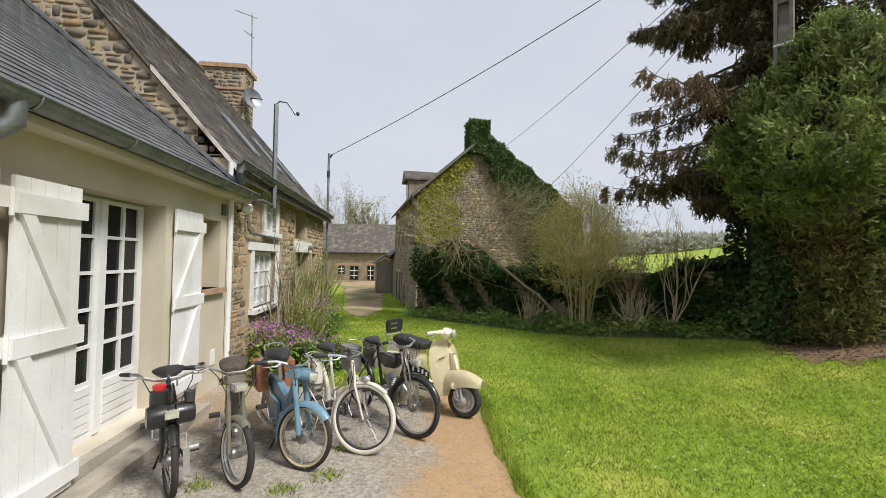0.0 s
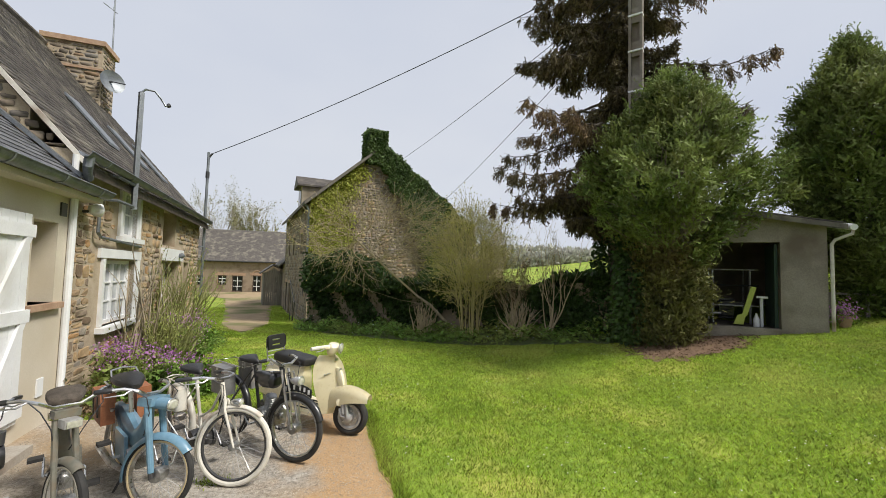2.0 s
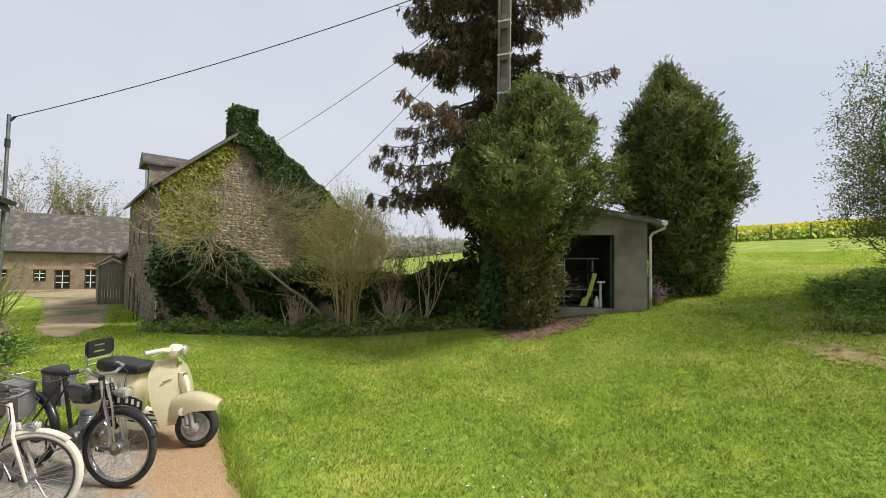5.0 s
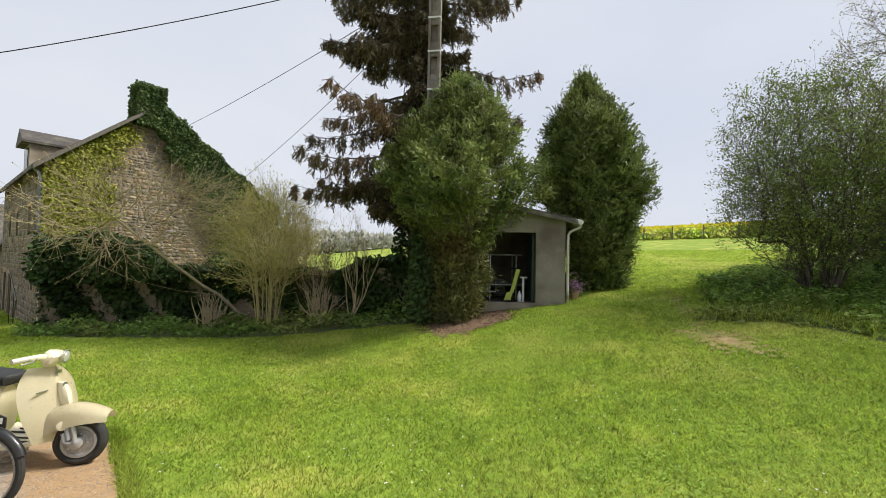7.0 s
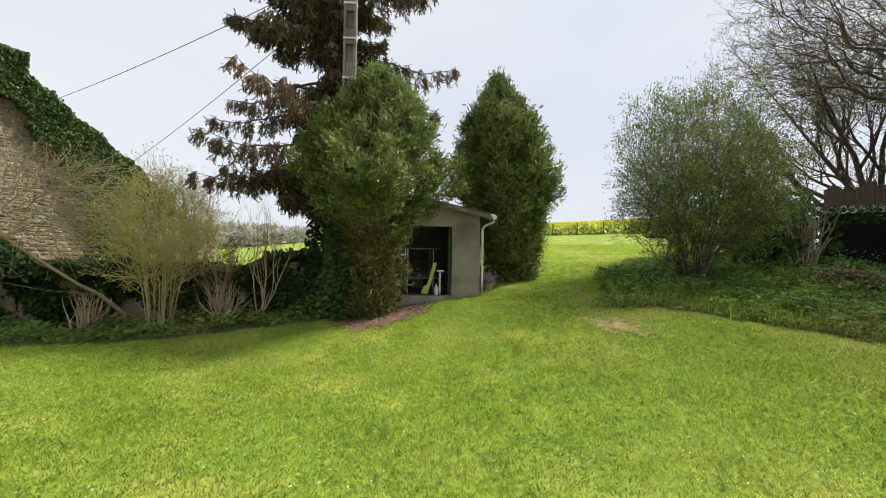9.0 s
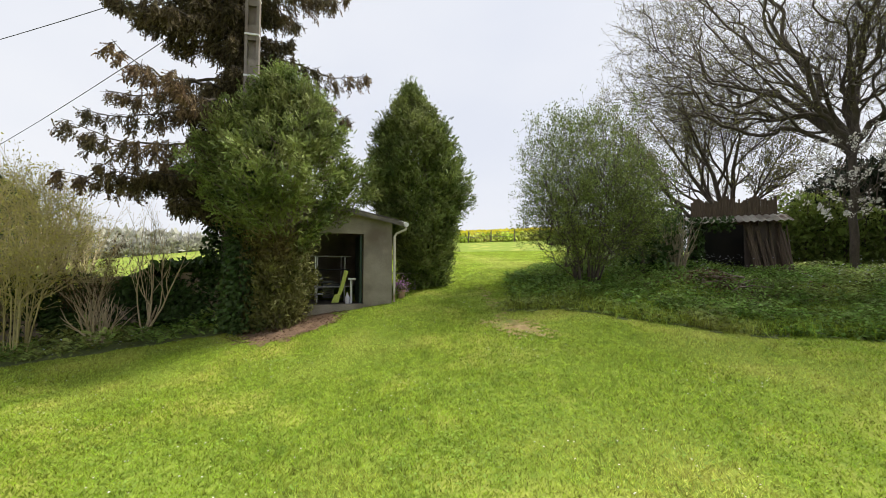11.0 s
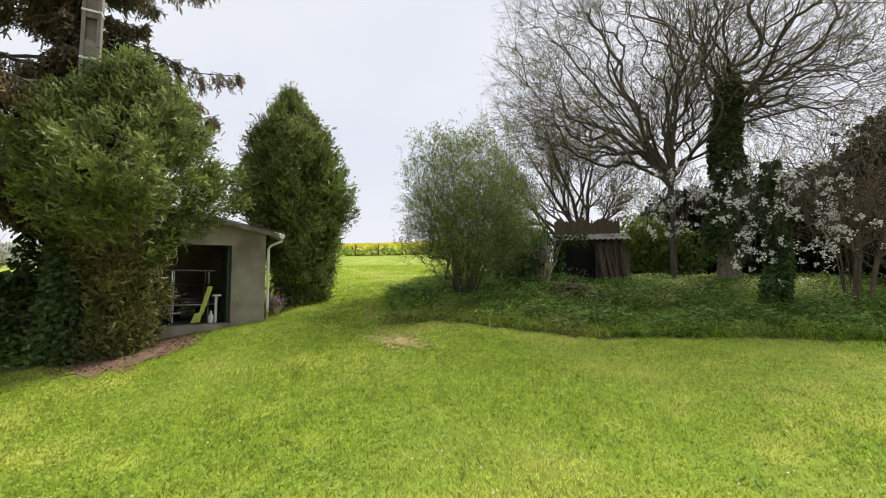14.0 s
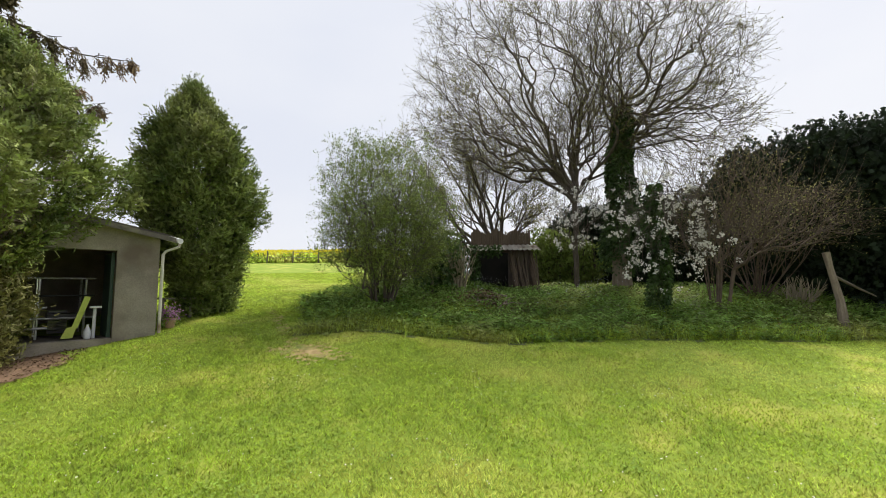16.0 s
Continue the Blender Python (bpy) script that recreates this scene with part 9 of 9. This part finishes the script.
def scooter():
    R, WB = 0.205, 1.18
    t, body, front = vehicle("scooter", 0.28, 4.85, 46, 21, "cream enamelled vintage motor scooter with a black seat", "scooter", 1.5)
    for make, x in ((front, 0), (body, -WB)):
        c = (x, 0, R)
        w = make("wheel", lathe((x, -0.05, R), (0, 1, 0), [(0, 0.03), (0.022, 0.06), (0.022, 0.1), (0.006, 0.115), (0.006, 0.136), (0.094, 0.136), (0.094, 0.115), (0.078, 0.1), (0.078, 0.06), (0.1, 0.03)], 30), "silver")
        make("tyre", ring(c, (0, 1, 0), R - 0.039, 0.039, 40, 12, squash=1.25), "rubber", w)
        make("hub", lathe((x, -0.065, R), (0, 1, 0), [(0, 0.02), (0.012, 0.055), (0.118, 0.055), (0.13, 0.02)], 20), "alu", w)
        for k in range(5):
            a = k * math.tau / 5
            for s in (-1, 1):
                make("wheel_nut", lathe((x + 0.075 * math.cos(a), s * 0.052, R + 0.075 * math.sin(a)), (0, s, 0), [(0, 0.009), (0.012, 0.009), (0.014, 0.004)], 6), "chrome", w)
    # front wing: a deep shell that narrows to both ends
    bm = bmesh.new()
    rows_ = []
    for i in range(15):
        f = i / 14
        x = 0.215 - 0.485 * f
        wid = 0.035 + 0.085 * math.sin((f * 0.78 + 0.13) * math.pi) ** 0.6
        topz = 0.395 + 0.145 * math.sin((f * 0.68 + 0.12) * math.pi)
        botz = 0.37 - 0.1 * f * f + 0.015 * math.sin(f * math.pi)
        row = []
        for j in range(13):
            a = -math.pi / 2 + math.pi * j / 12
            row.append(bm.verts.new((x, wid * math.sin(a), botz + (topz - botz) * max(math.cos(a), 0) ** 0.55)))
        rows_.append(row)
    for a, b in zip(rows_, rows_[1:]):
        for j in range(12):
            bm.faces.new((a[j], a[j + 1], b[j + 1], b[j]))
    bmesh.ops.solidify(bm, geom=bm.faces[:], thickness=0.006)
    front("front_wing", bm, "cream")
    for s in (1,):
        front("link_arm", tube([(0.0, -0.085, R), (-0.08, -0.09, R + 0.02), (-0.1, -0.08, 0.3)], 0.02, 8), "silver")
        front("damper", tube([(0.0, -0.095, R + 0.01), (-0.03, -0.09, 0.36)], 0.019, 10), "silver")
        front("spring_cover", tube([(-0.05, -0.09, R + 0.04), (-0.075, -0.085, 0.36)], 0.023, 10), "silver")
        front("drum_cap", lathe((0, -0.075, R), (0, -1, 0), [(0, 0.05), (0.02, 0.048), (0.03, 0.03), (0.034, 0.01)], 18), "silver")
        front("horn_disc", lathe((-0.1, -0.1, 0.37), (0.2, -1, 0), [(0, 0.04), (0.012, 0.04), (0.014, 0.03)], 18), "cream")
    front("steering_tube", tube([(-0.1, 0, 0.32), (-0.2, 0, 0.5)], 0.026, 10), "cream")
    # leg shield: curved plate, swept up from the floor
    bm = bmesh.new()
    rows_ = []
    for i in range(17):
        f = i / 16
        z = 0.24 + 0.62 * f
        x0 = -0.2 + 0.06 * (1 - f) ** 2 - 0.1 * f * f
        half = 0.1 + 0.13 * math.sin(min(0.25 + f * 0.9, 1.0) * math.pi / 1.02) ** 0.7 if f < 0.97 else 0.07
        half = 0.255 * (1 - (abs(f - 0.5) / 0.6) ** 3.0) if f > 0.2 else 0.2 + 0.03 * f / 0.2
        half = max(half, 0.05)
        row = []
        for j in range(17):
            u = -1 + j / 8
            row.append(bm.verts.new((x0 - 0.1 * abs(u) ** 2.0 + 0.035 * math.exp(-(u * 3.0) ** 2), u * half, z)))
        rows_.append(row)
    for a, b in zip(rows_, rows_[1:]):
        for j in range(16):
            bm.faces.new((a[j], a[j + 1], b[j + 1], b[j]))
    bmesh.ops.solidify(bm, geom=bm.faces[:], thickness=0.01)
    shield = body("leg_shield", bm, "cream")
    body("horn_cover", loft([oval((-0.165, 0, 0.5), 0.045, 0.012, 12, 2), oval((-0.15, 0, 0.54), 0.055, 0.03, 12, 2), oval((-0.165, 0, 0.64), 0.05, 0.035, 12, 2), oval((-0.195, 0, 0.72), 0.035, 0.02, 12, 2)]), "cream", shield)
    body("badge", box(-0.235, -0.215, -0.02, 0.02, 0.8, 0.83), "steel", shield, bevel=0.004)
    for z in (0.7, 0.63):
        body("grille_disc", lathe((-0.135 - 0.25 * (z - 0.6), 0, z), (1, 0, 0.1), [(0, 0.022), (0.006, 0.022), (0.008, 0.01)], 14), "steel", shield)
    body("script_bar", box(-0.25, -0.235, -0.17, -0.08, 0.665, 0.675), "steel", shield)
    # headset with lamp and grips
    hs = front("headset", loft([oval((-0.29, 0, 0.86), 0.03, 0.03, 16, 2), oval((-0.27, 0, 0.9), 0.06, 0.085, 16, 2), oval((-0.255, 0, 0.955), 0.065, 0.1, 16, 2), oval((-0.26, 0, 0.995), 0.045, 0.085, 16, 2), oval((-0.275, 0, 1.01), 0.02, 0.03, 16, 2)]), "cream")
    front("headlight_rim", ring((-0.17, 0, 0.945), (1, 0, -0.12), 0.056, 0.008, 24, 8), "chrome", hs)
    front("lens", lathe((-0.172, 0, 0.945), (1, 0, -0.12), [(0, 0.054), (0.014, 0.046), (0.022, 0.025), (0.024, 0.004)], 20), "lens", hs)
    for s in (-1, 1):
        front("bar", tube([(-0.28, s * 0.04, 0.95), (-0.3, s * 0.14, 0.965), (-0.33, s * 0.19, 0.965)], [0.035, 0.025, 0.02], 10), "cream", hs)
        front("grip", tube([(-0.33, s * 0.19, 0.965), (-0.345, s * 0.22, 0.962), (-0.39, s * 0.3, 0.955)], [0.019, 0.022, 0.02], 10), "cream_tyre", hs, "ivory hand grip")
        front("lever", tube([(-0.29, s * 0.17, 0.955), (-0.28, s * 0.24, 0.94), (-0.32, s * 0.31, 0.93)], [0.008, 0.007, 0.006], 6), "steel", hs)
    # floor, body and side cowls
    body("floorboard", loft([[Vector((x, y, z)) for x, y, z in ((xx, -w, zz), (xx, w, zz), (xx, w, zz - 0.03), (xx, -w, zz - 0.03))] for xx, w, zz in ((-0.25, 0.17, 0.26), (-0.4, 0.21, 0.225), (-0.7, 0.21, 0.22), (-0.82, 0.17, 0.26))]), "cream", bevel=0.008)
    for y in (-0.12, -0.05, 0.05, 0.12):
        body("floor_rib", box(-0.74, -0.36, y - 0.008, y + 0.008, 0.222, 0.232), "rubber")
    secs = []
    for x, w, zc, h in ((-0.7, 0.07, 0.47, 0.2), (-0.75, 0.125, 0.49, 0.235), (-0.92, 0.155, 0.5, 0.24), (-1.15, 0.155, 0.49, 0.235), (-1.32, 0.13, 0.46, 0.2), (-1.45, 0.08, 0.38, 0.1), (-1.5, 0.03, 0.33, 0.04)):
        secs.append(oval((x, 0, zc), w, h, 20, 0, 2.6))
    body("body_shell", loft(secs), "cream")
    for s in (-1, 1):
        secs = []
        for x, w, zc, h in ((-0.82, 0.02, 0.45, 0.05), (-0.87, 0.06, 0.45, 0.12), (-1.0, 0.095, 0.45, 0.17), (-1.2, 0.095, 0.44, 0.17), (-1.36, 0.06, 0.41, 0.12), (-1.44, 0.02, 0.38, 0.05)):
            secs.append(oval((x, s * 0.14, zc), w, h, 18, 0, 2.5))
        cowl = body("side_cowl", loft(secs), "cream")
        body("cowl_trim", tube([(-0.86, s * 0.2, 0.52), (-1.0, s * 0.238, 0.53), (-1.2, s * 0.238, 0.52), (-1.36, s * 0.2, 0.47)], 0.006, 5), "steel", cowl)
    secs = []
    for x, w, zc, h in ((-0.62, 0.06, 0.735, 0.025), (-0.635, 0.11, 0.735, 0.045), (-0.72, 0.125, 0.74, 0.055), (-0.92, 0.13, 0.745, 0.057), (-0.94, 0.132, 0.75, 0.06), (-1.08, 0.132, 0.755, 0.062), (-1.17, 0.115, 0.755, 0.055), (-1.19, 0.07, 0.75, 0.03)):
        secs.append(oval((x, 0, zc), w, h, 20, 0, 4.0))
    seat = body("seat", loft(secs), "leather")
    body("seat_trim", tube([(-0.64, -0.11, 0.697), (-0.85, -0.131, 0.693), (-1.1, -0.134, 0.7), (-1.19, -0.07, 0.72), (-1.19, 0.07, 0.72), (-1.1, 0.134, 0.7), (-0.85, 0.131, 0.693), (-0.64, 0.11, 0.697)], 0.006, 5), "chrome", seat)
    rack = body("rear_rack", tube([(-1.18, -0.12, 0.64), (-1.27, -0.13, 0.72), (-1.3, -0.13, 0.94), (-1.3, 0.13, 0.94), (-1.27, 0.13, 0.72), (-1.18, 0.12, 0.64)], 0.009, 8), "chrome")
    for z in (0.75, 0.8, 0.85):
        body("rack_bar", tube([(-1.275 - (z - 0.75) * 0.15, -0.13, z), (-1.275 - (z - 0.75) * 0.15, 0.13, z)], 0.006, 6), "chrome", rack)
    bm = wall_with_holes(-0.13, 0.13, 0.89, 1.07, -0.012, 0.012, [(-0.075, 0.075, 0.925, 0.965), (-0.075, 0.075, 0.99, 1.03)])
    bm.transform(pose(-1.28, 0, -0.07, 0, 0, 90))
    body("back_pad", bm, "leather", rack, "black slotted backrest", bevel=0.01)
    body("stand", tube([(-0.72, -0.18, 0.0), (-0.66, -0.12, 0.2), (-0.66, 0.12, 0.2), (-0.72, 0.18, 0.0)], 0.012, 8), "steel")
    body("engine", lathe((-1.18, -0.2, 0.26), (0, 1, 0), [(0, 0.04), (0.02, 0.1), (0.1, 0.11), (0.14, 0.06)], 18), "alu")
    body("exhaust", tube([(-0.95, -0.1, 0.18), (-1.1, -0.14, 0.15), (-1.35, -0.14, 0.16)], [0.02, 0.045, 0.04], 10), "dark_grey")


black_moped()
grey_moped()
blue_moped()
white_bicycle()
black_bicycle()
scooter()

# ---- flower border before the cottage ----
def clump(x, y, r, h, n, seed, label, flower="purple", leafs=900):
    """A clump of leafy stems with flower heads."""
    t, o = tree("honesty_plant", x, y, label, "flowering plant", "purple flowers by the cottage")
    R = np.random.default_rng(seed)
    segs, P, A = [], [], []
    for k in range(n):
        a, rr = R.uniform(0, math.tau), r * math.sqrt(R.random())
        p = o + [math.cos(a) * rr * 0.6, math.sin(a) * rr * 0.6, 0]
        q = o + [math.cos(a) * rr, math.sin(a) * rr, h * R.uniform(0.7, 1.1)]
        segs.append((p, q, 0.004, 0.003))
        m = R.integers(7, 14)
        P.append(q + R.normal(0, 0.04, (m, 3)) * [1, 1, 1.3])
        j = leafs // n
        f = R.uniform(0.05, 0.8, j)
        A.append(p + (q - p) * f[:, None] + R.normal(0, 0.05, (j, 3)))
    rods(segs, M["weed"], "stem", t)
    P, A = np.concatenate(P), np.concatenate(A)
    leaf_mesh("leaves", A, R.normal(0, 1, A.shape) + [0, 0, 0.2], R.normal(0, 0.5, A.shape) + [0, 0, 1], 0.08, 0.05, M["weed"], t, "stuff")
    leaf_mesh("petals", P, R.normal(0, 1, P.shape), R.normal(0, 1, P.shape), 0.032, 0.028, M[flower], t, "stuff")


for i, (x, y, r, h, n) in enumerate(((-2.75, 6.55, 0.22, 0.72, 26), (-2.4, 6.75, 0.25, 0.6, 26), (-2.05, 6.65, 0.22, 0.55, 18), (-2.95, 7.1, 0.25, 0.7, 20), (-1.75, 6.8, 0.15, 0.5, 9), (-3.0, 8.6, 0.3, 0.85, 26), (-2.85, 9.2, 0.35, 0.85, 34), (-2.75, 9.9, 0.3, 0.7, 22), (-2.6, 8.8, 0.25, 0.55, 14))):
    clump(x, y, r, h, n, 200 + i, "honesty in purple flower beside the cottage wall")
bush(-3.05, 7.75, 2.5, 0.8, 221, "tall thin bare shrub before the white window", M["bud"], M["bark_pale"], 10, name="rose_bush", leaves=1, leaf=0.03, base=0.15, kids=3, depth=1)
bush(-2.7, 8.0, 1.3, 1.1, 222, "bushy olive-green broom shrub", M["weed"], M["twig_green"], 44, name="broom_shrub", leaves=8, leaf=0.055, base=0.2, kids=3, depth=1)
bush(-3.3, 9.6, 2.6, 1.2, 223, "tall yellow-green twiggy shrub by the cottage", M["willow"], M["twig_green"], 22, name="broom_shrub", leaves=5, leaf=0.045, base=0.3, kids=3, depth=1)
bush(-3.45, 10.9, 2.4, 1.2, 224, "pale twiggy shrub by the cottage corner", M["willow"], M["twig_green"], 22, name="broom_shrub", leaves=5, leaf=0.045, base=0.3, kids=3, depth=1)
ux, uy = scatter(7000, -3.5, -1.6, 6.1, 12.2, lambda x, y: (x < -1.75 - 0.11 * (y - 6) + 0.12 * wob(x, y, 1.6) - 0.3 * smooth(6.9, 7.6, y)) & (x > -3.2 - 0.1 * (y - 6)))
weeds("cottage_border", ux, uy, 0.1 + 0.3 * rng.random(len(ux)), M["weed"], 0.08, "green leafy plants along the cottage wall", 230)
ux, uy = scatter(1500, -3.3, -1.7, 5.9, 6.35, lambda x, y: x < 9)
weeds("cottage_weeds", ux, uy, 0.08, M["dead"], 0.06, "dry leaves at the gravel edge", 231, "leaves")
